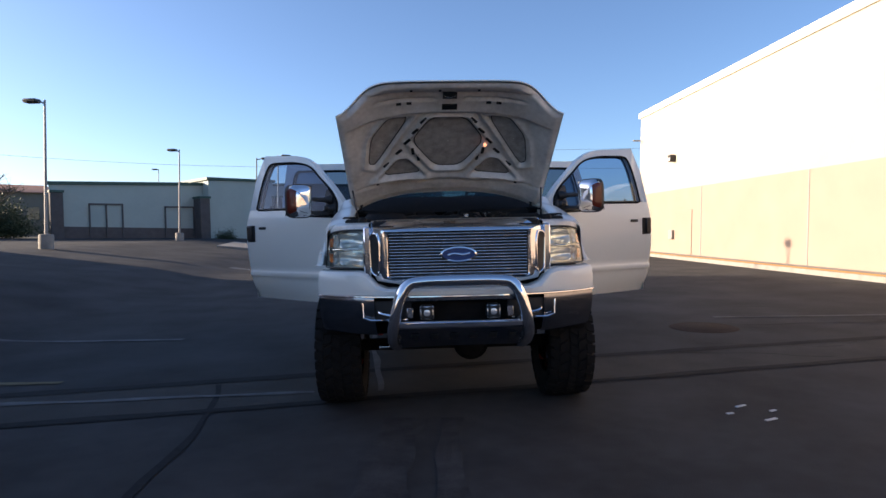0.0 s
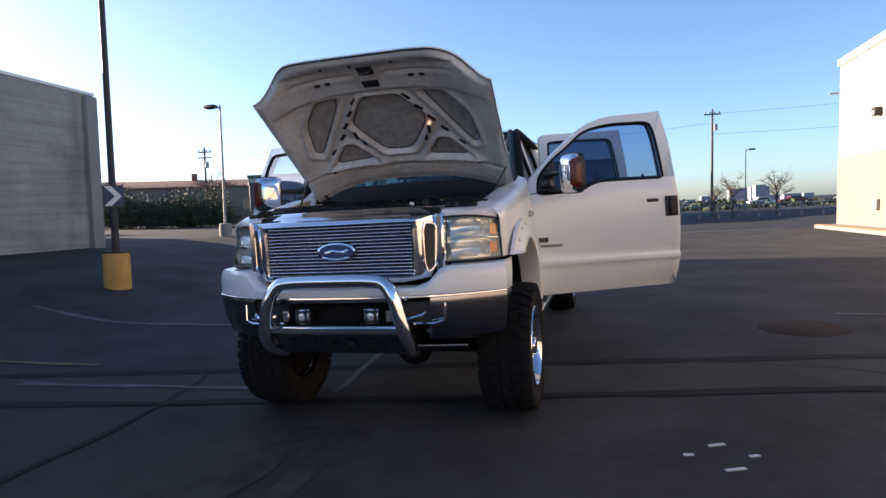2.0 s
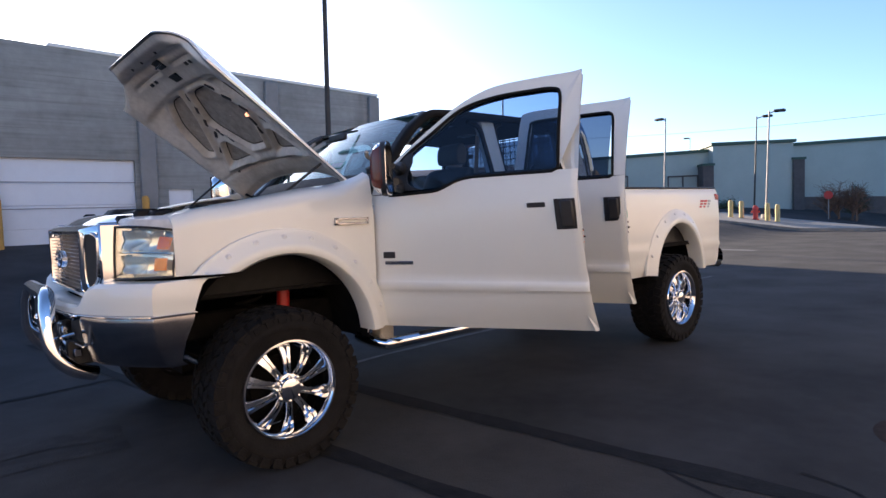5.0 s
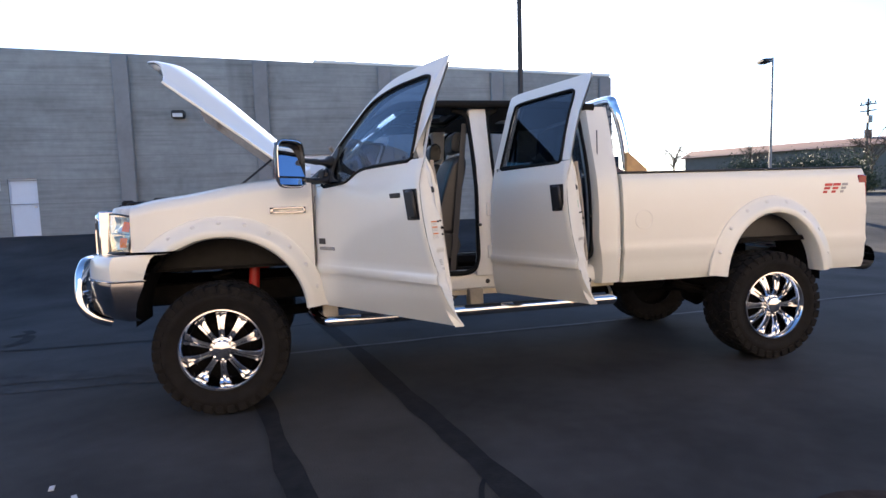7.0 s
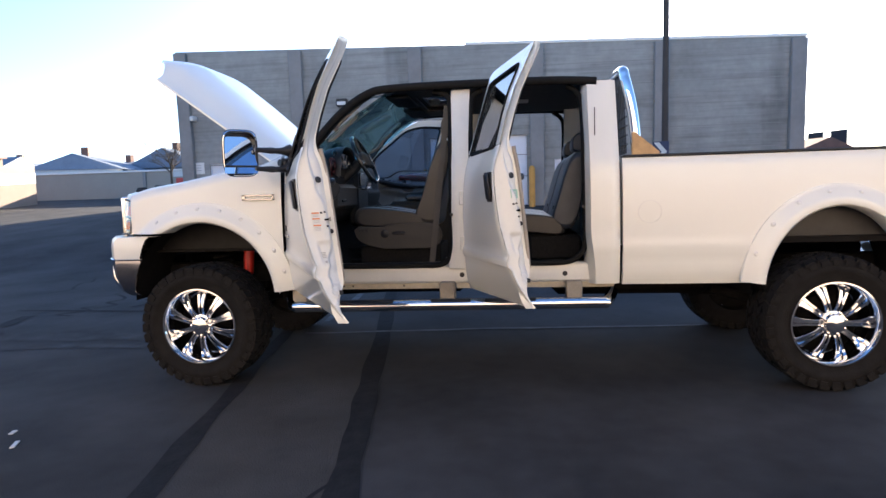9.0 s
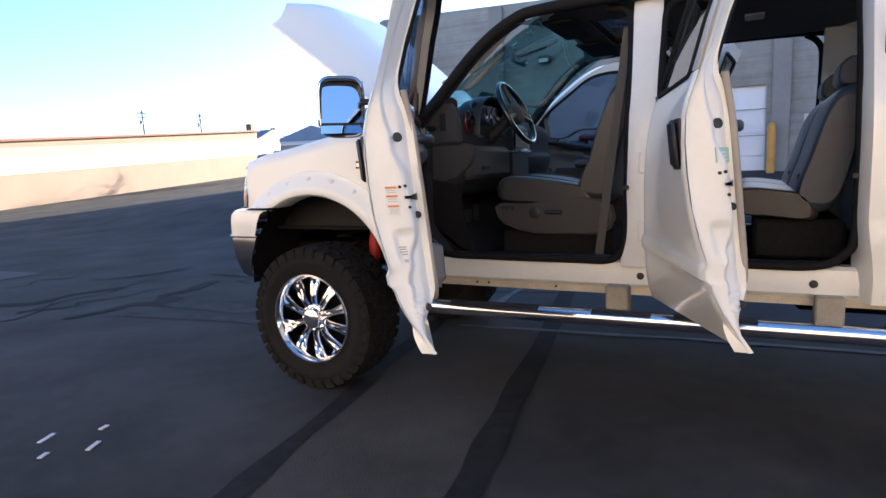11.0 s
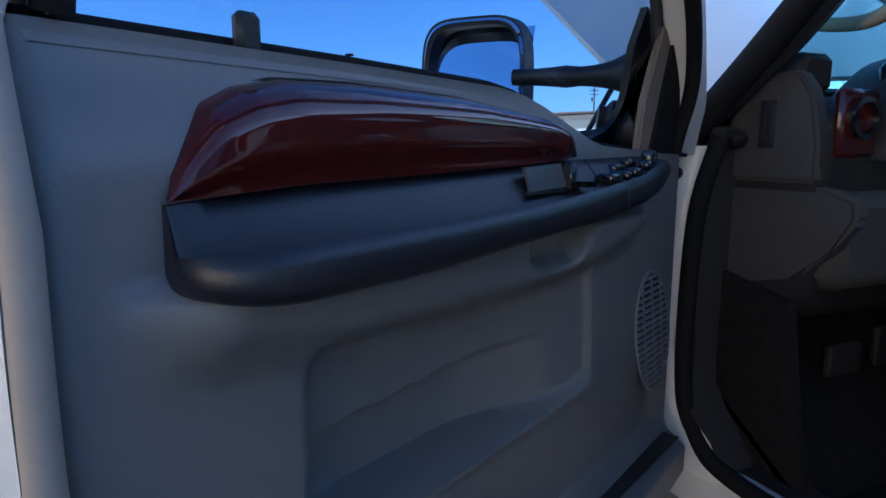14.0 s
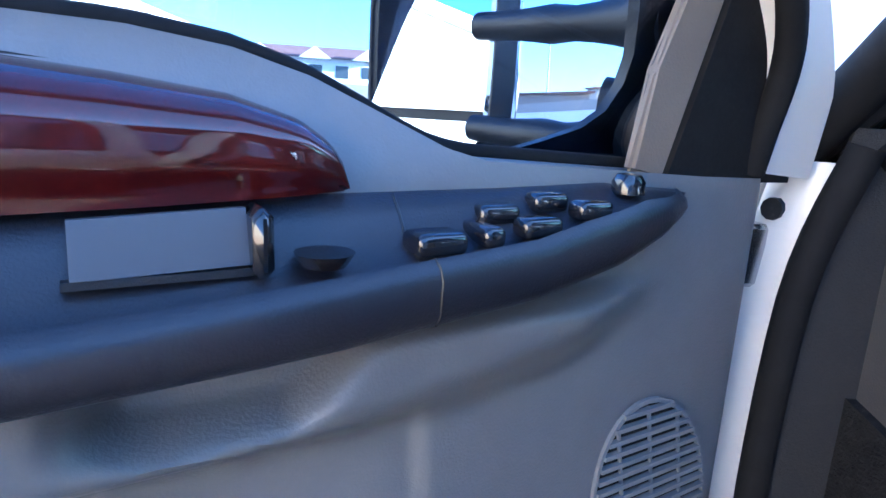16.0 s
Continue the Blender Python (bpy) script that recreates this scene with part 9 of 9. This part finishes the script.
    tube(bm, [m @ Vector((0.198 * math.cos(t), 0.198 * math.sin(t), 0)) for t in (2 * math.pi * j / 40 for j in range(40))], 0.0155, 10, closed=True)
    w = part("steering_wheel", bm, BLACK_GLOSS, truck, "black leather steering wheel")
    bm = bmesh.new()
    lathe(bm, [(0.0, 0.035), (0.05, 0.03), (0.075, 0.01), (0.078, -0.02), (0.05, -0.05), (0.0, -0.05)], 24, m @ Matrix.Diagonal((1.15, 0.9, 1, 1)))
    part("wheel_hub", bm, GREY_DASH, w, "grey wheel hub")
    for a in (0.25, math.pi - 0.25, -math.pi / 2):
        bm = bmesh.new()
        tube(bm, [m @ Vector((0.06 * math.cos(a), 0.06 * math.sin(a), 0)), m @ Vector((0.19 * math.cos(a), 0.19 * math.sin(a), 0))], 0.016, 8)
        part("wheel_spoke", bm, BLACK, w, "black wheel spoke")
    bm = bmesh.new()
    tube(bm, [m @ Vector((0, 0, -0.04)), (0.41, 0.92, 1.49)], 0.042, 12)
    part("steering_column", bm, BLACK, truck)
    for sg in (1, -1):
        bm = bmesh.new()
        tube(bm, [(0.41, 1.03, 1.585), (0.41 - 0.17 * sg, 1.05, 1.645)], 0.007, 8)
        part("column_stalk", bm, BLACK, truck)
    # mirror and visors
    bm = bmesh.new()
    tube(bm, [(0.0, 1.20, 2.10), (0.01, 1.03, 2.06)], 0.008, 8)
    a = part("mirror_stem", bm, BLACK, truck)
    v = part("rear_view_mirror", boxes((-0.125, 0.125, 1.0, 1.03, 2.005, 2.065), bevel=0.012), BLACK, truck, "black rear-view mirror")
    part("mirror_glass", boxes((-0.11, 0.11, 1.03, 1.033, 2.013, 2.057), bevel=0.001), MIRROR, v)
    for s in (1, -1):
        part("sun_visor", boxes((s * 0.12, s * 0.62, 1.36, 1.54, 2.10, 2.12), bevel=0.008), DASH, truck, "grey sun visor")
    part("dome_lamp", boxes((-0.08, 0.08, 2.35, 2.45, 2.118, 2.13), bevel=0.006), PAPER, truck, "small dome lamp")


for s in (1, -1):
    front_seat(s)
rear_bench()
dashboard()
